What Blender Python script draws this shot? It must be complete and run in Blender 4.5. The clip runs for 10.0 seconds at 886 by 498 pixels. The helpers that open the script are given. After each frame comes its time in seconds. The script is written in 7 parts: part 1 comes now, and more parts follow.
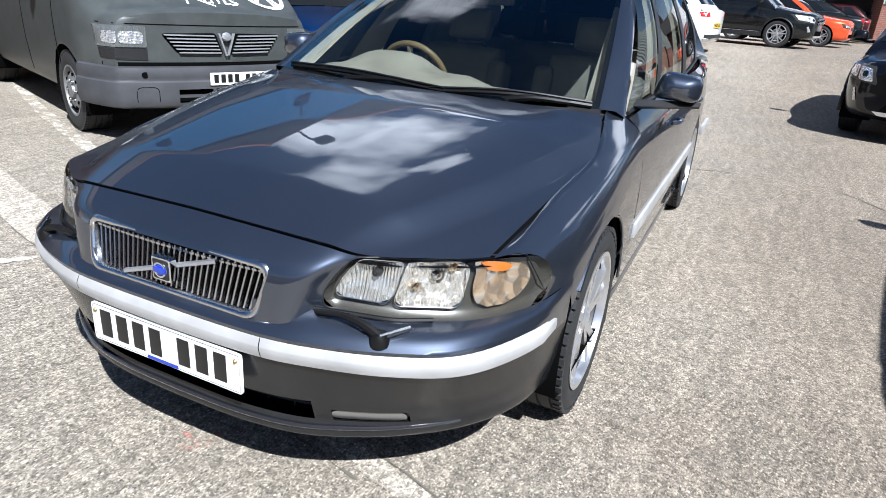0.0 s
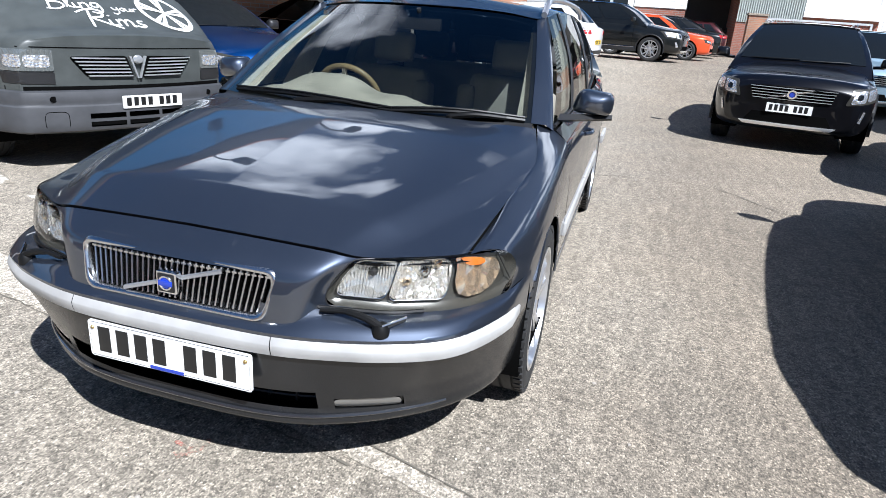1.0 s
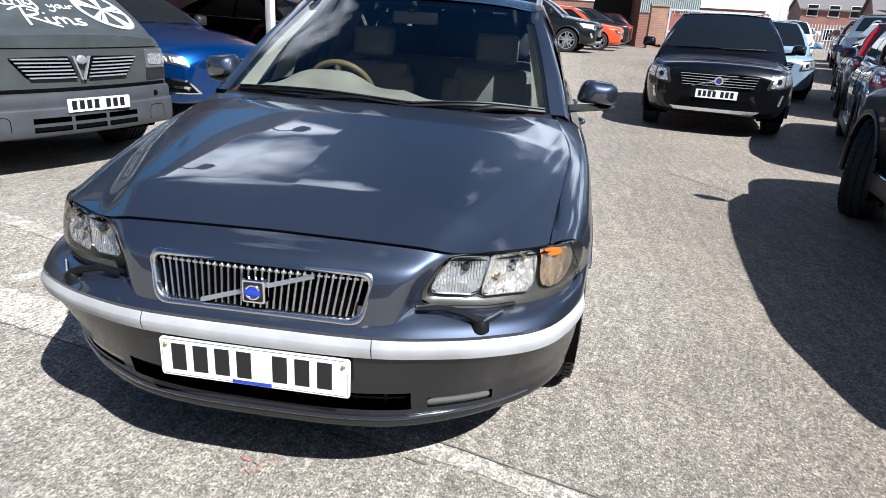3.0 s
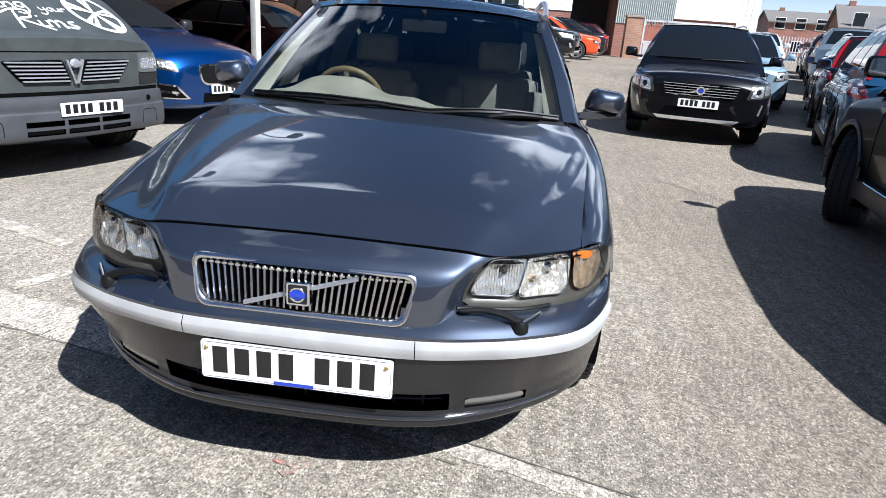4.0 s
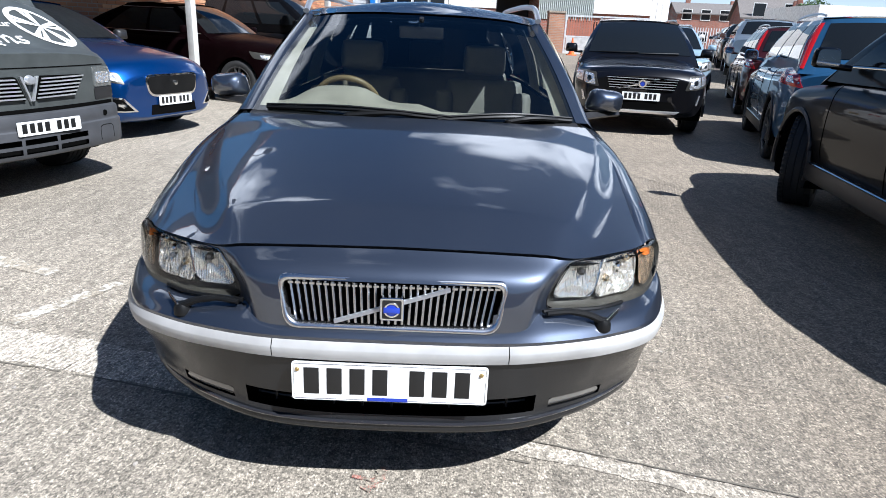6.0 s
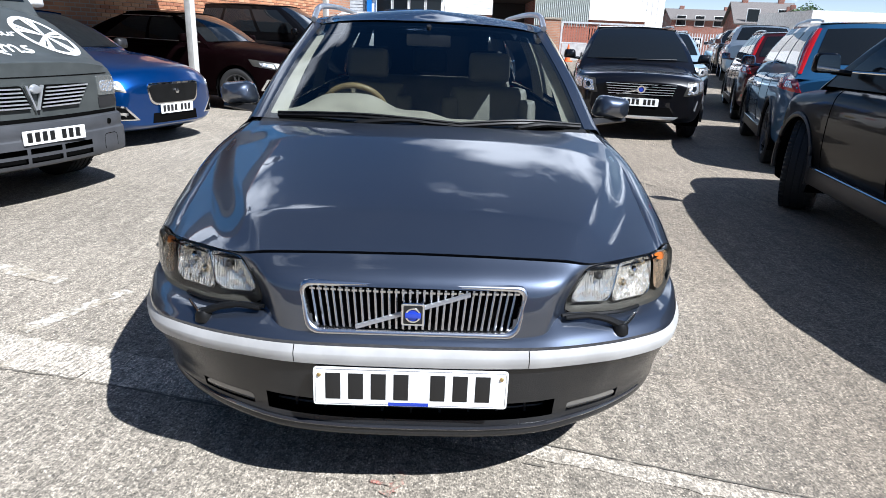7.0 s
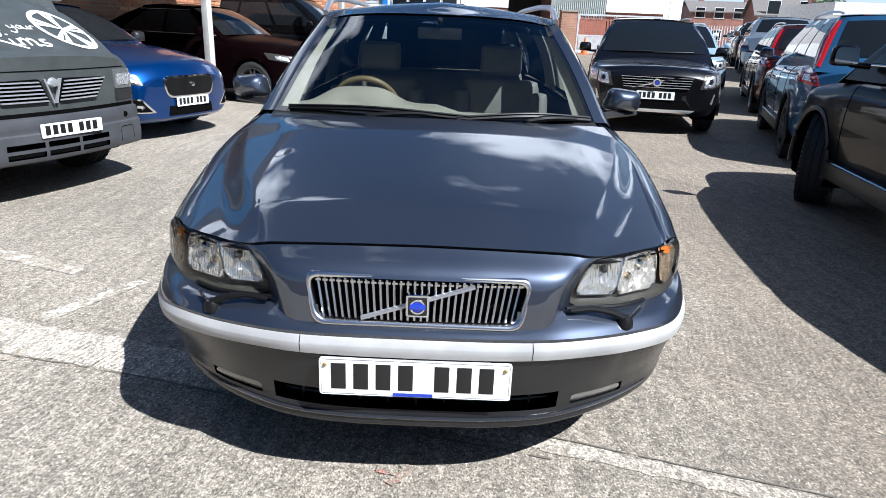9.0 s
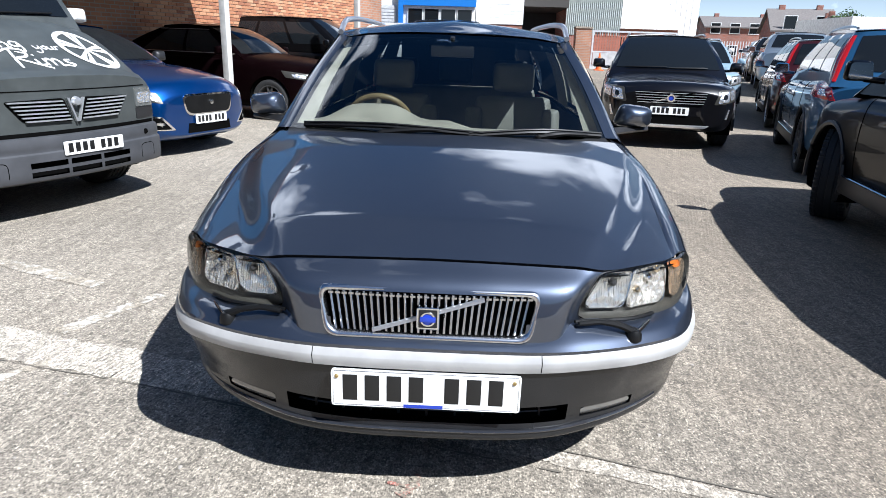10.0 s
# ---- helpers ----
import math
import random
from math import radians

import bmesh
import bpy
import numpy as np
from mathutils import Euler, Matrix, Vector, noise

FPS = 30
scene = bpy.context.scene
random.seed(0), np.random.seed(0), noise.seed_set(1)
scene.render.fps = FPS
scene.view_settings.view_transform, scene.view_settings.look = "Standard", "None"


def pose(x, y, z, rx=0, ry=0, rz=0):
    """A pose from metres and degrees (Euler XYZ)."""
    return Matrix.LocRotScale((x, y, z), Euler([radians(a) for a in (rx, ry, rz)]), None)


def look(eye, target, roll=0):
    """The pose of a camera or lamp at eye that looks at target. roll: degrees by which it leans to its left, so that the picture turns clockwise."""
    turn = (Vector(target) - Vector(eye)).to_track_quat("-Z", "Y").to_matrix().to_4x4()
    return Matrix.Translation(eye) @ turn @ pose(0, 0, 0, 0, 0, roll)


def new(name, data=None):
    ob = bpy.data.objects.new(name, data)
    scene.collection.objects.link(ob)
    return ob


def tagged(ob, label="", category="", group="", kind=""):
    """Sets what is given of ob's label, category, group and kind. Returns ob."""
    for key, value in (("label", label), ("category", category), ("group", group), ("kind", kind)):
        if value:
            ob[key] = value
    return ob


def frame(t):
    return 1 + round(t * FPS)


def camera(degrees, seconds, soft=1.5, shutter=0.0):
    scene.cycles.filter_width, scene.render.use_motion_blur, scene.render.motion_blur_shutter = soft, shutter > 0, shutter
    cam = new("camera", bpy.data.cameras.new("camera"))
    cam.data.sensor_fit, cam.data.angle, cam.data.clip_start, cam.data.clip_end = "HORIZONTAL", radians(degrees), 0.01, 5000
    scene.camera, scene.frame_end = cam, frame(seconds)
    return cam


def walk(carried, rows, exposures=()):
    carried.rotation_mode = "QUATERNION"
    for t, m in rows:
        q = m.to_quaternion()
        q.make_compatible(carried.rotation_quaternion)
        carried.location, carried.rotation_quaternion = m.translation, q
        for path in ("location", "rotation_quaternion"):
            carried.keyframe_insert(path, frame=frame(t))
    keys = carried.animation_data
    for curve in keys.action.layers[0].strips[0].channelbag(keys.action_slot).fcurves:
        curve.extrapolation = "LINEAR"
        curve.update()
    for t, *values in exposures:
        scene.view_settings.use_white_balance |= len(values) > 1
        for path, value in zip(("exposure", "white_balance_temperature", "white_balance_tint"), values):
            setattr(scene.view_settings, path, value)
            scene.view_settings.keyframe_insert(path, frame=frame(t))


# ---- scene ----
cam = camera(69.3, 10.0, soft=0.8)
PATH = [
    (0, (1.223, -0.995, 1.298), (0.446, 0.692, 0.558), 4.1),
    (0.5, (1.16, -1.151, 1.321), (0.566, 0.63, 0.631), 4.2),
    (1, (1.107, -1.286, 1.328), (0.609, 0.529, 0.651), 4.1),
    (1.5, (1.004, -1.303, 1.307), (0.534, 0.522, 0.637), 3.8),
    (2, (0.849, -1.275, 1.305), (0.42, 0.551, 0.61), 2.2),
    (2.5, (0.749, -1.299, 1.302), (0.364, 0.537, 0.61), 3.1),
    (2.7, (0.713, -1.338, 1.303), (0.4, 0.514, 0.615), 2.9),
    (4, (0.501, -1.452, 1.294), (0.326, 0.43, 0.641), 4.2),
    (4.5, (0.381, -1.378, 1.295), (0.224, 0.501, 0.628), 2.7),
    (5, (0.279, -1.353, 1.28), (0.141, 0.518, 0.586), 3.3),
    (5.5, (0.175, -1.469, 1.307), (0.187, 0.415, 0.638), 3.3),
    (7, (0.033, -1.517, 1.31), (0.08, 0.381, 0.684), 2.4),
    (7.5, (0.048, -1.527, 1.311), (0.074, 0.372, 0.684), 2.1),
    (8, (0.061, -1.526, 1.311), (0.08, 0.373, 0.681), 2.1),
    (8.5, (0.061, -1.523, 1.307), (0.073, 0.37, 0.662), 2.4),
    (9, (0.06, -1.529, 1.312), (0.061, 0.363, 0.665), 2.3),
    (9.5, (0.067, -1.537, 1.319), (0.066, 0.367, 0.707), 2.3),
    (10, (0.074, -1.56, 1.317), (0.026, 0.347, 0.714), 1.9),
]
walk(cam, [(t, look(eye, target, roll)) for t, eye, target, roll in PATH], exposures=[(0.0, 1.02, 5720, 10), (10.0, 1.02, 5720, 10)])

# ---- world, sun, exposure ----
world = bpy.data.worlds.new("sky_world")
scene.world = world
world.use_nodes = True
wt = world.node_tree
wt.nodes.clear()


def wnode(kind, **kw):
    n = wt.nodes.new(kind)
    for k, v in kw.items():
        n.inputs[k].default_value = v
    return n


w_out = wt.nodes.new("ShaderNodeOutputWorld")
w_bg = wnode("ShaderNodeBackground", Strength=0.032)
w_sky = wt.nodes.new("ShaderNodeTexSky")
w_sky.sky_type, w_sky.sun_disc = "NISHITA", False
w_sky.sun_elevation, w_sky.sun_rotation = radians(49.0), radians(132.0)
w_sky.air_density, w_sky.dust_density, w_sky.ozone_density = 1.0, 1.6, 5.0
# broken fair-weather cumulus, laid out on a flat layer overhead
w_tc = wt.nodes.new("ShaderNodeTexCoord")
w_sep = wt.nodes.new("ShaderNodeSeparateXYZ")
w_add = wt.nodes.new("ShaderNodeMath"); w_add.operation = "ADD"; w_add.inputs[1].default_value = 0.14
w_max = wt.nodes.new("ShaderNodeMath"); w_max.operation = "MAXIMUM"; w_max.inputs[1].default_value = 0.1
w_div = wt.nodes.new("ShaderNodeVectorMath"); w_div.operation = "DIVIDE"
w_cmb = wt.nodes.new("ShaderNodeCombineXYZ")
w_noise = wt.nodes.new("ShaderNodeTexNoise")
w_noise.inputs["Scale"].default_value, w_noise.inputs["Detail"].default_value = 4.2, 9.0
w_noise.inputs["Roughness"].default_value = 0.56
w_off = wt.nodes.new("ShaderNodeVectorMath"); w_off.operation = "ADD"
w_off.inputs[1].default_value = (3.7, 2.07, 0.0)
w_ramp = wt.nodes.new("ShaderNodeValToRGB")
w_ramp.color_ramp.elements[0].position, w_ramp.color_ramp.elements[1].position = 0.50, 0.82
w_warp = wt.nodes.new("ShaderNodeTexNoise")
w_warp.inputs["Scale"].default_value, w_warp.inputs["Detail"].default_value = 2.6, 5.0
w_mix = wt.nodes.new("ShaderNodeMix"); w_mix.data_type = "RGBA"
w_mix.inputs[7].default_value = (41.0, 41.6, 42.8, 1)
L_ = wt.links.new
L_(w_tc.outputs["Generated"], w_sep.inputs[0])
L_(w_sep.outputs[2], w_max.inputs[0])
L_(w_max.outputs[0], w_add.inputs[0])
for i in range(3):
    L_(w_add.outputs[0], w_cmb.inputs[i])
L_(w_tc.outputs["Generated"], w_div.inputs[0])
L_(w_cmb.outputs[0], w_div.inputs[1])
L_(w_div.outputs[0], w_off.inputs[0])
L_(w_off.outputs[0], w_noise.inputs["Vector"])
L_(w_off.outputs[0], w_warp.inputs["Vector"])


def wmath(op, a, b):
    n = wt.nodes.new("ShaderNodeMath")
    n.operation = op
    for k, v in enumerate((a, b)):
        if isinstance(v, (int, float)):
            n.inputs[k].default_value = v
        else:
            L_(v, n.inputs[k])
    return n.outputs[0]


def wvec(op, a, b):
    n = wt.nodes.new("ShaderNodeVectorMath")
    n.operation = op
    for k, v in enumerate((a, b)):
        if isinstance(v, tuple):
            n.inputs[k].default_value = v
        else:
            L_(v, n.inputs[k])
    return n


# the cloud banks over the yard: middle and half-widths on the layer
w_bent = wvec("ADD", w_div.outputs[0], wvec("MULTIPLY", wvec("SUBTRACT", w_warp.outputs["Color"], (0.5, 0.5, 0.5)).outputs[0], (0.26, 0.26, 0.0)).outputs[0]).outputs[0]
w_bank = None
for cx, cy, rx, ry in ((-0.72, 1.08, 0.38, 0.28), (-0.60, 0.76, 0.28, 0.26), (-0.36, 0.88, 0.17, 0.08), (-0.62, 1.44, 0.18, 0.12), (0.50, 1.66, 0.60, 0.42), (0.14, 1.68, 0.26, 0.18), (0.95, 1.26, 0.16, 0.22), (1.2, 2.1, 0.5, 0.5)):
    w_len = wvec("LENGTH", wvec("DIVIDE", wvec("SUBTRACT", w_bent, (cx, cy, 0.0)).outputs[0], (rx, ry, 1e6)).outputs[0], (0.0, 0.0, 0.0))
    w_one = wmath("SUBTRACT", 1.0, w_len.outputs["Value"])
    w_bank = w_one if w_bank is None else wmath("MAXIMUM", w_bank, w_one)
w_bank = wmath("MINIMUM", wmath("MAXIMUM", wmath("MULTIPLY", w_bank, 1.8), 0.0), 1.0)
L_(wmath("ADD", wmath("SUBTRACT", w_noise.outputs["Fac"], 0.135), wmath("MULTIPLY", w_bank, 0.37)), w_ramp.inputs[0])
L_(w_ramp.outputs[0], w_mix.inputs[0])
w_hs = wt.nodes.new("ShaderNodeHueSaturation")
w_hs.inputs["Saturation"].default_value = 1.26
L_(w_sky.outputs[0], w_hs.inputs["Color"])
L_(w_hs.outputs[0], w_mix.inputs[6])
# pale haze low over the horizon
w_haze = wt.nodes.new("ShaderNodeMix"); w_haze.data_type = "RGBA"
w_haze.inputs[7].default_value = (21.0, 24.5, 27.0, 1)
L_(wmath("MULTIPLY", wmath("POWER", wmath("SUBTRACT", 1.0, wmath("MAXIMUM", w_sep.outputs[2], 0.0)), 11.0), 0.85), w_haze.inputs[0])
L_(w_mix.outputs[2], w_haze.inputs[6])
L_(w_haze.outputs[2], w_bg.inputs[0])
L_(w_bg.outputs[0], w_out.inputs[0])

sun_data = bpy.data.lights.new("sun", "SUN")
sun_data.energy, sun_data.angle, sun_data.color = 5.0, radians(0.53), (1.0, 0.965, 0.915)
sun = new("sun", sun_data)
sun.matrix_world = look((4.87, -4.39, 7.55), (0, 0, 0))

# ---- materials ----


def mat(name, color=(0.5, 0.5, 0.5), rough=0.5, metal=0.0, coat=0.0, spec=0.5):
    m = bpy.data.materials.new(name)
    m.use_nodes = True
    b = m.node_tree.nodes["Principled BSDF"]
    b.inputs["Base Color"].default_value = (*color, 1)
    b.inputs["Roughness"].default_value = rough
    b.inputs["Metallic"].default_value = metal
    b.inputs["Coat Weight"].default_value = coat
    b.inputs["Coat Roughness"].default_value = 0.02
    b.inputs["Specular IOR Level"].default_value = spec
    return m


def nodes_of(m):
    return m.node_tree.nodes, m.node_tree.links, m.node_tree.nodes["Principled BSDF"]


def noise_tex(m, scale, detail=4.0, rough=0.55, coord="Object", stretch=None):
    n, l, b = nodes_of(m)
    tc = n.new("ShaderNodeTexCoord")
    src = tc.outputs[coord]
    if stretch:
        mp = n.new("ShaderNodeMapping")
        mp.inputs["Scale"].default_value = stretch
        l.new(src, mp.inputs[0])
        src = mp.outputs[0]
    t = n.new("ShaderNodeTexNoise")
    t.inputs["Scale"].default_value, t.inputs["Detail"].default_value = scale, detail
    t.inputs["Roughness"].default_value = rough
    l.new(src, t.inputs["Vector"])
    return t


def ramp(m, src, stops):
    n, l, b = nodes_of(m)
    r = n.new("ShaderNodeValToRGB")
    e = r.color_ramp.elements
    while len(e) < len(stops):
        e.new(0.5)
    for k, (p, c) in enumerate(stops):
        e[k].position = p
        e[k].color = (*c, 1) if len(c) == 3 else c
    l.new(src, r.inputs[0])
    return r


def mixc(m, fac, a, b_, mode="MIX"):
    n, l, b = nodes_of(m)
    x = n.new("ShaderNodeMix")
    x.data_type, x.blend_type = "RGBA", mode
    for sock, v in ((x.inputs[0], fac), (x.inputs[6], a), (x.inputs[7], b_)):
        if isinstance(v, (int, float)):
            sock.default_value = v
        elif isinstance(v, tuple):
            sock.default_value = (*v, 1)
        else:
            l.new(v, sock)
    return x.outputs[2]


def bump(m, src, strength, distance=0.01):
    n, l, b = nodes_of(m)
    u = n.new("ShaderNodeBump")
    u.inputs["Strength"].default_value, u.inputs["Distance"].default_value = strength, distance
    l.new(src, u.inputs["Height"])
    old = b.inputs["Normal"].links
    if old:
        l.new(old[0].from_socket, u.inputs["Normal"])
    l.new(u.outputs[0], b.inputs["Normal"])
    return u


def paint(name, color, metal=0.55, rough=0.34, dust=0.02):
    """Clear-coated metallic car paint with a film of dust and fine orange peel."""
    m = mat(name, color, rough, metal, coat=0.9, spec=0.2)
    n, l, b = nodes_of(m)
    d = ramp(m, noise_tex(m, 3.0, 6).outputs["Fac"], [(0.42, (0, 0, 0)), (0.8, (dust, dust, dust))])
    l.new(mixc(m, d.outputs[0], color, (0.42, 0.40, 0.36)), b.inputs["Base Color"])
    g = ramp(m, noise_tex(m, 14.0, 5).outputs["Fac"], [(0.35, (0.0,) * 3), (0.85, (0.03,) * 3)])
    l.new(g.outputs[0], b.inputs["Coat Roughness"])
    bump(m, noise_tex(m, 260.0, 2).outputs["Fac"], 0.008, 0.002)
    return m


def plastic(name, color, rough=0.55, grain=400.0, amount=0.15):
    m = mat(name, color, rough)
    n, l, b = nodes_of(m)
    c = ramp(m, noise_tex(m, 6.0, 6).outputs["Fac"], [(0.3, tuple(v * 0.8 for v in color)), (0.75, tuple(min(1, v * 1.2 + 0.003) for v in color))])
    l.new(c.outputs[0], b.inputs["Base Color"])
    bump(m, noise_tex(m, grain, 2).outputs["Fac"], amount, 0.001)
    return m


def glass(name, tint=(0.85, 0.92, 0.9), keep=1.0, rough=0.0, ior=2.05):
    """Thin glass: lets light through with a tint and mirrors at a slant."""
    m = bpy.data.materials.new(name)
    m.use_nodes = True
    n, l = m.node_tree.nodes, m.node_tree.links
    n.clear()
    out, mx = n.new("ShaderNodeOutputMaterial"), n.new("ShaderNodeMixShader")
    tr, gl, fr = n.new("ShaderNodeBsdfTransparent"), n.new("ShaderNodeBsdfGlossy"), n.new("ShaderNodeFresnel")
    tr.inputs[0].default_value = (*[c * keep for c in tint], 1)
    gl.inputs["Roughness"].default_value = rough
    fr.inputs[0].default_value = ior
    l.new(fr.outputs[0], mx.inputs[0])
    l.new(tr.outputs[0], mx.inputs[1])
    l.new(gl.outputs[0], mx.inputs[2])
    l.new(mx.outputs[0], out.inputs[0])
    return m


M_PAINT = paint("paint_blue_grey", (0.049, 0.060, 0.084), 0.80, 0.42)
nodes_of(M_PAINT)[2].inputs["Coat IOR"].default_value = 1.95
M_STRIP = plastic("silver_grey_plastic", (0.37, 0.366, 0.355), 0.50, 500, 0.08)
M_BLACK = plastic("black_plastic", (0.012, 0.012, 0.013), 0.45)
M_WIPER = mat("wiper_black", (0.005, 0.005, 0.005), 0.45, 0.0, spec=0.25)
# near-black without gloss: shade of gaps and openings put into the colour
M_GAP = mat("gap_shade_black", (0.004, 0.004, 0.004), 0.9, spec=0.0)
M_CHROME = mat("chrome", (0.78, 0.79, 0.80), 0.07, 1.0)
M_DULLCHROME = mat("dull_chrome", (0.55, 0.56, 0.57), 0.22, 1.0)
M_RUBBER = plastic("tyre_rubber", (0.018, 0.018, 0.018), 0.75, 120, 0.3)
M_ALLOY = mat("alloy_silver", (0.62, 0.63, 0.65), 0.3, 0.85, coat=0.4)
M_GLASS = glass("window_glass", (0.30, 0.34, 0.335), ior=1.78)
M_LENS = glass("clear_lens", (0.93, 0.94, 0.92), ior=1.4)
M_TINT = mat("dark_glass", (0.008, 0.010, 0.012), 0.02, 0.0, coat=0.0, spec=0.36)
M_AMBER = mat("amber_lens", (0.48, 0.13, 0.02), 0.2, 0.0, coat=0.6)
M_REDLENS = mat("red_lens", (0.36, 0.008, 0.010), 0.2, 0.0, coat=0.35)
M_WHITE = plastic("white_plate", (0.80, 0.80, 0.78), 0.35, 300, 0.03)
M_INK = mat("black_ink", (0.01, 0.01, 0.01), 0.4)
M_BLUE = mat("blue_enamel", (0.015, 0.05, 0.45), 0.25, 0.2, coat=0.8)
M_BEIGE = plastic("beige_trim", (0.54, 0.50, 0.41), 0.6, 250, 0.25)
M_LEATHER = plastic("cream_leather", (0.29, 0.275, 0.235), 0.5, 180, 0.3)
M_WOODRIM = plastic("tan_leather_rim", (0.30, 0.22, 0.11), 0.4, 200, 0.1)
M_CABIN = plastic("dark_cabin_cloth", (0.05, 0.052, 0.055), 0.8, 300, 0.2)
M_HOUSING = mat("lamp_housing", (0.050, 0.048, 0.042), 0.28, 0.2)
M_LAMP = mat("bright_lamp_glass", (0.80, 0.81, 0.82), 0.22, 0.8, coat=1.0)
M_BRIGHT = mat("bright_satin_metal", (0.85, 0.86, 0.87), 0.32, 0.8)
M_BRASS = mat("screw_brass", (0.45, 0.33, 0.14), 0.35, 0.9)

M_BOWL = mat("polished_bowl", (0.90, 0.86, 0.79), 0.13, 0.80)
bump(M_BOWL, noise_tex(M_BOWL, 34.0, 2, stretch=(2.2, 1.0, 0.7)).outputs["Fac"], 1.0, 0.03)

# fluted bright reflector
M_REFLECT = mat("fluted_reflector", (0.88, 0.87, 0.84), 0.15, 0.82)
M_INDICATOR = mat("amber_tinted_ribs", (0.78, 0.62, 0.46), 0.18, 0.85)
_n, _l, _b = nodes_of(M_REFLECT)
_tc = _n.new("ShaderNodeTexCoord")
_wv = _n.new("ShaderNodeTexWave")
_wv.inputs["Scale"].default_value, _wv.inputs["Distortion"].default_value = 42.0, 0.6
_l.new(_tc.outputs["Object"], _wv.inputs["Vector"])
bump(M_REFLECT, _wv.outputs["Fac"], 0.6, 0.006)
for _m, _s in ((M_LAMP, 38.0), (M_REFLECT, 24.0), (M_INDICATOR, 24.0)):  # stepped facets of the mirror
    _n, _l, _b = nodes_of(_m)
    _tc, _vo = _n.new("ShaderNodeTexCoord"), _n.new("ShaderNodeTexVoronoi")
    _vo.inputs["Scale"].default_value = _s
    _l.new(_tc.outputs["Object"], _vo.inputs["Vector"])
    bump(_m, _vo.outputs["Distance"], 0.7, 0.014)


def concrete(name, base, ridge=0.0):
    """Old yard concrete: pale aggregate in a worn grey-brown matrix, stained, with tamping ridges."""
    m = mat(name, base, 0.85)
    n, l, b = nodes_of(m)
    big = ramp(m, noise_tex(m, 0.45, 7, 0.6).outputs["Fac"], [(0.3, tuple(v * 0.74 for v in base)), (0.7, tuple(v * 1.12 for v in base))])
    tc0 = n.new("ShaderNodeTexCoord")
    c = big.outputs[0]
    for sc, lo, hi in ((150.0, 0.62, 1.40), (62.0, 0.74, 1.26)):
        v0 = n.new("ShaderNodeTexVoronoi")
        v0.inputs["Scale"].default_value = sc
        l.new(tc0.outputs["Object"], v0.inputs["Vector"])
        sep = n.new("ShaderNodeSeparateColor")
        l.new(v0.outputs["Color"], sep.inputs[0])
        cell = ramp(m, sep.outputs[2], [(0.0, (lo,) * 3), (1.0, (hi,) * 3)])
        c = mixc(m, 1.0, c, cell.outputs[0], "MULTIPLY")
    fine = ramp(m, noise_tex(m, 18.0, 8, 0.75, stretch=(1.0, 1.0, 1.0)).outputs["Fac"], [(0.34, (0.74,) * 3), (0.5, (1.0,) * 3), (0.66, (1.24,) * 3)])
    c = mixc(m, 1.0, c, fine.outputs[0], "MULTIPLY")
    tc = n.new("ShaderNodeTexCoord")
    vo = n.new("ShaderNodeTexVoronoi")
    vo.inputs["Scale"].default_value = 85.0
    l.new(tc.outputs["Object"], vo.inputs["Vector"])
    vr = n.new("ShaderNodeSeparateColor")
    l.new(vo.outputs["Color"], vr.inputs[0])
    pick = ramp(m, vr.outputs[0], [(0.78, (0, 0, 0)), (0.82, (1, 1, 1))])
    disc = ramp(m, vo.outputs["Distance"], [(0.25, (1, 1, 1)), (0.42, (0, 0, 0))])
    stone = mixc(m, 1.0, pick.outputs[0], disc.outputs[0], "MULTIPLY")
    c = mixc(m, stone, c, tuple(min(1, v * 1.75) for v in base))
    pick2 = ramp(m, vr.outputs[1], [(0.90, (0, 0, 0)), (0.93, (1, 1, 1))])
    pit = mixc(m, 1.0, pick2.outputs[0], disc.outputs[0], "MULTIPLY")
    c = mixc(m, pit, c, tuple(v * 0.38 for v in base))
    stain = ramp(m, noise_tex(m, 1.7, 6, 0.65).outputs["Fac"], [(0.56, (0, 0, 0)), (0.78, (0.55,) * 3)])
    c = mixc(m, stain.outputs[0], c, (0.14, 0.125, 0.105))
    if ridge:  # concrete turns darker and browner towards +x, along a noisy edge
        sx_ = n.new("ShaderNodeSeparateXYZ")
        l.new(tc.outputs["Object"], sx_.inputs[0])
        edge = n.new("ShaderNodeMath")
        edge.operation = "MULTIPLY_ADD"
        edge.inputs[1].default_value = 2.2
        l.new(noise_tex(m, 0.9, 6, 0.6).outputs["Fac"], edge.inputs[0])
        l.new(sx_.outputs[0], edge.inputs[2])
        x_tone = n.new("ShaderNodeMapRange")
        x_tone.interpolation_type = "SMOOTHSTEP"
        x_tone.inputs["From Min"].default_value, x_tone.inputs["From Max"].default_value = 1.5, 3.1
        l.new(edge.outputs[0], x_tone.inputs["Value"])
        c = mixc(m, x_tone.outputs[0], c, mixc(m, 1.0, c, (0.80, 0.765, 0.73), "MULTIPLY"))
    l.new(c, b.inputs["Base Color"])
    bump(m, noise_tex(m, 60.0, 5, 0.7).outputs["Fac"], 0.52, 0.010)
    bump(m, stone, 0.25, 0.004)
    if ridge:
        mp = n.new("ShaderNodeMapping")
        mp.inputs["Rotation"].default_value = (0, 0, radians(17))
        l.new(tc.outputs["Object"], mp.inputs[0])
        wv = n.new("ShaderNodeTexWave")
        wv.inputs["Scale"].default_value, wv.inputs["Distortion"].default_value = 12.0, 4.5
        wv.inputs["Detail"].default_value, wv.inputs["Detail Scale"].default_value = 4.0, 1.2
        wv.inputs["Detail Roughness"].default_value = 0.72
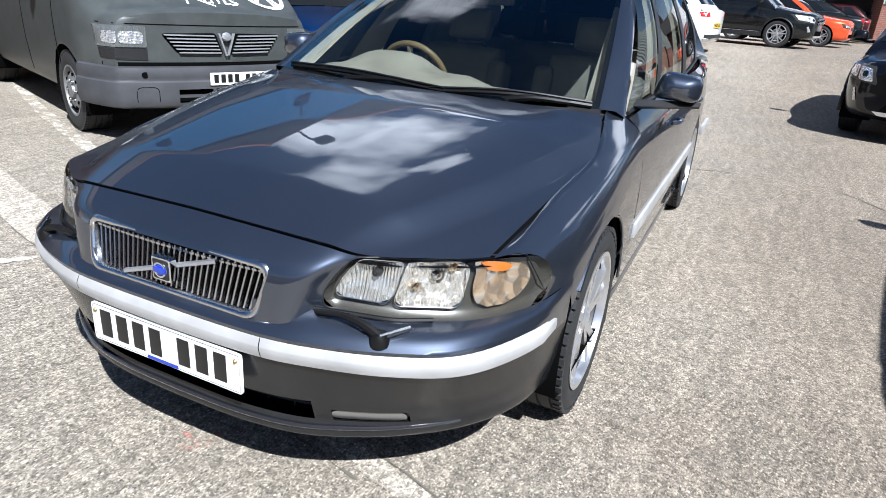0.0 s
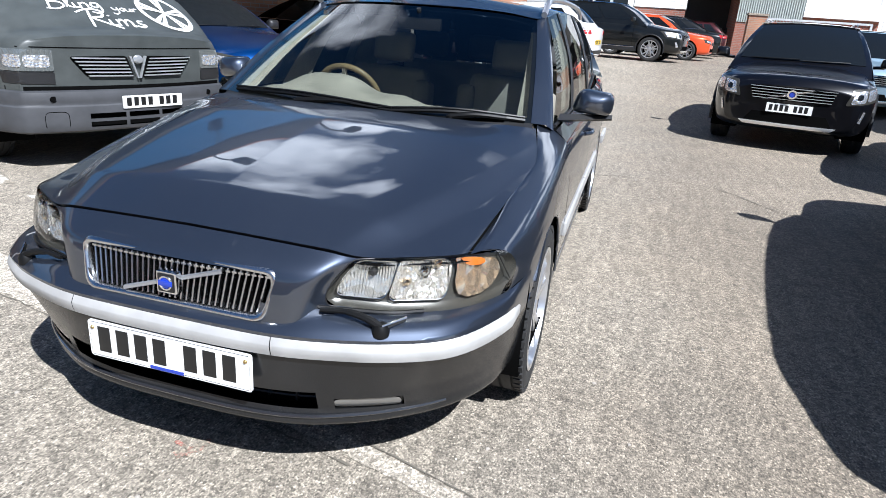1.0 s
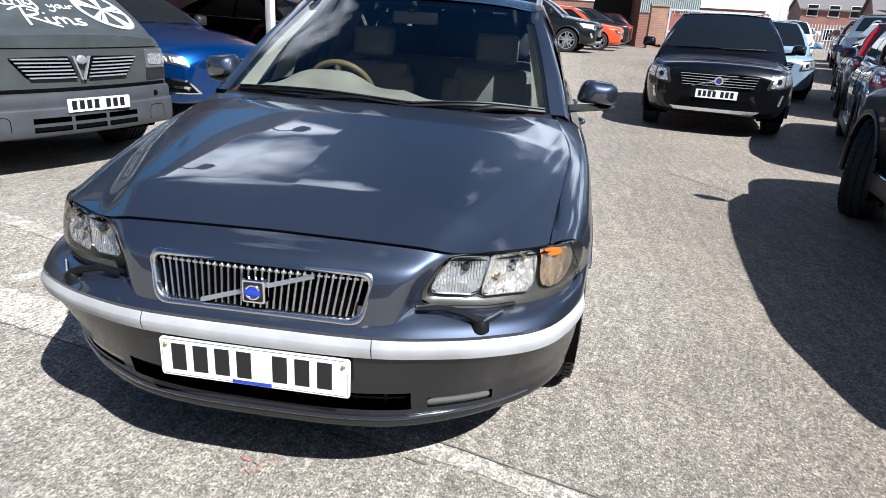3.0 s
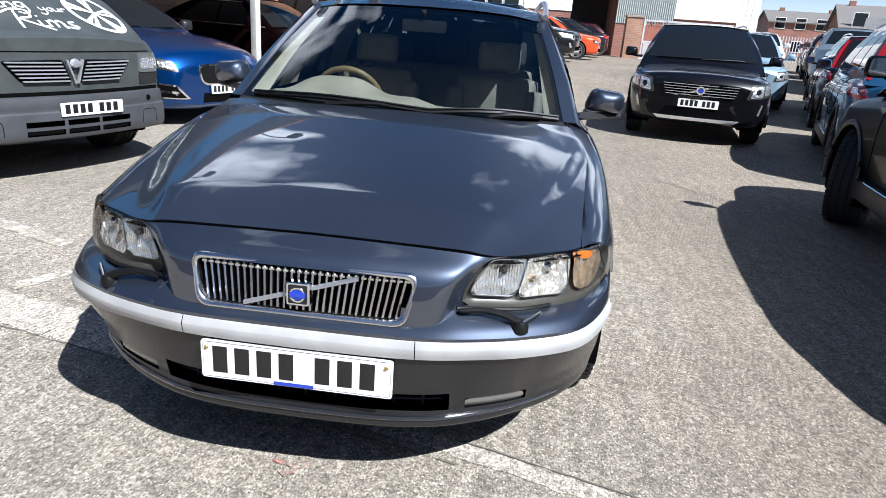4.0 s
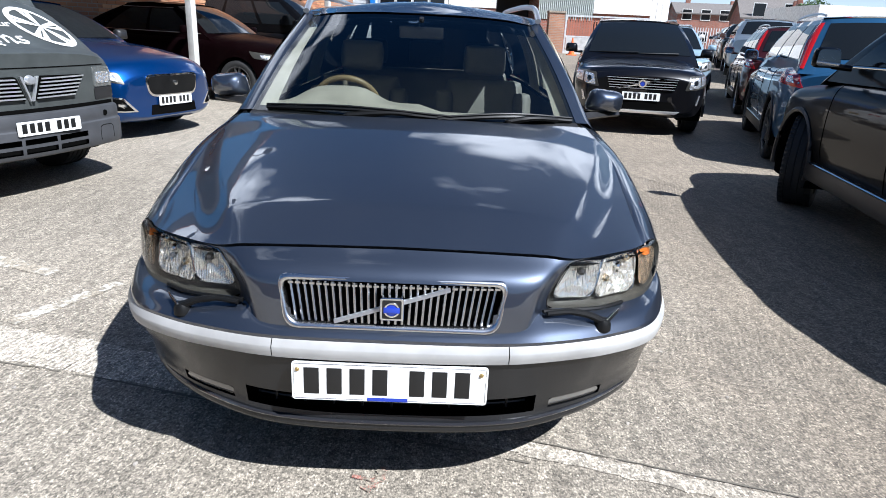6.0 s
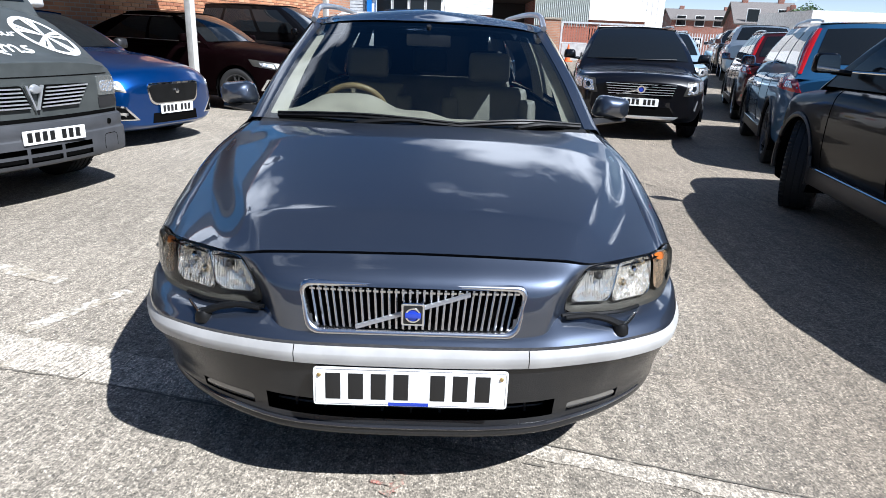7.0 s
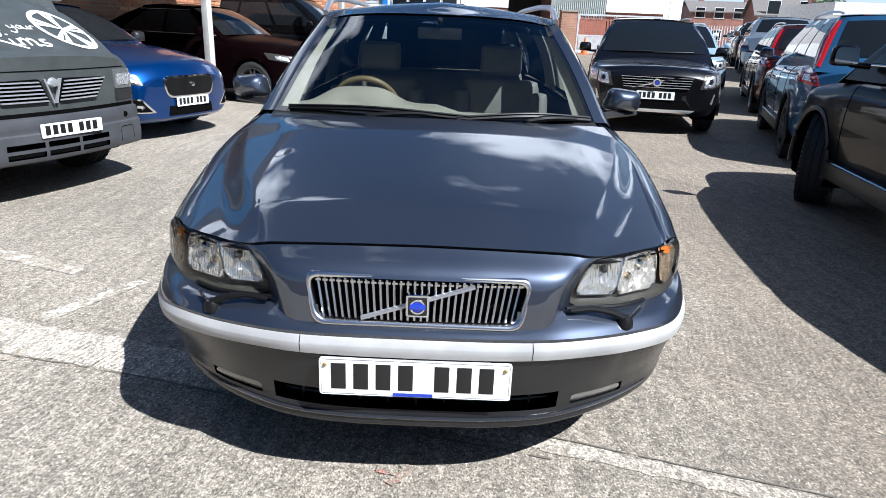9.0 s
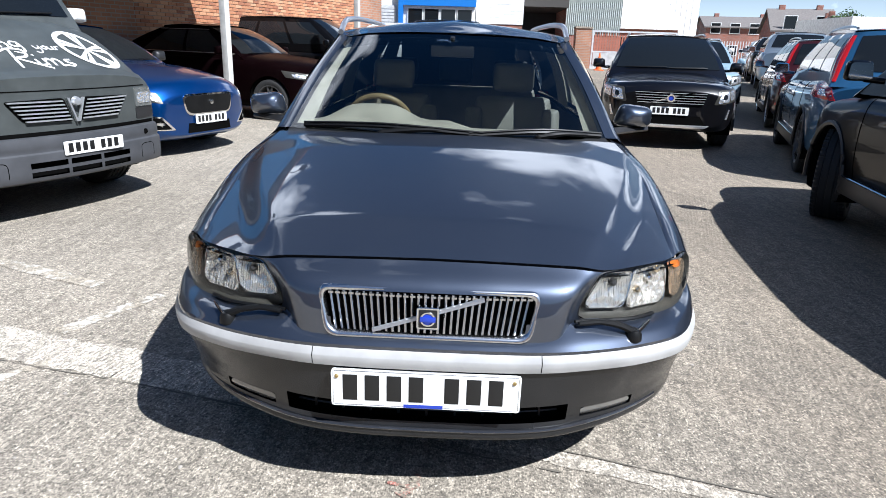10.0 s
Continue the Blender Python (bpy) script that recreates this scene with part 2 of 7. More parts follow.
        l.new(mp.outputs[0], wv.inputs["Vector"])
        patch = ramp(m, noise_tex(m, 0.7, 4).outputs["Fac"], [(0.42, (0.0,) * 3), (0.66, (1, 1, 1))])
        bump(m, mixc(m, patch.outputs[0], (0.5, 0.5, 0.5), wv.outputs["Color"]), ridge, 0.012)
        # ridge shading also put into the colour: grooves darker, crests lighter
        groove_shade = ramp(m, wv.outputs["Fac"], [(0.0, (0.84,) * 3), (0.6, (1.05,) * 3)])
        worn = mixc(m, patch.outputs[0], (1.0, 1.0, 1.0), groove_shade.outputs[0])
        # pale scuffed flakes lying along the tamping
        mp2 = n.new("ShaderNodeMapping")
        mp2.inputs["Rotation"].default_value = (0, 0, radians(17))
        mp2.inputs["Scale"].default_value = (1.0, 0.45, 1.0)
        l.new(tc.outputs["Object"], mp2.inputs[0])
        fl = n.new("ShaderNodeTexNoise")
        fl.inputs["Scale"].default_value, fl.inputs["Detail"].default_value, fl.inputs["Roughness"].default_value = 180.0, 3.0, 0.62
        l.new(mp2.outputs[0], fl.inputs["Vector"])
        flake = ramp(m, fl.outputs["Fac"], [(0.34, (0.48,) * 3), (0.44, (0.88,) * 3), (0.56, (1.05,) * 3), (0.65, (1.75,) * 3)])
        c = mixc(m, 1.0, c, flake.outputs[0], "MULTIPLY")
        # long drawn-out scuffs and damp patches
        mp3 = n.new("ShaderNodeMapping")
        mp3.inputs["Rotation"].default_value = (0, 0, radians(17))
        mp3.inputs["Scale"].default_value = (1.0, 0.12, 1.0)
        l.new(tc.outputs["Object"], mp3.inputs[0])
        sc_ = n.new("ShaderNodeTexNoise")
        sc_.inputs["Scale"].default_value, sc_.inputs["Detail"].default_value, sc_.inputs["Roughness"].default_value = 16.0, 6.0, 0.7
        l.new(mp3.outputs[0], sc_.inputs["Vector"])
        c = mixc(m, 1.0, c, ramp(m, sc_.outputs["Fac"], [(0.34, (0.80,) * 3), (0.5, (1.0,) * 3), (0.68, (1.22,) * 3)]).outputs[0], "MULTIPLY")
        l.new(mixc(m, 1.0, c, worn, "MULTIPLY"), b.inputs["Base Color"])
    return m


M_GROUND = concrete("yard_concrete", (0.282, 0.247, 0.196), 0.20)
M_MORTAR = concrete("pale_joint_concrete", (0.44, 0.39, 0.315), 0.3)


def worn_paint(name, color, cover):
    m = concrete(name, (0.312, 0.271, 0.210))
    n, l, b = nodes_of(m)
    old = b.inputs["Base Color"].links[0].from_socket
    k = ramp(m, noise_tex(m, 7.0, 12, 0.82).outputs["Fac"], [(1 - cover - 0.03, (0, 0, 0)), (1 - cover + 0.05, (1, 1, 1))])
    l.new(mixc(m, k.outputs[0], old, color), b.inputs["Base Color"])
    return m


M_LINE = worn_paint("worn_white_line_paint", (0.66, 0.64, 0.58), 0.468)
M_REDMARK = worn_paint("faded_red_spray", (0.42, 0.13, 0.10), 0.485)

# ---- mesh helpers ----


def spline(pts, seg):
    """Centripetal curve through the points, seg steps between each two."""
    p = np.array(pts, float)
    p = np.vstack([2 * p[0] - p[1], p, 2 * p[-1] - p[-2]])
    d = np.maximum(np.linalg.norm(np.diff(p, axis=0), axis=1), 1e-6) ** 0.5
    k = np.concatenate([[0], np.cumsum(d)])
    out = []
    for i in range(1, len(p) - 2):
        t0, t1, t2, t3 = k[i - 1:i + 3]
        last = i == len(p) - 3
        for t in np.linspace(t1, t2, seg + 1)[: None if last else -1]:
            a1 = (t1 - t) / (t1 - t0) * p[i - 1] + (t - t0) / (t1 - t0) * p[i]
            a2 = (t2 - t) / (t2 - t1) * p[i] + (t - t1) / (t2 - t1) * p[i + 1]
            a3 = (t3 - t) / (t3 - t2) * p[i + 1] + (t - t2) / (t3 - t2) * p[i + 2]
            b1 = (t2 - t) / (t2 - t0) * a1 + (t - t0) / (t2 - t0) * a2
            b2 = (t3 - t) / (t3 - t1) * a2 + (t - t1) / (t3 - t1) * a3
            out.append((t2 - t) / (t2 - t1) * b1 + (t - t1) / (t2 - t1) * b2)
    return np.array(out)


def net(rows, su, sv):
    """A smooth surface through rows of control points: array [v][u]."""
    r = np.array([spline(row, su) for row in rows])
    return np.stack([spline(r[:, j], sv) for j in range(r.shape[1])], axis=1)


def normals_of(p):
    du, dv = np.gradient(p, axis=1), np.gradient(p, axis=0)
    n = np.cross(du, dv)
    return n / np.maximum(np.linalg.norm(n, axis=2, keepdims=True), 1e-9)


def add_grid(bm, p, keep=None, sx=1):
    """Adds an array of points as quads; keep(centre) may leave faces out."""
    v = [[bm.verts.new((q[0] * sx, q[1], q[2])) for q in row] for row in p]
    for i in range(len(v) - 1):
        for j in range(len(v[0]) - 1):
            c = (p[i][j] + p[i + 1][j + 1] + p[i + 1][j] + p[i][j + 1]) / 4
            if keep is None or keep(c, i, j):
                bm.faces.new((v[i][j], v[i][j + 1], v[i + 1][j + 1], v[i + 1][j]))
    loose = [x for x in bm.verts if not x.link_faces]
    for x in loose:
        bm.verts.remove(x)
    return v


def link(name, bm, material, parent=None, label="", smooth=40, merge=0.0):
    if merge:
        bmesh.ops.remove_doubles(bm, verts=bm.verts, dist=merge)
    bmesh.ops.recalc_face_normals(bm, faces=bm.faces)
    me = bpy.data.meshes.new(name)
    bm.to_mesh(me)
    bm.free()
    for m in material if isinstance(material, (list, tuple)) else [material]:
        me.materials.append(m)
    if smooth:
        for f in me.polygons:
            f.use_smooth = True
        me.set_sharp_from_angle(angle=radians(smooth))
    ob = new(name, me)
    if parent:
        ob.parent = parent
    if label:
        ob["label"] = label
    return ob


def part(name, bm, material, parent, label="", smooth=40, merge=0.0):
    return link(name, bm, material, parent, label, smooth, merge)


def thicken(bm, depth):
    """Gives an open sheet a back and a rim: depth along each vertex normal."""
    bmesh.ops.recalc_face_normals(bm, faces=bm.faces)
    bmesh.ops.solidify(bm, geom=list(bm.faces), thickness=depth)


def box(bm, lo, hi, bevel=0.0, m=None):
    r = bmesh.ops.create_cube(bm, size=1.0)
    lo, hi = Vector(lo), Vector(hi)
    for v in r["verts"]:
        v.co = Vector(((lo + hi) / 2)[k] + v.co[k] * (hi - lo)[k] for k in range(3))
        if m:
            v.co = m @ v.co
    if bevel:
        es = list({e for v in r["verts"] for e in v.link_edges})
        bmesh.ops.bevel(bm, geom=es, offset=bevel, segments=2, affect="EDGES", profile=0.6)
    return bm


def lathe(bm, profile, steps=32, axis="x", centre=(0, 0, 0)):
    """Turns (along the axis, radius) pairs round the axis."""
    rings = []
    for a, r in profile:
        ring = []
        for k in range(steps):
            t = 2 * math.pi * k / steps
            c, s = r * math.cos(t), r * math.sin(t)
            co = {"x": (a, c, s), "y": (c, a, s), "z": (c, s, a)}[axis]
            ring.append(bm.verts.new(Vector(co) + Vector(centre)))
        rings.append(ring)
    for r0, r1 in zip(rings, rings[1:]):
        for k in range(steps):
            bm.faces.new((r0[k], r0[(k + 1) % steps], r1[(k + 1) % steps], r1[k]))
    return rings


def tube(bm, pts, radius, sides=8, seg=4):
    """A round bar along a smooth line, closed at the ends."""
    path = spline(pts, seg) if len(pts) > 2 else np.array(pts, float)
    rings = []
    for i, q in enumerate(path):
        t = Vector(path[min(i + 1, len(path) - 1)] - path[max(i - 1, 0)]).normalized()
        a = t.cross(Vector((0, 0, 1)) if abs(t.z) < 0.9 else Vector((1, 0, 0))).normalized()
        b = t.cross(a)
        r = radius[i * (len(radius) - 1) // max(len(path) - 1, 1)] if isinstance(radius, (list, tuple)) else radius
        rings.append([bm.verts.new(Vector(q) + r * (math.cos(2 * math.pi * k / sides) * a + math.sin(2 * math.pi * k / sides) * b)) for k in range(sides)])
    for r0, r1 in zip(rings, rings[1:]):
        for k in range(sides):
            bm.faces.new((r0[k], r0[(k + 1) % sides], r1[(k + 1) % sides], r1[k]))
    bm.faces.new(rings[0])
    bm.faces.new(rings[-1])


def slab(bm, outline, y0, y1):
    """An (x, z) outline pulled from y0 to y1."""
    a = [bm.verts.new((x, y0, z)) for x, z in outline]
    b = [bm.verts.new((x, y1, z)) for x, z in outline]
    bm.faces.new(a)
    bm.faces.new(b)
    for k in range(len(a)):
        bm.faces.new((a[k], a[(k + 1) % len(a)], b[(k + 1) % len(a)], b[k]))


def rounded(corners, r, n=5):
    """An outline with its corners rounded."""
    out = []
    for k, c in enumerate(corners):
        c = Vector(c)
        a, b = Vector(corners[k - 1]), Vector(corners[(k + 1) % len(corners)])
        p, q = c + (a - c).normalized() * r, c + (b - c).normalized() * r
        for i in range(n + 1):
            t = i / n
            out.append(tuple((1 - t) ** 2 * p + 2 * t * (1 - t) * c + t * t * q))
    return out


def empty(name, label, category, m=None, group="", kind=""):
    ob = new(name)
    ob.empty_display_size = 0.2
    if m:
        ob.matrix_basis = m
    return tagged(ob, label, category, group, kind)


def snap_arch(bm, cy, cz, r, tol, side=None):
    """Rounds the cut edge of a wheel arch."""
    for v in bm.verts:
        if v.is_boundary and (side is None or v.co.x * side > 0.3):
            d = math.hypot(v.co.y - cy, v.co.z - cz)
            if abs(d - r) < tol and d > 1e-6:
                v.co.y, v.co.z = cy + (v.co.y - cy) * r / d, cz + (v.co.z - cz) * r / d


def zg(y):
    """Height of the yard, which rises gently towards its far end."""
    t = min(max((y - 11.5) / 7.5, 0), 1)
    return 0.5 * t * t * (3 - 2 * t)


# darker alloy for wheel barrels; on two cars' rims it stands in for shade
M_BARREL = mat("dark_wheel_alloy", (0.10, 0.10, 0.10), 0.5, 0.6)


def wheel_part(parent, m, r=0.317, width=0.205, rim_r=0.225, spokes=5, twin=True, rim_mat=None, outward=1, tread=False, steel=False):
    """A tyre and a rim under a wheel; the outer face looks to +x times outward."""
    hub = empty("wheel", "", "")
    hub.parent = parent
    hub.matrix_basis = m
    h = width / 2
    o = outward
    bm = bmesh.new()
    prof = [(-h * 0.80, rim_r), (-h * 0.93, rim_r + 0.008), (-h * 0.97, rim_r + 0.022), (-h, (r + rim_r) / 2), (-h * 0.96, r - 0.026), (-h * 0.86, r - 0.008)]
    for k in range(4):
        x = -h * 0.62 + k * h * 0.413
        prof += [(x - 0.006, r), (x - 0.004, r - 0.008), (x + 0.004, r - 0.008), (x + 0.006, r)]
    prof += [(h * 0.86, r - 0.008), (h * 0.96, r - 0.026), (h, (r + rim_r) / 2), (h * 0.97, rim_r + 0.022), (h * 0.93, rim_r + 0.008), (h * 0.80, rim_r)]
    lathe(bm, prof, 64)
    if tread:  # raised tread blocks on both shoulders
        for k in range(56):
            rot = Matrix.Rotation(2 * math.pi * k / 56, 4, "X")
            for sgn in (-1, 1):
                box(bm, (sgn * h * 0.80 - h * 0.14, -0.0115, r - 0.012), (sgn * h * 0.80 + h * 0.14, 0.0115, r + 0.002), 0.0, rot)
    part("tyre", bm, M_RUBBER, hub, smooth=30)
    bm = bmesh.new()
    lathe(bm, [(o * h * 0.70, rim_r - 0.014), (o * h * 0.55, rim_r - 0.022), (-o * h * 0.75, rim_r - 0.03)], 48)
    part("rim_barrel", bm, M_BARREL, hub)
    bm = bmesh.new()
    if steel:
        lathe(bm, [(o * h * 0.80, rim_r), (o * h * 0.96, rim_r + 0.006), (o * h * 0.96, rim_r - 0.010), (o * h * 0.66, rim_r - 0.020), (o * h * 0.74, rim_r - 0.040), (o * h * 0.92, rim_r * 0.62), (o * h * 0.86, rim_r * 0.42), (o * h * 0.86, rim_r * 0.3), (o * h * 1.04, rim_r * 0.28), (o * h * 1.06, 0.0001)], 48)
        part("rim", bm, rim_mat or M_ALLOY, hub, "grey pressed steel wheel")
        for k in range(10):
            a = 2 * math.pi * k / 10
            bm = bmesh.new()
            lathe(bm, [(o * h * 0.93, 0.0001), (o * h * 0.93, 0.014), (o * h * 0.78, 0.014)], 12, "x", (0, rim_r * 0.70 * math.cos(a), rim_r * 0.70 * math.sin(a)))
            part("vent_hole", bm, M_GAP, hub)
        for k in range(6):
            a = 2 * math.pi * k / 6
            bm = bmesh.new()
            lathe(bm, [(o * (h * 0.88), 0.015), (o * (h * 0.88 + 0.020), 0.013), (o * (h * 0.88 + 0.028), 0.0001)], 10, "x", (0, rim_r * 0.43 * math.cos(a), rim_r * 0.43 * math.sin(a)))
            part("wheel_nut", bm, M_DULLCHROME, hub)
        return hub
    lathe(bm, [(o * h * 0.80, rim_r), (o * h * 0.96, rim_r + 0.005), (o * h * 0.96, rim_r - 0.010), (o * h * 0.80, rim_r - 0.018), (o * h * 0.70, rim_r - 0.020)], 48)
    lathe(bm, [(o * h * 0.84, 0.0001), (o * h * 0.84, 0.028), (o * h * 0.76, 0.036), (o * h * 0.74, 0.058), (o * h * 0.5, 0.066)], 24)
    for k in range(spokes):
        for d in ((-0.15, 0.15) if twin else (0,)):
            a = 2 * math.pi * k / spokes + math.pi / 2
            w0, w1 = (0.013, 0.017) if twin else (0.032, 0.030)
            c0, c1 = a + d * 0.8, a + d * 1.35
            pts = []
            for rad, ang, w, x in ((0.04, c0, w0, 0.76), (rim_r - 0.012, c1, w1, 0.86)):
                for s in (-1, 1):
                    t = Vector((0, -math.sin(ang), math.cos(ang)))
                    e = Vector((0, math.cos(ang), math.sin(ang)))
                    for dx in (0, -0.026):
                        pts.append(bm.verts.new(e * rad + t * s * w + Vector((o * (h * x + dx), 0, 0))))
            a0, a1, b0, b1, c_0, c_1, d0, d1 = pts
            for f in ((a0, b0, d0, c_0), (a1, b1, d1, c_1), (a0, a1, c_1, c_0), (b0, b1, d1, d0)):
                bm.faces.new(f)
    bmesh.ops.recalc_face_normals(bm, faces=bm.faces)
    part("rim", bm, rim_mat or M_ALLOY, hub)
    bm = bmesh.new()
    lathe(bm, [(o * h * 0.05, 0.0001), (o * h * 0.05, rim_r * 0.62), (-o * h * 0.1, rim_r * 0.64)], 32)
    part("brake_disc", bm, M_DULLCHROME, hub)
    return hub

# ---- the estate car ----
M_FOG = mat("fog_lens_grey", (0.22, 0.215, 0.20), 0.18, 0.5, coat=0.4)
# darker satin copy of the body paint: lower bumper's shade put into the colour
M_LOWER = plastic("satin_paint_shaded", (0.012, 0.0125, 0.0135), 0.24, 300, 0.02)
nodes_of(M_LOWER)[2].inputs["Specular IOR Level"].default_value = 0.5
M_AMBERREF = mat("amber_glint", (0.80, 0.66, 0.48), 0.15, 1.0)
car = empty("estate_car", "dark blue-grey metallic estate car parked on the concrete yard", "car")

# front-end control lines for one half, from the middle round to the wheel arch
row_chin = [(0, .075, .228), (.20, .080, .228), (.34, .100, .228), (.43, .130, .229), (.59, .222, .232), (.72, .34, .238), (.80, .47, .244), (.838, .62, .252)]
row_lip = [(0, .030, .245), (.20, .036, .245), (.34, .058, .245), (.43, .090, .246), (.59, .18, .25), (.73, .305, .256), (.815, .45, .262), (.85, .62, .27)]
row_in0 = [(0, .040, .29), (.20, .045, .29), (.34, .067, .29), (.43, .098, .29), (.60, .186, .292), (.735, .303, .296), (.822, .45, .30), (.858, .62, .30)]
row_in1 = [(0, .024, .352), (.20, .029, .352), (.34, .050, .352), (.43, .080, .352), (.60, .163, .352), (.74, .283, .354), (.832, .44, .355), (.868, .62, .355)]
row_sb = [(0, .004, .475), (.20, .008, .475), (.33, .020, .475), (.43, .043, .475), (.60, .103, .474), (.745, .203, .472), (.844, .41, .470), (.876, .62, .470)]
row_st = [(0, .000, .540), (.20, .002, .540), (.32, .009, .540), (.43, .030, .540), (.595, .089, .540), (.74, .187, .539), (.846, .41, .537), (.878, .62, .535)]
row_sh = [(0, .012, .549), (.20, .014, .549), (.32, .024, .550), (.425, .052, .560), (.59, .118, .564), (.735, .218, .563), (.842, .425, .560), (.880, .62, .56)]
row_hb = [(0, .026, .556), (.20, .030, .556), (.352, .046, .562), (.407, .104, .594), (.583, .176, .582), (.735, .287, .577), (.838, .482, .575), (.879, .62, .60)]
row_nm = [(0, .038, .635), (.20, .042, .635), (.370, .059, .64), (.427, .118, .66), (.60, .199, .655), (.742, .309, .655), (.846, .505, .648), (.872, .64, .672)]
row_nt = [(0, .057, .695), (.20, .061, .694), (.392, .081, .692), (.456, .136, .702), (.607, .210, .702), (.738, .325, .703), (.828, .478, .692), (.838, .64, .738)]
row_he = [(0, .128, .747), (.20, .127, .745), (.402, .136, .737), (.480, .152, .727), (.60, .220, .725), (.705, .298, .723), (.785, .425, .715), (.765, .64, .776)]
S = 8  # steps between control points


def arch(c, cy, r=0.362, cz=0.317):
    return math.hypot(c[1] - cy, c[2] - cz) < r


WF, WR = 0.957, 3.712  # wheel centres along the car

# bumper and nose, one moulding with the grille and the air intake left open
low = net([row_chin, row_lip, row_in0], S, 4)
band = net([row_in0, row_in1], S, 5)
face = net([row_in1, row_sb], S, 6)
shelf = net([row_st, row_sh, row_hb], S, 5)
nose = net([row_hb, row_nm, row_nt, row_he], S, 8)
GX, GZ0, GZ1 = 0.300, 0.562, 0.684


def in_grille(c):
    f = (c[2] - GZ0) / (GZ1 - GZ0)
    return 0.04 < f < 0.96 and abs(c[0]) < 0.268 + 0.026 * f


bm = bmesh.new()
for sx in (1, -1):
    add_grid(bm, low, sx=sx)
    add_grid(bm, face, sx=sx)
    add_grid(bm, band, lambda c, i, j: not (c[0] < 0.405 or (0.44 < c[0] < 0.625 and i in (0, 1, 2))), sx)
part("lower_bumper", bm, M_LOWER, car, "satin lower bumper, its paint darkened for shade", 55, 0.0005)
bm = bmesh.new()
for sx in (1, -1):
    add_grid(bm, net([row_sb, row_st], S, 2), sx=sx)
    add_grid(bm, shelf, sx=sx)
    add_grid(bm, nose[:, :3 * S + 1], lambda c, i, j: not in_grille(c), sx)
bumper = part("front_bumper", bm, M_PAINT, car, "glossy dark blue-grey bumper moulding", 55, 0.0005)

# unseen tray added behind the chin; closes the underside against leaking sun
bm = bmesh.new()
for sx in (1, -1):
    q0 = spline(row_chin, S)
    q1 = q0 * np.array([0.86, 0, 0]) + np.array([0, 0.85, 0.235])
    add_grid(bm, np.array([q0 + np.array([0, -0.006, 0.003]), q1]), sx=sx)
part("light_block_tray", bm, M_GAP, car)

# near-black sheets: the shade inside the air intake and behind the grille, as colour
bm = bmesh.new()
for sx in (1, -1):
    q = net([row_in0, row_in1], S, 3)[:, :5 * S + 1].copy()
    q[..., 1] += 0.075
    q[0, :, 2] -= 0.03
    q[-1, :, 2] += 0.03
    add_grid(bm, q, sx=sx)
# back sheet and an added unseen shelf keep sun from leaking through the grille
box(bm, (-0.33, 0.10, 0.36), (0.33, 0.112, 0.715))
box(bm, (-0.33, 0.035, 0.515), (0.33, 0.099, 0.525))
part("radiator_shade", bm, M_GAP, car, "near-black sheet for the shade behind the grille")
bm = bmesh.new()
for k in range(3):
    z = 0.302 + k * 0.018
    for sx in (1, -1):
        q = spline([(x, y + 0.045, z) for x, y, _ in row_in0[:5]], 4)
        q = q[q[:, 0] < 0.385]
        tube(bm, [(x * sx, y, zz) for x, y, zz in q], 0.0035, 6, 1)
for x in np.linspace(-0.33, 0.33, 9):
    box(bm, (x - 0.003, 0.075 + abs(x) * 0.09, 0.288), (x + 0.003, 0.09 + abs(x) * 0.09, 0.355))
part("intake_mesh", bm, M_BLACK, car)
# black lower lip
bm = bmesh.new()
for sx in (1, -1):
    q = spline(row_lip, S)
    tube(bm, [(x * sx, y - 0.002, z + 0.026) for x, y, z in q[:5 * S]], 0.0055, 8, 1)
part("bumper_lip", bm, mat("lip_gloss_black", (0.03, 0.031, 0.036), 0.15, 0.3, coat=1.0), car, "glossy dark lower lip")
# fog lamps low in the intake band, rounded lenses in a shallow recess
for sx in (1, -1):
    bm = bmesh.new()
    q = band[0:5, 3 * S:5 * S + 4] + np.array([0, 0.012, 0])
    q[0, :, 2] -= 0.012
    add_grid(bm, q, lambda c, i, j: 0.41 < c[0] < 0.66, sx)
    fog = part("fog_lamp", bm, M_LOWER, car, "slim fog lamp with a ribbed clear lens")
    bm = bmesh.new()
    c0 = spline(row_in0, S)
    rows = []
    for b_ in np.linspace(-1, 1, 9):
        k = 0.016 * (1 - math.sqrt(max(0, 1 - b_ * b_)))
        xs_ = np.linspace(0.446 + k, 0.612 - k, 18)
        yy = np.interp(xs_, c0[:, 0], c0[:, 1])
        rows.append([(x, y - 0.006 * (b_ + 1) - 0.004 * math.cos(b_ * 1.5) + 0.006, 0.3085 + 0.0155 * b_) for x, y in zip(xs_, yy)])
    add_grid(bm, np.array(rows), sx=sx)
    part("fog_lens", bm, M_FOG, fog, "ribbed clear lens", 60)

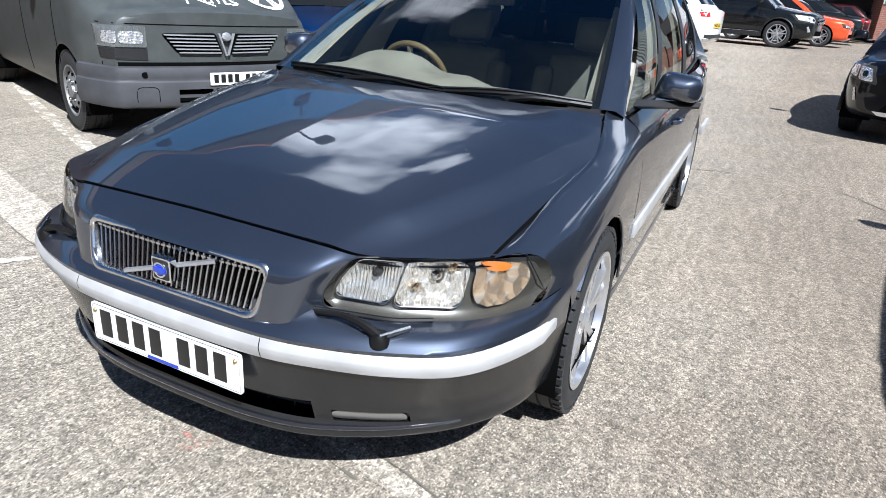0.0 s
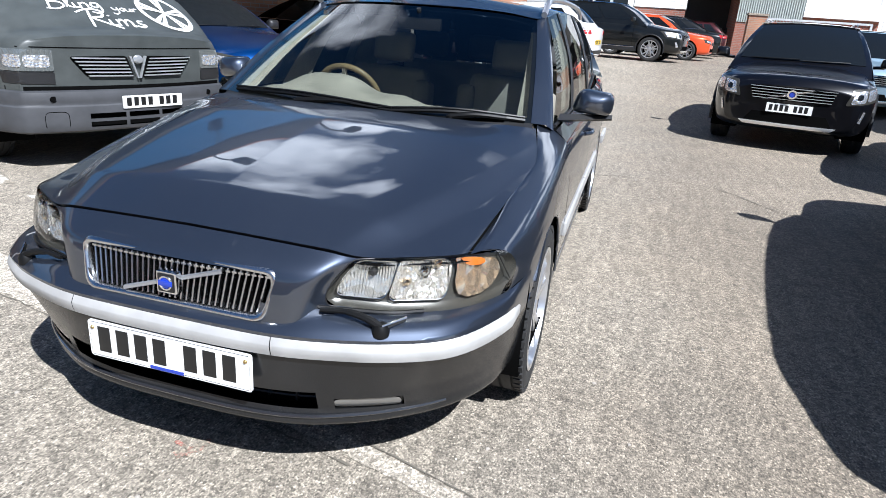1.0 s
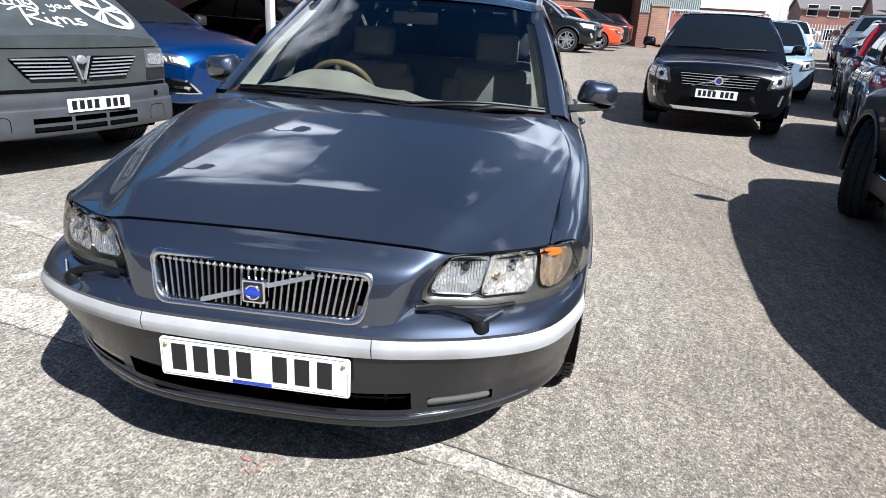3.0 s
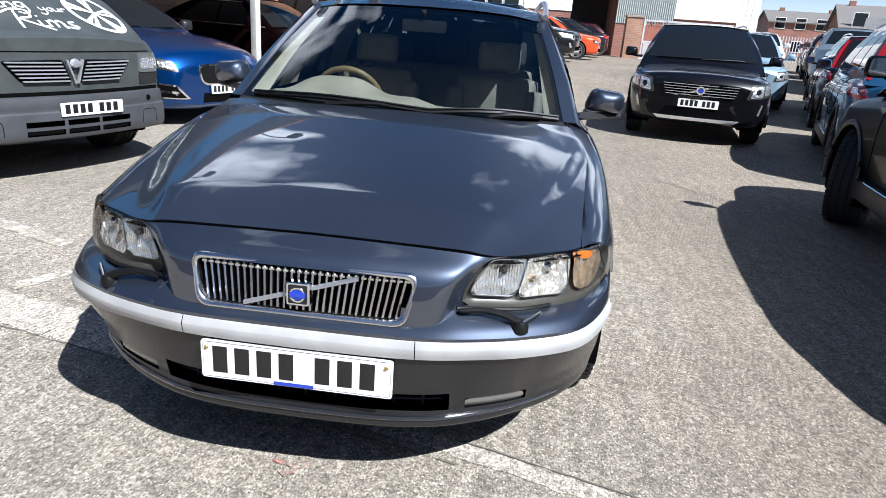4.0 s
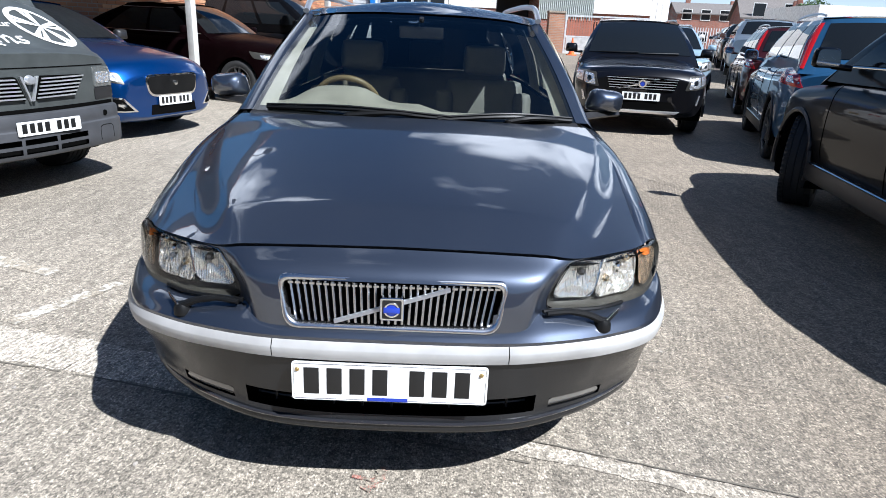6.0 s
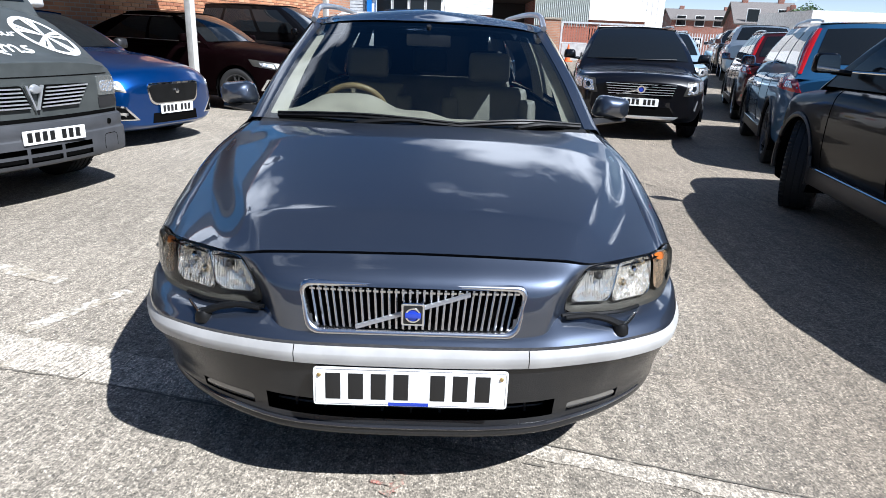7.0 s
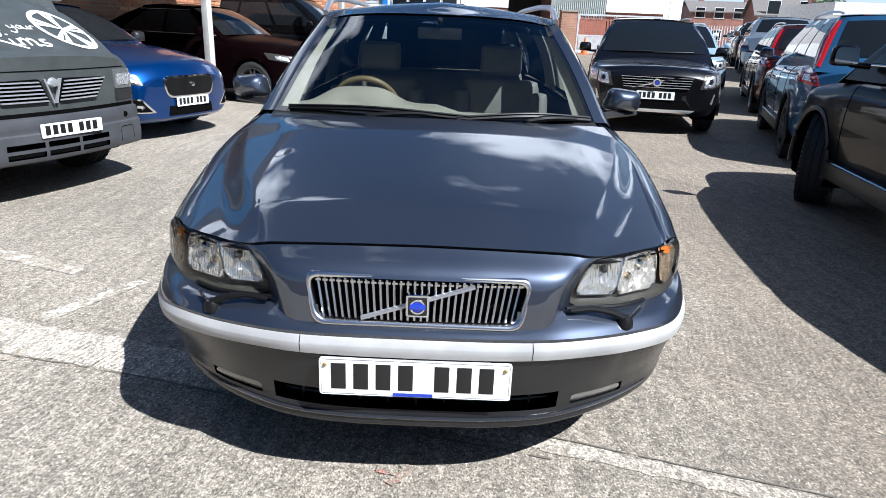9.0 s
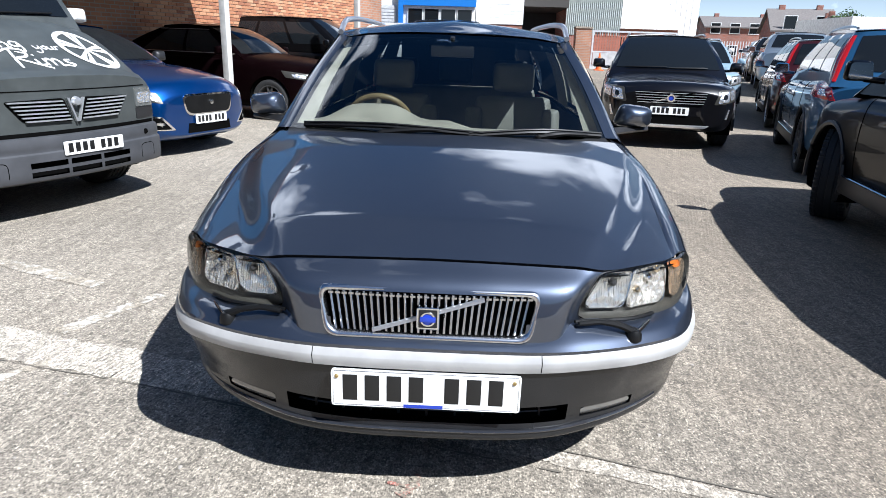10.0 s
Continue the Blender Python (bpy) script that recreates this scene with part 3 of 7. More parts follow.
# silver rubbing strip in three lengths, standing a little proud
def strip_piece(x0, x1):
    a, b = spline(row_sb, S), spline(row_st, S)
    xs_ = np.linspace(x0, x1, 40)
    prof = []
    for f, o in ((-0.02, -0.004), (0.0, 0.005), (0.05, 0.010), (0.25, 0.0125), (0.50, 0.013), (0.56, 0.0115), (0.76, 0.004), (0.96, -0.005), (1.02, -0.012)):
        c = a + (b - a) * f
        c = np.stack([xs_, np.interp(xs_, c[:, 0], c[:, 1]), np.interp(xs_, c[:, 0], c[:, 2])], axis=1)
        t = np.gradient(c, axis=0)
        nrm = np.stack([t[:, 1], -t[:, 0], 0 * t[:, 0]], axis=1)
        nrm /= np.linalg.norm(nrm, axis=1, keepdims=True)
        taper = np.clip((0.871 - c[:, 0:1]) / 0.012, 0, 1)
        prof.append(c + nrm * (o * taper - 0.004 * (1 - taper)))
    return np.array(prof)


bm = bmesh.new()
for sx in (1, -1):
    add_grid(bm, strip_piece(0, 0.3095), sx=sx)
part("bumper_trim", bm, M_STRIP, car, "silver-grey plastic rubbing strip", 35, 0.0005)
for sx in (1, -1):
    bm = bmesh.new()
    add_grid(bm, strip_piece(0.3118, 0.868), sx=sx)
    part("bumper_trim", bm, M_STRIP, car, "silver-grey plastic rubbing strip", 35)
    bm = bmesh.new()
    q = strip_piece(0.3085, 0.3130)[1:-1]
    q[..., 1] += 0.003
    add_grid(bm, q, sx=sx)
    part("trim_joint", bm, M_GAP, car)

# grille: chrome frame, upright bars, slanting bar and badge
def gframe(o, y):
    c = [(-GX - o + 0.0, GZ1 + o), (GX + o, GZ1 + o), (GX - 0.026 + o, GZ0 - o), (-GX + 0.026 - o, GZ0 - o)]
    return rounded(c, 0.034)


def gy(z, x=0):
    return 0.022 + (z - 0.556) * 0.22 + 0.16 * x * x


grille = empty("grille", "", "")
grille.parent = car
bm = bmesh.new()
rings = []
for o, d in ((0.009, 0.040), (0.0095, -0.001), (0.006, -0.008), (0.001, -0.009), (-0.004, -0.006), (-0.006, -0.001), (-0.007, 0.030)):
    rings.append([bm.verts.new((x, gy(z, x) + d, z)) for x, z in gframe(o, 0)])
for r0, r1 in zip(rings, rings[1:]):
    for k in range(len(r0)):
        bm.faces.new((r0[k], r0[(k + 1) % len(r0)], r1[(k + 1) % len(r0)], r1[k]))
part("grille_frame", bm, mat("grille_chrome", (0.70, 0.70, 0.70), 0.24, 1.0), grille, "polished chrome grille surround")
for k in range(30):
    x = -0.272 + k * 0.544 / 29
    top = 0.676
    bot = GZ0 + 0.010
    xb = x * 0.93
    bm = bmesh.new()
    prof = [(-0.0036, 0.012), (-0.0030, 0.002), (0, 0.0), (0.0030, 0.002), (0.0036, 0.012)]
    lines = []
    for f in np.linspace(0, 1, 6):
        z, xx = bot + (top - bot) * f, xb + (x - xb) * f
        lines.append([bm.verts.new((xx + a, gy(z, xx) + b + 0.004, z)) for a, b in prof])
    for r0, r1 in zip(lines, lines[1:]):
        for j in range(4):
            bm.faces.new((r0[j], r0[j + 1], r1[j + 1], r1[j]))
    # small hook that turns over at the head of each bar
    z = top - 0.006
    box(bm, (x - 0.0042, gy(z, x) + 0.002, z - 0.004), (x + 0.010, gy(z, x) + 0.012, z + 0.002))
    part("grille_bar", bm, M_DULLCHROME, grille)
bm = bmesh.new()
d = Vector((0.30, 0, 0.092)).normalized()
up = Vector((-d.z, 0, d.x))
for t0, t1 in ((-0.150, 0.150),):
    v = []
    for t in (t0, t1):
        for w, o in ((-0.0062, 0.002), (-0.0038, -0.005), (0.0038, -0.005), (0.0062, 0.002)):
            p = Vector((0, 0, 0.622)) + d * t * 1.05 + up * w
            v.append(bm.verts.new((p.x, gy(p.z, p.x) - 0.001 + o, p.z)))
    for k in range(3):
        bm.faces.new((v[k], v[k + 1], v[k + 5], v[k + 4]))
part("slanting_bar", bm, M_ALLOY, grille, "brushed chrome slanting bar")
bm = bmesh.new()
slab(bm, rounded([(-0.031, 0.590), (0.031, 0.590), (0.031, 0.653), (-0.031, 0.653)], 0.006, 3), 0.014, 0.036)
bmesh.ops.bevel(bm, geom=list(bm.edges), offset=0.0015, segments=1, affect="EDGES")
badge = part("badge", bm, M_CHROME, grille, "square chrome badge with a blue centre", 30)
bm = bmesh.new()
slab(bm, rounded([(-0.025, 0.596), (0.025, 0.596), (0.025, 0.647), (-0.025, 0.647)], 0.004, 3), 0.0125, 0.02)
part("badge_field", bm, M_INK, badge, smooth=0)
bm = bmesh.new()
lathe(bm, [(0.0115, 0.0145), (0.009, 0.0165), (0.009, 0.0205), (0.0125, 0.0215)], 32, "y", (0, 0, 0.6215))
part("badge_ring", bm, M_CHROME, badge)
bm = bmesh.new()
lathe(bm, [(0.0105, 0.0001), (0.0105, 0.0145), (0.013, 0.015)], 24, "y", (0, 0, 0.6215))
box(bm, (-0.021, 0.0075, 0.614), (0.021, 0.0115, 0.629), 0.001)
part("badge_centre", bm, M_BLUE, badge)

# number plate with plain bars for its characters
plate = empty("number_plate", "", "")
plate.parent = car


def plate_mesh(parent, z0=0.359, z1=0.471, y=-0.004, w=0.26, bars=(50, 2, 1), m_back=None):
    bm = bmesh.new()
    slab(bm, rounded([(-w, z0), (w, z0), (w, z1), (-w, z1)], 0.010, 4), y, y + 0.006)
    part("plate_board", bm, m_back or M_WHITE, parent, "white reflective plate", 30)
    h = z1 - z0
    x = -0.208 * w / 0.26
    pitch = 0.0605 * w / 0.26
    for k in range(7):
        if k == 4:
            x += pitch * 0.62
        bm = bmesh.new()
        box(bm, (x - pitch * 0.33, y - 0.0012, z0 + h * 0.17), (x + pitch * 0.33, y + 0.001, z0 + h * 0.86), 0.0008)
        part("character_bar", bm, M_INK, parent, "plain black bar")
        x += pitch


plate_mesh(plate)
bm = bmesh.new()
box(bm, (-0.060, -0.0052, 0.3605), (0.048, -0.002, 0.3705))
part("maker_bar", bm, M_BLUE, plate, "small blue bar")
bm = bmesh.new()
tube(bm, [(-0.252, -0.0045, 0.3635), (0.252, -0.0045, 0.3635)], 0.0006, 4)
tube(bm, [(-0.252, -0.0045, 0.4665), (0.252, -0.0045, 0.4665)], 0.0006, 4)
tube(bm, [(-0.2545, -0.0045, 0.366), (-0.2545, -0.0045, 0.464)], 0.0006, 4)
tube(bm, [(0.2545, -0.0045, 0.366), (0.2545, -0.0045, 0.464)], 0.0006, 4)
part("plate_border", bm, M_DULLCHROME, plate)
for x in (-0.245, 0.242):
    bm = bmesh.new()
    lathe(bm, [(-0.0085, 0.0001), (-0.0082, 0.004), (-0.004, 0.0062)], 12, "y", (x, 0, 0.449))
    part("screw", bm, M_BRASS, plate, "tarnished brass screw")

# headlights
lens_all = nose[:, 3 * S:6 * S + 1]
LAMP_U, LAMP_V = 0.46, 0.145  # length round the corner and height
for sx in (1, -1):
    head = empty("headlight", "", "")
    head.parent = car
    P = lens_all
    N = normals_of(P)
    if N[8, 8, 1] > 0:
        N = -N
    nv, nu = P.shape[:2]

    def lampat(u, v, depth=0.0):
        i, j = min(max(v, 0), 1) * (nv - 1), min(max(u, 0), 1) * (nu - 1)
        i0, j0 = min(int(i), nv - 2), min(int(j), nu - 2)
        fi, fj = i - i0, j - j0
        ws_ = ((0, 0, (1 - fi) * (1 - fj)), (1, 0, fi * (1 - fj)), (0, 1, (1 - fi) * fj), (1, 1, fi * fj))
        return sum(w * P[i0 + di, j0 + dj] for di, dj, w in ws_) - depth * sum(w * N[i0 + di, j0 + dj] for di, dj, w in ws_)

    # rounded outline of the lamp, and body-coloured corners outside it
    ring2 = [q for k in range(4) for q in rounded([(0, 0), (LAMP_U, 0), (LAMP_U, LAMP_V), (0, LAMP_V)], (0.034, 0.014, 0.010, 0.030)[k], 6)[k * 7:k * 7 + 7]]
    ring = [lampat(a / LAMP_U, b / LAMP_V) for a, b in ring2]
    for cu_, cv_ in ((0, 0), (1, 0), (1, 1), (0, 1)):
        bm = bmesh.new()
        arc = [q for q, (a, b) in zip(ring, ring2) if abs(a - cu_ * LAMP_U) <= 0.0345 and abs(b - cv_ * LAMP_V) <= 0.0345]
        cc = lampat(cu_, cv_)
        for q0, q1 in zip(arc, arc[1:]):
            bm.faces.new([bm.verts.new((q[0] * sx, q[1], q[2])) for q in (cc, q0, q1)])
        part("lamp_corner", bm, M_PAINT, car, smooth=60, merge=0.0004)

    def lampgrid(depth, u0=0.0, u1=1.0, v0=0.0, v1=1.0, ru=0.034 / LAMP_U, rv=0.034 / LAMP_V, n=26, m=16):
        rows = []
        for v in np.linspace(v0, v1, m):
            d = max(0.0, rv - min(v - v0, v1 - v)) / rv
            k = ru * (1 - math.sqrt(max(0.0, 1 - d * d)))
            rows.append([lampat(u, v, depth((u - u0) / (u1 - u0) * 2 - 1, (v - v0) / (v1 - v0) * 2 - 1)) for u in np.linspace(u0 + k, u1 - k, n)])
        return np.array(rows)

    bm = bmesh.new()
    add_grid(bm, lampgrid(lambda a, b: -0.006 * min(1, (1 - abs(a)) * 8, (1 - abs(b)) * 4)), sx=sx)
    lens = part("lens", bm, M_LENS, head, "clear plastic headlight lens", 60)
    lens.visible_shadow = False
    bm = bmesh.new()
    add_grid(bm, lampgrid(lambda a, b: 0.022 * min(1, (1 - abs(a)) * 12, (1 - abs(b)) * 6)), sx=sx)
    part("lamp_housing", bm, M_HOUSING, head, "grey inner housing")
    for u0, u1, v0, v1, dp, rr, name, lb in ((0.050, 0.275, 0.14, 0.90, 0.014, 0.02, "dipped_reflector", "bright fluted reflector"), (0.282, 0.575, 0.13, 0.91, 0.016, 0.02, "main_reflector", "bright stepped reflector"), (0.605, 0.880, 0.11, 0.91, 0.012, 0.045, "sidelight_reflector", "amber-tinted ribbed indicator")):
        bm = bmesh.new()
        add_grid(bm, lampgrid(lambda a, b: 0.006 + dp * (1 - 0.95 * a * a) * (1 - 0.9 * b * b) + 0.0022 * math.sin(9.5 * a) * (1 - a * a) * (1 - b * b), u0, u1, v0, v1, rr / LAMP_U, rr / LAMP_V, 30, 16), sx=sx)
        part(name, bm, M_BOWL if name == "main_reflector" else M_INDICATOR if name == "sidelight_reflector" else M_REFLECT, head, lb)
        if name == "sidelight_reflector":
            continue
        bm = bmesh.new()  # bright rim of the bowl
        rim_ = rounded([(u0 * LAMP_U, v0 * LAMP_V), (u1 * LAMP_U, v0 * LAMP_V), (u1 * LAMP_U, v1 * LAMP_V), (u0 * LAMP_U, v1 * LAMP_V)], rr * 0.9, 4)
        rim_ = [lampat(a / LAMP_U, b / LAMP_V, 0.006) for a, b in rim_]
        tube(bm, [(q[0] * sx, q[1], q[2]) for q in rim_ + rim_[:1]], 0.0016, 5, 1)
        part("reflector_rim", bm, M_CHROME, head)
    # bulb_glint: amber glints of the reflector, made as small warm metal caps
    for u, v, rad, nm, mt in ((0.42, 0.54, 0.013, "bulb_shield", M_CHROME), (0.17, 0.54, 0.011, "bulb_shield", M_BLACK), (0.50, 0.72, 0.012, "bulb_glint", M_AMBERREF), (0.345, 0.36, 0.011, "bulb_glint", M_AMBERREF)):
        bm = bmesh.new()
        c = lampat(u, v, 0.012)
        lathe(bm, [(-0.012, 0.0001), (-0.009, rad * 0.7), (0.0, rad), (0.012, rad * 1.05)], 16, "y", (c[0] * sx, c[1], c[2]))
        part(nm, bm, mt, head, "amber bulb" if mt is M_AMBER else "")
    bm = bmesh.new()
    add_grid(bm, lampgrid(lambda a, b: 0.004 + 0.004 * a * a, 0.655, 0.800, 0.56, 0.86, 0.02 / LAMP_U, 0.02 / LAMP_V, 10, 8), sx=sx)
    part("indicator_filter", bm, M_AMBER, head, "amber indicator filter")
    bm = bmesh.new()
    tube(bm, [(q[0] * sx, q[1] - 0.001, q[2]) for q in ring + ring[:1]], 0.0016, 6, 1)
    part("lamp_seal", bm, M_BLACK, head)
    # headlight wiper: pivot on the shelf, arm and blade lying along the lens foot
    wip = empty("headlight_wiper", "", "")
    wip.parent = car
    bm = bmesh.new()
    lathe(bm, [(0.548, 0.024), (0.566, 0.023), (0.578, 0.017), (0.582, 0.0001)], 18, "z", (sx * 0.575, 0.104, 0))
    part("wiper_foot", bm, M_WIPER, wip)
    bm = bmesh.new()
    tube(bm, [(sx * 0.575, 0.100, 0.572), (sx * 0.535, 0.098, 0.590), (sx * 0.48, 0.094, 0.600), (sx * 0.415, 0.080, 0.598)], [0.011, 0.010, 0.0075, 0.006], 8)
    tube(bm, [(sx * 0.585, 0.098, 0.570), (sx * 0.625, 0.150, 0.580)], 0.004, 6)
    part("wiper_arm", bm, M_WIPER, wip)
    bm = bmesh.new()
    tube(bm, [(sx * 0.582, 0.092, 0.578), (sx * 0.628, 0.150, 0.588)], 0.0032, 6)
    part("wiper_link", bm, M_DULLCHROME, wip, "bright metal link")
    bm = bmesh.new()
    tube(bm, [(sx * x, y - 0.012, z + 0.004) for x, y, z in ((.405, .100, .596), (.50, .140, .588), (.583, .172, .584), (.655, .224, .582))], 0.0055, 6)
    part("wiper_blade", bm, M_WIPER, wip)

# bonnet
hv0 = [(0, .131, .748), (.21, .130, .746), (.425, .147, .735), (.60, .223, .728), (.733, .346, .722)]
hv1 = [(0, .335, .809), (.23, .338, .806), (.465, .362, .792), (.625, .425, .767), (.749, .52, .756)]
hv2 = [(0, .62, .868), (.255, .628, .864), (.515, .65, .849), (.66, .69, .820), (.773, .76, .800)]
hv3 = [(0, .91, .914), (.28, .92, .910), (.56, .945, .895), (.70, .98, .867), (.797, 1.03, .848)]
hv4 = [(0, 1.185, .950), (.30, 1.197, .947), (.59, 1.245, .938), (.69, 1.28, .932), (.745, 1.31, .926)]
hood = net([hv0, hv1, hv2, hv3, hv4], 26, 14)
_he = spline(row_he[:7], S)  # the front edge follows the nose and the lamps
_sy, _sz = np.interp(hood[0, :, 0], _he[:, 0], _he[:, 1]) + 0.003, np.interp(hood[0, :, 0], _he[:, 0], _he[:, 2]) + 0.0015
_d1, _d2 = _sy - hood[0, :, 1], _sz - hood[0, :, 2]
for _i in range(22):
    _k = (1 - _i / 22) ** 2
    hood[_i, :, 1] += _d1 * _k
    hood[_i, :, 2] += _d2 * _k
# raised middle panel: a soft step that runs from the grille's corners out to the screen's corners
_xs = np.interp(hood[..., 1], [.13, .35, .60, .80, 1.0, 1.3], [.420, .523, .627, .690, .742, .795])
_f = np.clip((hood[..., 0] - _xs + 0.018) / np.interp(hood[..., 1], [.13, .5, .9], [.125, .105, .076]), 0, 1)
_rise = np.interp(hood[..., 1], [.13, .30, .95, 1.2], [0.005, 0.0265, 0.0240, 0.008])
hood[..., 2] += _rise * (1 - _f * _f * (3 - 2 * _f))
bm = bmesh.new()
for sx in (1, -1):
    add_grid(bm, hood, sx=sx)
    rim = np.array([hood[0], hood[0] + np.array([0, 0.012, -0.014])])
    add_grid(bm, rim, sx=sx)
    rim = np.array([hood[:, -1], hood[:, -1] + np.array([-0.010, 0, -0.016])])
    add_grid(bm, rim, sx=sx)
bonnet = part("bonnet", bm, M_PAINT, car, "large dark blue-grey bonnet reflecting the sky", 50, 0.0005)
bm = bmesh.new()
for sx in (1, -1):
    q = hood.copy()
    q[..., 2] -= 0.022
    q[..., 0] *= np.linspace(1.0, 1.012, q.shape[1])[None, :]
    q[0, :, 1] -= 0.002
    add_grid(bm, q, sx=sx)
part("bonnet_gap", bm, M_GAP, car, "black gap round the bonnet")
for x, s in ((-0.315, 1), (0.275, -1)):
    bm = bmesh.new()
    box(bm, (x - 0.011, 1.055, 0.930), (x + 0.011, 1.085, 0.944), 0.004)
    part("washer_jet", bm, M_BLACK, car)

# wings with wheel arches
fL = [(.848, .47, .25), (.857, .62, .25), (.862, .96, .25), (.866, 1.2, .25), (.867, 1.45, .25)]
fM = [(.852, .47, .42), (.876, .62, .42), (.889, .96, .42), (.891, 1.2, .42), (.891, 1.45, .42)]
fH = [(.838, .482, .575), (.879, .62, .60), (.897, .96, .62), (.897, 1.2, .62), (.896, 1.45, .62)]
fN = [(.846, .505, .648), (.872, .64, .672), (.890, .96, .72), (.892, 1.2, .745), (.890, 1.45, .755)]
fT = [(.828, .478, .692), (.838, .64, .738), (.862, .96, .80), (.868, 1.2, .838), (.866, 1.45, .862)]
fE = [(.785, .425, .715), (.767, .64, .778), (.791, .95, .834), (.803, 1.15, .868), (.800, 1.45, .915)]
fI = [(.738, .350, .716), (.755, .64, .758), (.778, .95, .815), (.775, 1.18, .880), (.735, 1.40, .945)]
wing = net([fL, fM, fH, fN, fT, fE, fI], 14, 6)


def wing_keep(c, i, j):
    seam = 0.578 + 0.10 * max(0, c[1] - 0.48)
    return not arch(c, WF) and not (c[1] < 0.622 and c[2] < seam)


for sx in (1, -1):
    bm = bmesh.new()
    add_grid(bm, wing, wing_keep, sx)
    snap_arch(bm, WF, 0.317, 0.362, 0.045)
    part("wing", bm, M_PAINT, car, smooth=50)
    bm = bmesh.new()  # wheel well, its shade put into the near-black colour
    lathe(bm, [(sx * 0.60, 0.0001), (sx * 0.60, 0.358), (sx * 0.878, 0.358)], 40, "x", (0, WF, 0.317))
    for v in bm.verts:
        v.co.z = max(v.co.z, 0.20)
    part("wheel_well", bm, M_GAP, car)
    bm = bmesh.new()  # rolled edge of the arch
    tube(bm, [(sx * (0.893 if t > 0.5 else 0.889), WF - 0.360 * math.cos(a), 0.317 + 0.360 * math.sin(a)) for t, a in [(k / 16, math.radians(38 + k * 8.6)) for k in range(17)]], 0.006, 6, 1)
    part("arch_lip", bm, M_PAINT, car)
    bm = bmesh.new()  # mud flap
    box(bm, (0.70, WF + 0.335, 0.15), (0.88, WF + 0.352, 0.36), 0.005)
    if sx < 0:
        bmesh.ops.scale(bm, vec=(-1, 1, 1), verts=bm.verts)
    part("mud_flap", bm, M_BLACK, car)

# side panels from the front door back, with shut lines between them
def side_rows(y0, y1):
    ys = np.linspace(y0, y1, 5)

    def rowat(x, z, bow=0.0):
        return [(x - 0.09 * max(0, (y - 3.6) / 1.1) ** 2 - bow, y, z + 0.03 * (y - 1.45) / 3) for y in ys]
    return [rowat(.862, .22), rowat(.867, .26), rowat(.891, .42), rowat(.897, .60), rowat(.890, .755), rowat(.866, .862), rowat(.812, .915)]


sides = [("front_door", 1.454, 2.452), ("rear_door", 2.458, 3.40), ("quarter_panel", 3.406, 4.60)]
for sx in (1, -1):
    for name, y0, y1 in sides:
        g = net(side_rows(y0, y1), 10, 5)
        bm = bmesh.new()
        keep = (lambda c, i, j: not arch(c, WR)) if name != "front_door" else None
        add_grid(bm, g, keep, sx)
        if keep:
            snap_arch(bm, WR, 0.317, 0.362, 0.05)
        door = part(name, bm, M_PAINT, car, smooth=50)
        bm = bmesh.new()
        yy0, yy1 = y0 + 0.012, (y1 - 0.012)
        if name == "quarter_panel":
            yy0 = 4.10
        box(bm, (0.884, yy0, 0.455), (0.907, yy1, 0.515), 0.006)
        if sx < 0:
            bmesh.ops.scale(bm, vec=(-1, 1, 1), verts=bm.verts)
        part("side_strip", bm, M_STRIP, door if name != "quarter_panel" else car, "silver-grey rubbing strip")
        if "door" in name:
            bm = bmesh.new()
            tube(bm, [(sx * 0.884, y1 - 0.24, 0.80), (sx * 0.912, y1 - 0.20, 0.803), (sx * 0.912, y1 - 0.12, 0.805), (sx * 0.884, y1 - 0.08, 0.803)], 0.011, 8)
            part("door_handle", bm, M_PAINT, door)
    bm = bmesh.new()
    g = net(side_rows(1.44, 4.55), 10, 4)
    g[..., 0] -= 0.02
    add_grid(bm, g, lambda c, i, j: not arch(c, WR, 0.37), sx)
    part("shut_gap", bm, M_GAP, car, "black gap between the doors")
    bm = bmesh.new()
    lathe(bm, [(sx * 0.60, 0.0001), (sx * 0.60, 0.358), (sx * 0.878, 0.358)], 40, "x", (0, WR, 0.317))
    for v in bm.verts:
        v.co.z = max(v.co.z, 0.20)
    part("wheel_well", bm, M_GAP, car)
    bm = bmesh.new()
    box(bm, (0.80 if sx > 0 else -0.866, 1.32, 0.19), (0.866 if sx > 0 else -0.80, 3.36, 0.235), 0.01)
    part("sill", bm, M_PAINT, car)

# glasshouse
WB = [(0, 1.215, .948), (.30, 1.233, .948), (.56, 1.290, .947), (.715, 1.368, .945)]
WM = [(0, 1.60, 1.180), (.28, 1.612, 1.176), (.50, 1.655, 1.166), (.655, 1.72, 1.152)]
WT = [(0, 2.03, 1.383), (.24, 2.038, 1.380), (.44, 2.065, 1.370), (.578, 2.115, 1.352)]
glassg = net([WB, WM, WT], 8, 10)
bm = bmesh.new()
for sx in (1, -1):
    add_grid(bm, glassg, sx=sx)
ws = part("windscreen", bm, M_GLASS, car, "raked windscreen reflecting sky", 60, 0.0005)
ws.visible_shadow = False
# black band printed round the glass and sun band at its top
bm = bmesh.new()
for sx in (1, -1):
    q = glassg + np.array([0, 0.004, -0.004])
    add_grid(bm, q, lambda c, i, j: i < 1 or j >= 23, sx)
part("windscreen_seal", bm, M_BLACK, car)
bm = bmesh.new()
for sx in (1, -1):
    q = glassg + np.array([0, 0.003, -0.003])
    add_grid(bm, q, lambda c, i, j: i >= 17, sx)
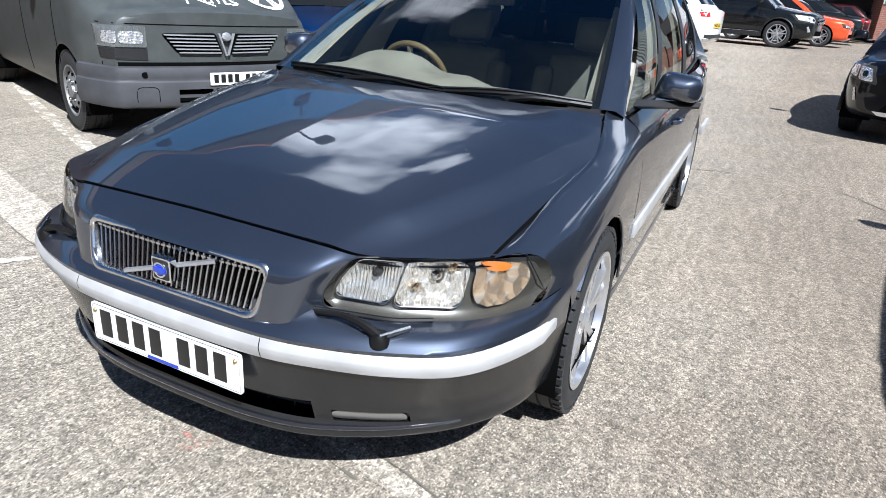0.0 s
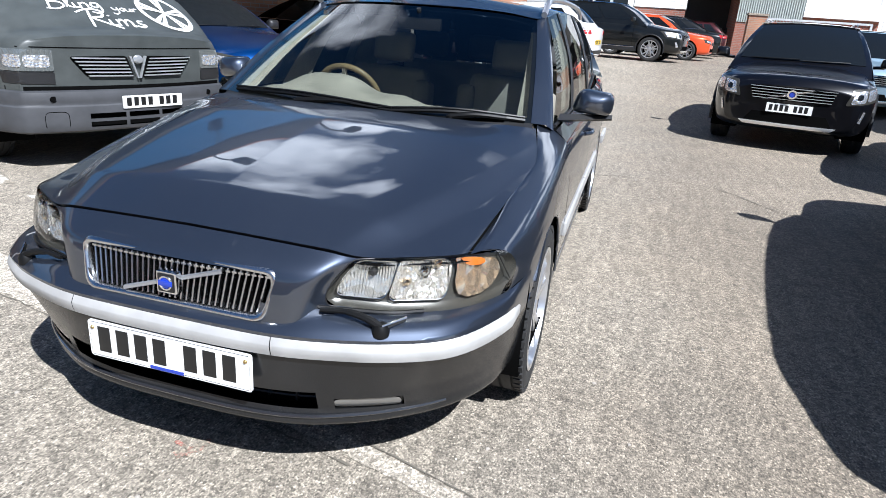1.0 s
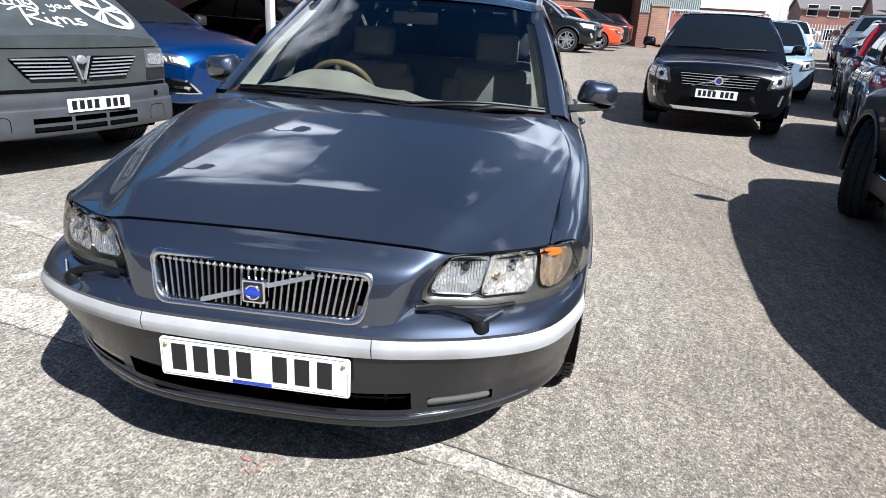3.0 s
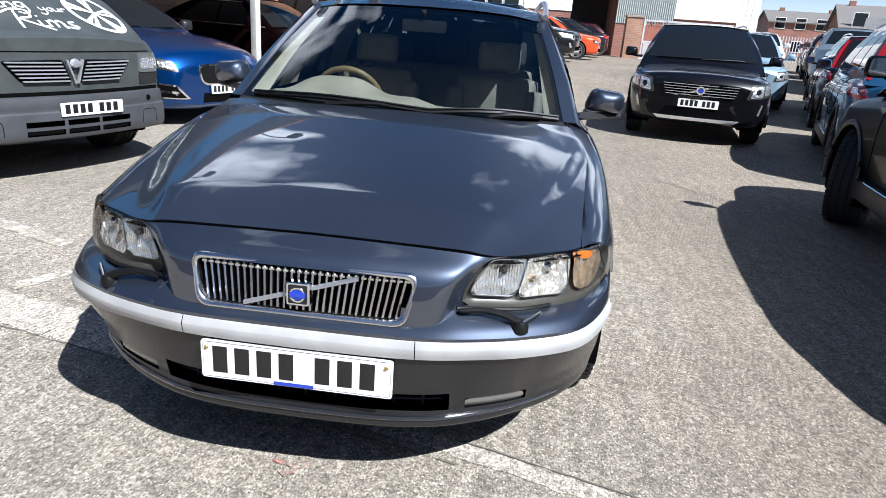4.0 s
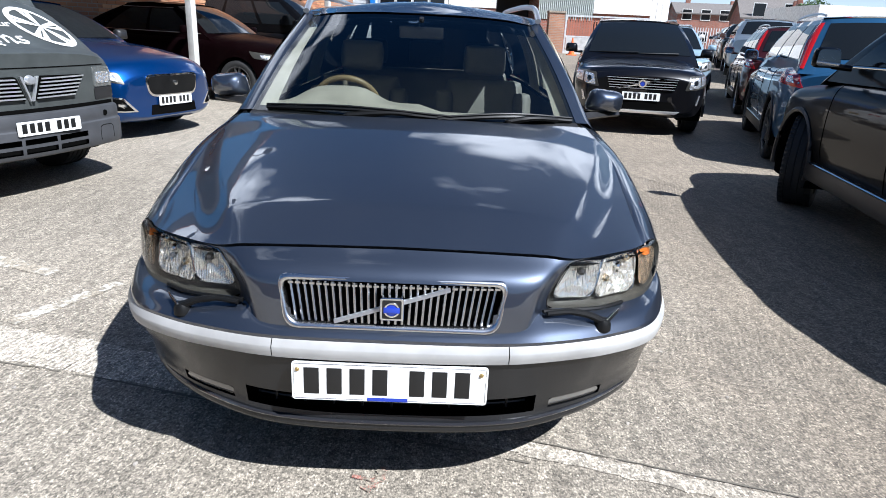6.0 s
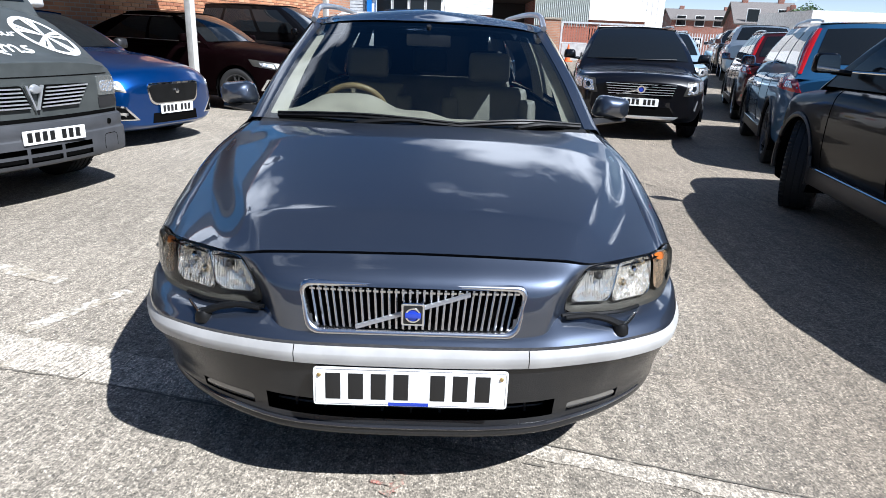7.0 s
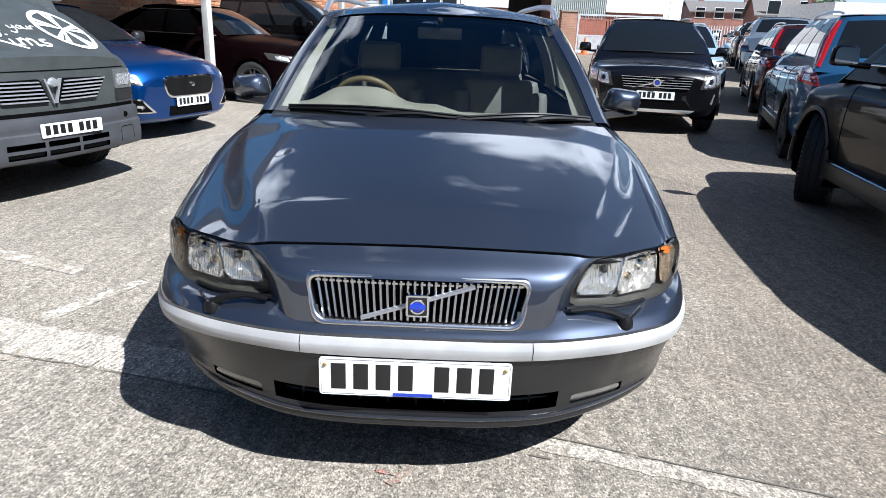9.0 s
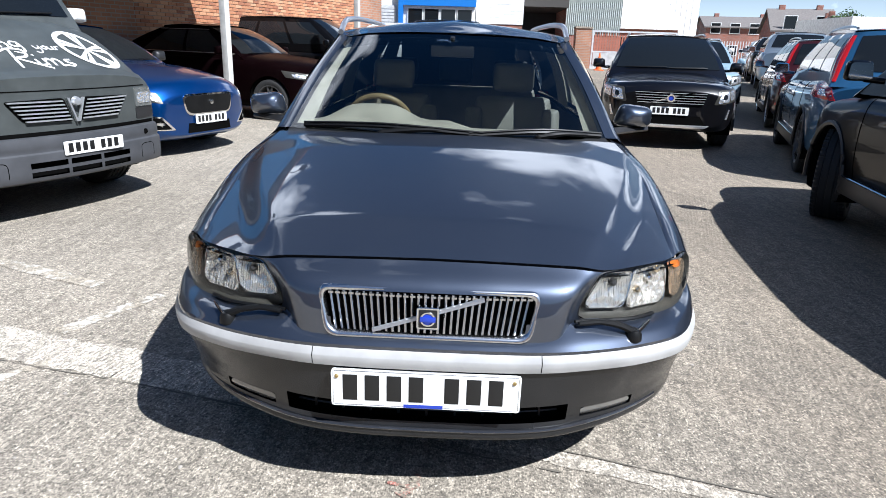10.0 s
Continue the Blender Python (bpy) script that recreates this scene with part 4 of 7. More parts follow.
sb_ = part("sun_band", bm, glass("sun_band_glass", (0.16, 0.22, 0.34)), car, "dark blue tinted band")
sb_.visible_shadow = False
# scuttle below the glass
bm = bmesh.new()
for sx in (1, -1):
    a = hood[-1] + np.array([0, 0.006, -0.014])
    b = np.array([[x, y, z] for x, y, z in zip(np.interp(np.linspace(0, 1, len(a)), np.linspace(0, 1, 25), spline(WB, 8)[:, 0]), np.interp(np.linspace(0, 1, len(a)), np.linspace(0, 1, 25), spline(WB, 8)[:, 1]), np.interp(np.linspace(0, 1, len(a)), np.linspace(0, 1, 25), spline(WB, 8)[:, 2]))])
    add_grid(bm, np.array([a, (a + b) / 2 + np.array([0, 0, -0.012]), b + np.array([0, 0.012, 0.004])]), sx=sx)
part("scuttle", bm, M_BLACK, car, "black plastic scuttle", merge=0.0005)

for sx in (1, -1):
    # pillar beside the windscreen
    inner = spline([WB[3], WM[3], WT[3]], 10)
    out = inner + np.linspace([0.088, 0.055, -0.028], [0.052, 0.060, 0.010], len(inner))
    mid = (inner + out) / 2 + np.array([0.012, -0.012, 0.012])
    bm = bmesh.new()
    add_grid(bm, np.array([inner + np.array([0, 0.010, -0.012]), inner, mid, out, out + np.array([-0.03, 0.02, -0.01])]), sx=sx)
    part("front_pillar", bm, M_PAINT, car, smooth=60)
    bm = bmesh.new()
    w_ = np.linspace(0.075, 0.03, len(inner))[:, None]
    add_grid(bm, np.array([inner + np.array([-1, 0, 0]) * w_ + np.array([0, 0.055, -0.02]), inner + np.array([0.005, 0.02, -0.015]), inner + np.array([0.03, 0.08, -0.03])]), sx=sx)
    part("pillar_trim", bm, M_BEIGE, car, "beige inner pillar trim")
    # side window frame: roof rail line and belt line
    belt = [(.790, 1.50, .925), (.800, 2.2, .935), (.796, 3.2, .950), (.745, 4.30, .975)]
    top = [(.626, 2.12, 1.365), (.628, 2.5, 1.398), (.622, 3.3, 1.400), (.585, 4.28, 1.370)]
    bm = bmesh.new()
    bl, tp = spline(belt, 12), spline(top, 12)
    g = np.array([bl * (1 - f) + tp * f + np.array([0.03 * math.sin(math.pi * f), 0, 0]) for f in np.linspace(0, 1, 9)])
    add_grid(bm, g, sx=sx)
    sg = part("side_glass", bm, M_GLASS, car, "clear side windows", 60)
    sg.visible_shadow = False
    for j0, j1 in ((10, 13), (22, 25), (33, 36)):
        bm = bmesh.new()
        gg = g[:, j0:j1].copy()
        gg[..., 0] += 0.004
        add_grid(bm, gg, sx=sx)
        part("door_pillar", bm, M_BLACK, car)
    for j0, j1 in ((8, 14), (20, 26)):
        bm = bmesh.new()
        gg = g[:, j0:j1].copy()
        gg[..., 0] -= 0.03
        add_grid(bm, gg, sx=sx)
        part("pillar_trim", bm, M_BEIGE, car, "beige inner pillar trim")
    bm = bmesh.new()
    tube(bm, [(sx * (x + 0.006), y, z) for x, y, z in bl[::3]], 0.008, 6, 1)
    part("belt_strip", bm, M_BLACK, car)
    bm = bmesh.new()
    tube(bm, [(sx * 0.612, 2.10, 1.375), (sx * 0.610, 2.22, 1.432), (sx * 0.604, 2.45, 1.455), (sx * 0.600, 3.2, 1.466), (sx * 0.59, 4.0, 1.448), (sx * 0.585, 4.28, 1.395)], 0.0155, 10)
    part("roof_rail", bm, M_ALLOY, car, "silver roof rail")

rT = [[(0, 2.025, 1.387), (.25, 2.033, 1.384), (.45, 2.062, 1.373), (.585, 2.115, 1.356), (.630, 2.135, 1.368)],
      [(0, 2.35, 1.454), (.25, 2.35, 1.437), (.45, 2.36, 1.415), (.59, 2.38, 1.398), (.632, 2.39, 1.388)],
      [(0, 3.2, 1.442), (.25, 3.2, 1.440), (.45, 3.2, 1.430), (.585, 3.2, 1.412), (.628, 3.2, 1.400)],
      [(0, 4.36, 1.412), (.25, 4.35, 1.398), (.43, 4.33, 1.390), (.55, 4.30, 1.378), (.59, 4.28, 1.368)]]
bm = bmesh.new()
rg = net(rT, 6, 8)
for sx in (1, -1):
    add_grid(bm, rg, sx=sx)
part("roof", bm, M_PAINT, car, smooth=60, merge=0.0005)
bm = bmesh.new()
for sx in (1, -1):
    q = rg.copy()
    q[..., 2] -= 0.03
    q[..., 0] *= 0.96
    add_grid(bm, q, sx=sx)
part("headlining", bm, M_CABIN, car, smooth=60)
# tail
bm = bmesh.new()
for sx in (1, -1):
    t0 = [(0, 4.72, .30), (.4, 4.70, .30), (.78, 4.60, .30)]
    t1 = [(0, 4.74, .55), (.4, 4.72, .55), (.80, 4.60, .55)]
    t2 = [(0, 4.68, .95), (.4, 4.66, .95), (.755, 4.58, .95)]
    t3 = [(0, 4.36, 1.40), (.3, 4.35, 1.395), (.59, 4.28, 1.368)]
    add_grid(bm, net([t0, t1, t2], 6, 5), sx=sx)
    add_grid(bm, net([t2, t3], 6, 5), lambda c, i, j: c[0] > 0.52 or c[2] < 0.98 or c[2] > 1.36, sx)
    add_grid(bm, np.array([[(x, y, 0.22) for x, y, z in t0], t0]), sx=sx)
    q = np.array([[(.812, 4.55, .94), (.745, 4.30, .975)], [(.755, 4.58, .95), (.59, 4.28, 1.368)]])
    add_grid(bm, q, sx=sx)
part("tailgate", bm, M_PAINT, car, smooth=50, merge=0.0005)
bm = bmesh.new()
add_grid(bm, np.array([[(-.53, 4.655, .97), (.53, 4.655, .97)], [(-.50, 4.37, 1.36), (.50, 4.37, 1.36)]]))
part("rear_window", bm, M_TINT, car)
for sx in (1, -1):
    bm = bmesh.new()
    box(bm, (0.64, 4.50, 0.66), (0.80, 4.63, 0.93), 0.03)
    if sx < 0:
        bmesh.ops.scale(bm, vec=(-1, 1, 1), verts=bm.verts)
    part("tail_lamp", bm, M_REDLENS, car, "tall red tail lamp")
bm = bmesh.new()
# first three boxes added inside, unseen, to block leaking sun; last is the floor
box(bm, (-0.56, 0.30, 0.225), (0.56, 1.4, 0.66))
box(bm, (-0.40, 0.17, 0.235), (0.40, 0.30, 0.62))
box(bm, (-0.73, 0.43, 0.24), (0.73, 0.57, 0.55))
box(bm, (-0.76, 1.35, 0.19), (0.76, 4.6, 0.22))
part("underbody_blockers", bm, M_GAP, car)

# door mirrors
for sx in (1, -1):
    bm = bmesh.new()
    prof = []
    for a, (w, h) in ((0.0, (0.86, 0.88)), (0.10, (0.96, 0.97)), (0.32, (1.0, 1.0)), (0.58, (0.95, 0.95)), (0.80, (0.78, 0.80)), (0.94, (0.50, 0.52)), (1.0, (0.22, 0.24))):
        ring = rounded([(-0.094 * w, -0.050 * h), (0.094 * w, -0.058 * h), (0.100 * w, 0.044 * h), (-0.06 * w, 0.060 * h)], 0.040 * min(w, h), 5)
        prof.append([bm.verts.new((sx * (0.925 + x + 0.012 * (a - 0.5)), 1.800 - 0.115 * a - 0.10 * (x + 0.1) * -1.0, 1.012 + z)) for x, z in ring])
    for r0, r1 in zip(prof, prof[1:]):
        for k in range(len(r0)):
            bm.faces.new((r0[k], r0[(k + 1) % len(r0)], r1[(k + 1) % len(r0)], r1[k]))
    bm.faces.new(prof[-1])
    mir = part("door_mirror", bm, M_PAINT, car, "painted door mirror housing", 60)
    bm = bmesh.new()
    ring = rounded([(-0.090, -0.050), (0.090, -0.058), (0.096, 0.042), (-0.055, 0.057)], 0.03, 4)
    bm.faces.new([bm.verts.new((sx * (0.925 + x), 1.802 + 0.10 * (x + 0.1), 1.012 + z)) for x, z in ring])
    part("mirror_glass", bm, M_CHROME, mir, smooth=0)
    bm = bmesh.new()
    add_grid(bm, np.array([[(.80, 1.56, .945), (.86, 1.66, .940), (1.02, 1.79, .944)], [(.80, 1.62, .965), (.86, 1.70, .962), (1.02, 1.80, .960)], [(.80, 1.72, .945), (.86, 1.77, .940), (1.02, 1.83, .944)], [(.80, 1.64, .925), (.86, 1.71, .925), (1.02, 1.80, .935)], [(.80, 1.56, .945), (.86, 1.66, .940), (1.02, 1.79, .944)]]), sx=sx)
    part("mirror_foot", bm, M_BLACK, mir)

# windscreen wipers
for p0, p1, p2, blade in (((-0.28, 1.226, .954), (-0.1, 1.222, .972), (0.10, 1.232, .966), ((-0.64, 1.335, .962), (-0.26, 1.236, .978), (0.16, 1.222, .956))),
                          ((0.40, 1.250, .954), (0.50, 1.262, .970), (0.62, 1.310, .964), ((0.10, 1.222, .952), (0.42, 1.258, .974), (0.69, 1.355, .956)))):
    wp = empty("wiper", "", "")
    wp.parent = car
    bm = bmesh.new()
    tube(bm, [p0, p1, p2], [0.013, 0.010, 0.008], 8)
    lathe(bm, [(0.94, 0.016), (p0[2] + 0.004, 0.016), (p0[2] + 0.010, 0.0001)], 14, "z", (p0[0], p0[1], 0))
    part("wiper_arm", bm, M_WIPER, wp)
    bm = bmesh.new()
    tube(bm, blade, 0.009, 6)
    tube(bm, [(x, y - 0.004, z + 0.013) for x, y, z in blade], 0.005, 6)
    part("wiper_blade", bm, M_WIPER, wp)

# cabin
bm = bmesh.new()
d0 = [(x, y + 0.03, z - 0.03) for x, y, z in WB]
d1 = [(0, 1.60, .955), (.30, 1.60, .955), (.55, 1.62, .952), (.70, 1.64, .945)]
d2 = [(0, 1.86, .935), (.30, 1.86, .935), (.55, 1.86, .93), (.71, 1.84, .925)]
d3 = [(0, 1.92, .86), (.30, 1.92, .86), (.55, 1.91, .86), (.71, 1.88, .86)]
d4 = [(0, 1.90, .55), (.30, 1.90, .55), (.55, 1.90, .55), (.71, 1.88, .55)]
dash = net([d0, d1, d2, d3, d4], 8, 6)
for sx in (1, -1):
    q = dash.copy()
    if sx < 0:  # cowl over the instruments on the driver's side
        hump = 0.075 * np.exp(-((q[..., 0] - 0.39) / 0.20) ** 4) * np.exp(-((q[..., 1] - 1.80) / 0.16) ** 2)
        q[..., 2] += hump
    else:
        q[..., 2] -= 0.035 * np.clip((q[..., 1] - 1.25) / 0.2, 0, 1) * np.clip(q[..., 0] / 0.12, 0, 1)
    add_grid(bm, q, sx=sx)
part("dashboard", bm, M_BEIGE, car, "pale beige padded dashboard", 60, 0.0005)
steer = empty("steering_wheel", "", "")
steer.parent = car
steer.matrix_basis = pose(-0.385, 2.00, 0.897, -64, 0, 0)
bm = bmesh.new()
ringp = [(0.176 * math.cos(a), 0.176 * math.sin(a), 0) for a in np.linspace(0, 2 * math.pi, 37)]
tube(bm, ringp, 0.0155, 10, 1)
part("steering_rim", bm, M_WOODRIM, steer, "tan and wood steering wheel rim", merge=0.001)
bm = bmesh.new()
box(bm, (-0.07, -0.06, -0.03), (0.07, 0.05, 0.02), 0.02)
for a in (0, math.pi, -math.pi / 2):
    tube(bm, [(0.06 * math.cos(a), 0.06 * math.sin(a), -0.01), (0.18 * math.cos(a), 0.18 * math.sin(a), 0)], 0.015, 6)
part("steering_hub", bm, M_BEIGE, steer)


def seat(name, x, y, w, rear=False):
    s = empty(name, "", "")
    s.parent = car
    s.matrix_basis = pose(x, y, 0)
    bm = bmesh.new()
    box(bm, (-w / 2, -0.50, 0.42), (w / 2, 0.06, 0.58), 0.05)
    part("cushion", bm, M_LEATHER, s, "cream leather cushion", 60)
    bm = bmesh.new()
    box(bm, (-w / 2, -0.06, 0.50), (w / 2, 0.08, 1.06), 0.05, Matrix.Rotation(radians(-14), 4, "X"))
    for sgn in (-1, 1):
        box(bm, (sgn * w / 2 - 0.06, -0.10, 0.55), (sgn * w / 2 + 0.05, 0.06, 0.98), 0.04, Matrix.Rotation(radians(-14), 4, "X"))
    part("backrest", bm, M_LEATHER, s, "cream leather backrest", 60)
    for hx in ([0] if not rear else [-0.42, 0, 0.42]):
        bm = bmesh.new()
        box(bm, (hx - 0.13, -0.03, 1.09), (hx + 0.13, 0.06, 1.27), 0.04, Matrix.Rotation(radians(-14), 4, "X"))
        part("headrest", bm, M_LEATHER if not rear else M_CABIN, s, "", 60)


seat("driver_seat", -0.38, 2.36, 0.48)
seat("passenger_seat", 0.38, 2.36, 0.48)
seat("rear_seat", 0, 3.25, 1.22, True)
bm = bmesh.new()
box(bm, (-0.78, 1.3, 0.22), (0.78, 4.55, 0.30))
box(bm, (-0.82, 1.45, 0.3), (-0.80, 4.5, 0.90))
box(bm, (0.80, 1.45, 0.3), (0.82, 4.5, 0.90))
box(bm, (-0.78, 1.9, 0.30), (0.78, 1.94, 0.80))
part("cabin_floor", bm, M_CABIN, car, "dark carpet and door trim")
bm = bmesh.new()
box(bm, (-0.115, 1.985, 1.262), (0.115, 2.015, 1.325), 0.012)
tube(bm, [(0, 1.99, 1.32), (0, 1.965, 1.365)], 0.012, 8)
part("interior_mirror", bm, M_BLACK, car)
for sx in (1, -1):
    for wy in (WF, WR):
        wheel_part(car, pose(sx * 0.784, wy, 0.317), r=0.317, width=0.215, rim_r=0.232, outward=sx, tread=True)

# ---- ground ----
from mathutils.bvhtree import BVHTree

bm = bmesh.new()
ys = [-400, -120, -30, -12, -6] + list(np.linspace(-5, 24, 59)) + [30, 40, 60, 100, 200, 500]
xs = [-500, -150, -60, -25, -12, -6, 0, 6, 12, 25, 60, 150, 500]
add_grid(bm, np.array([[(x, y, zg(y)) for x in xs] for y in ys]))
ground = tagged(link("ground", bm, M_GROUND, smooth=60), "worn grey-brown concrete yard with pale stones and tamping ridges", "ground", kind="structure")


def ribbon(bm, pts, w0, w1, z, jag=0.0, seed=1):
    """A flat band with ragged edges along a line on the yard."""
    rnd = random.Random(seed)
    p = spline(pts, 14) if len(pts) > 2 else np.array([np.array(pts[0]) + (np.array(pts[1]) - np.array(pts[0])) * t for t in np.linspace(0, 1, 30)])
    rows = []
    for k, q in enumerate(p):
        t = p[min(k + 1, len(p) - 1)] - p[max(k - 1, 0)]
        n = np.array([-t[1], t[0]]) / np.hypot(t[0], t[1])
        w = w0 + (w1 - w0) * k / (len(p) - 1)
        a, b = q + n * (w / 2 + rnd.uniform(-jag, jag)), q - n * (w / 2 + rnd.uniform(-jag, jag))
        rows.append([(a[0], a[1], z + zg(a[1])), (b[0], b[1], z + zg(b[1]))])
    v = [[bm.verts.new(c) for c in r] for r in rows]
    for r0, r1 in zip(v, v[1:]):
        bm.faces.new((r0[0], r0[1], r1[1], r1[0]))


# pale filled joint between two bays of concrete, running under the car
bm = bmesh.new()
ribbon(bm, [(-6.0, 2.276), (-3.0, 1.286), (-1.9, 0.956), (-1.28, 0.813)], 0.26, 0.24, 0.0026, 0.012, 3)
ribbon(bm, [(-1.28, 0.813), (-0.4, 0.560), (0.42, 0.313)], 0.24, 0.07, 0.0026, 0.008, 4)
ribbon(bm, [(0.42, 0.313), (0.97, 0.142), (2.2, -0.232), (4.0, -0.760)], 0.07, 0.09, 0.0026, 0.008, 5)
tagged(link("pavement_joint", bm, M_MORTAR, smooth=0), "pale mortar joint between concrete bays", "ground", kind="structure")
bm = bmesh.new()
ribbon(bm, [(-6.0, 2.122), (-1.9, 0.819), (-1.25, 0.675), (0.0, 0.340), (0.44, 0.230)], 0.007, 0.005, 0.0040, 0.006, 7)
ribbon(bm, [(0.44, 0.357), (0.97, 0.195), (2.2, -0.177), (4.0, -0.694)], 0.007, 0.006, 0.0040, 0.003, 8)
ribbon(bm, [(0.4, 4.795), (1.2, 5.092), (1.9, 5.070), (2.5, 4.355), (3.4, 4.135)], 0.010, 0.010, 0.0040, 0.004, 9)
ribbon(bm, [(-9.0, 3.750), (-6.0, 2.705), (-4.2, 2.100)], 0.010, 0.010, 0.0040, 0.004, 11)
tagged(link("pavement_crack", bm, mat("crack_dirt", (0.14, 0.125, 0.10), 0.95), smooth=0), "dark dirt-filled cracks in the concrete", "ground", kind="structure")
bm = bmesh.new()
ribbon(bm, [(-6.6, 3.728), (-4.6, 2.760), (-3.1, 2.133)], 0.11, 0.11, 0.0032, 0.012, 12)
ribbon(bm, [(-2.75, 2.023), (-1.90, 1.682)], 0.10, 0.10, 0.0032, 0.012, 13)
tagged(link("bay_line", bm, M_LINE, smooth=0), "worn white painted parking bay line", "road marking", kind="structure")
bm = bmesh.new()
ribbon(bm, [(-1.76, 1.088), (-1.50, 1.583)], 0.09, 0.075, 0.0032, 0.012, 14)
ribbon(bm, [(-1.95, 0.340), (-1.62, 0.824)], 0.06, 0.05, 0.0032, 0.01, 15)
ribbon(bm, [(-2.0, 3.970), (-1.72, 4.102)], 0.09, 0.09, 0.0032, 0.015, 16)
tagged(link("bay_line", bm, M_LINE, smooth=0), "short worn white bay line", "road marking", kind="structure")
bm = bmesh.new()
ribbon(bm, [(-0.075, 0.076), (-0.04, 0.126), (-0.03, 0.186)], 0.035, 0.025, 0.0045, 0.008, 17)
ribbon(bm, [(-0.12, 0.137), (-0.055, 0.120)], 0.015, 0.01, 0.0052, 0.004, 18)
tagged(link("spray_mark", bm, M_REDMARK, smooth=0), "faint red spray mark on the concrete", "road marking", kind="structure")
# grit scattered over the yard
rnd = random.Random(5)
bm = bmesh.new()
for k in range(420):
    x, y = rnd.uniform(-4, 5), rnd.uniform(-1, 9)
    s = rnd.uniform(0.003, 0.009)
    r = bmesh.ops.create_icosphere(bm, subdivisions=1, radius=s)
    for v in r["verts"]:
        v.co = Vector((v.co.x * rnd.uniform(0.7, 1.3) + x, v.co.y * rnd.uniform(0.7, 1.3) + y, v.co.z * 0.6 + s * 0.3 + zg(y)))
tagged(link("grit", bm, plastic("grit_stone", (0.33, 0.30, 0.26), 0.9), smooth=0), "loose grit on the concrete", "grit", kind="stuff")

# ---- other vehicles ----
M_BODYBLACK = paint("paint_black", (0.0025, 0.0025, 0.003), 0.0, 0.3, 0.003)
nodes_of(M_BODYBLACK)[2].inputs["Coat Weight"].default_value = 0.30
nodes_of(M_BODYBLACK)[2].inputs["Specular IOR Level"].default_value = 0.05


def car_surface(p):
    """The lower body of a car from its measures: front at y = 0, tail at y = L, as rows of sections."""
    L, W, n = p["L"], p["W"], 2
    ys = [0.0, 0.015, 0.05, 0.10] + list(np.arange(0.16, L - 0.12, 0.055)) + [L - 0.10, L - 0.05, L - 0.015, L]
    deck = p["deck"]
    sho = p["shoulder"]
    rows = []
    for y in ys:
        w = W / 2 * (1 - p.get("nose", 0.22) * max(0, 1 - y / 0.62) ** 2.4 - 0.10 * max(0, 1 - (L - y) / 0.55) ** 2.4)
        zd = np.interp(y, [a for a, b in deck], [b for a, b in deck])
        zs = np.interp(y, [a for a, b in sho], [b for a, b in sho])
        q, qr = max(0, 1 - y / 0.16), max(0, 1 - (L - y) / 0.14)
        z0 = p.get("low", 0.24) + 0.07 * q * q + 0.10 * qr * qr
        zd, zs = zd - 0.10 * q * q - 0.03 * qr * qr, zs - 0.10 * q * q - 0.03 * qr * qr
        h = zs - z0
        pr = [(0, z0), (0.70 * w, z0), (0.93 * w, z0 + 0.04), (0.985 * w, z0 + 0.26 * h), (w, z0 + 0.52 * h), (0.992 * w, z0 + 0.76 * h), (0.965 * w, z0 + 0.92 * h), (0.905 * w, zs), (0.72 * w, zs + 0.55 * (zd - zs)), (0.38 * w, zs + 0.90 * (zd - zs)), (0, zd)]
        bow = 0.16 * max(0, 1 - y / 0.9)
        bowr = 0.10 * max(0, 1 - (L - y) / 0.9)
        s = spline([(x, 0, z) for x, z in pr], 3)
        rows.append([(x, y + bow * (x / (W / 2)) ** 2 - bowr * (x / (W / 2)) ** 2, z) for x, _, z in s])
    return np.array(rows)


def glasshouse(p):
    """Functions of (u, v) for the four faces and the roof of the cabin."""
    ya, yb, yc, yd = p["glass"]
    zb, zr, zt = p["belt"], p["H"], p.get("tailbelt", p["belt"] + 0.04)
    wb, wt_ = p["W"] / 2 * 0.915, p["W"] / 2 * p.get("roofw", 0.70)

    def screen(u, v):
        w = wb * 0.985 + (wt_ * 0.985 - wb * 0.985) * v
        return np.array((u * w, ya + (yb - ya) * v + 0.13 * u * u * (1 - 0.5 * v), zb + (zr - 0.045 - zb) * v + 0.05 * math.sin(math.pi * v) - 0.03 * u * u * v))

    def tail(u, v):
        w = wb * 0.93 + (wt_ * 0.95 - wb * 0.93) * v
        return np.array((u * w, yd + (yc - yd) * v - 0.12 * u * u, zt + (zr - 0.045 - zt) * v + 0.03 * math.sin(math.pi * v) - 0.03 * u * u * v))

    def side(u, v):  # u from front to back, v from belt to roof
        b, t = ya + 0.13 + (yd - 0.12 - ya - 0.13) * u, yb + 0.065 + (yc - 0.12 - yb - 0.065) * u
        z0 = zb + (zt - zb) * u
        x = wb * (0.985 - 0.055 * u) + (wt_ * (0.985 - 0.035 * u) - wb * (0.985 - 0.055 * u)) * v
        return np.array((x + 0.035 * math.sin(math.pi * v), b + (t - b) * v, z0 + (zr - 0.075 - z0) * v))

    def roof(u, v):
        y0, y1 = yb + 0.065 * u * u, yc - 0.12 * u * u
        return np.array((u * wt_ * (0.985 - 0.035 * v), y0 + (y1 - y0) * v, zr - 0.045 + 0.045 * math.sin(math.pi * (0.12 + 0.76 * v)) - 0.03 * u * u))
    return screen, tail, side, roof


def sheet(f, u0, u1, v0, v1, n, m, off=(0, 0, 0)):
    return np.array([[f(a, b) + np.array(off) for a in np.linspace(u0, u1, n)] for b in np.linspace(v0, v1, m)])


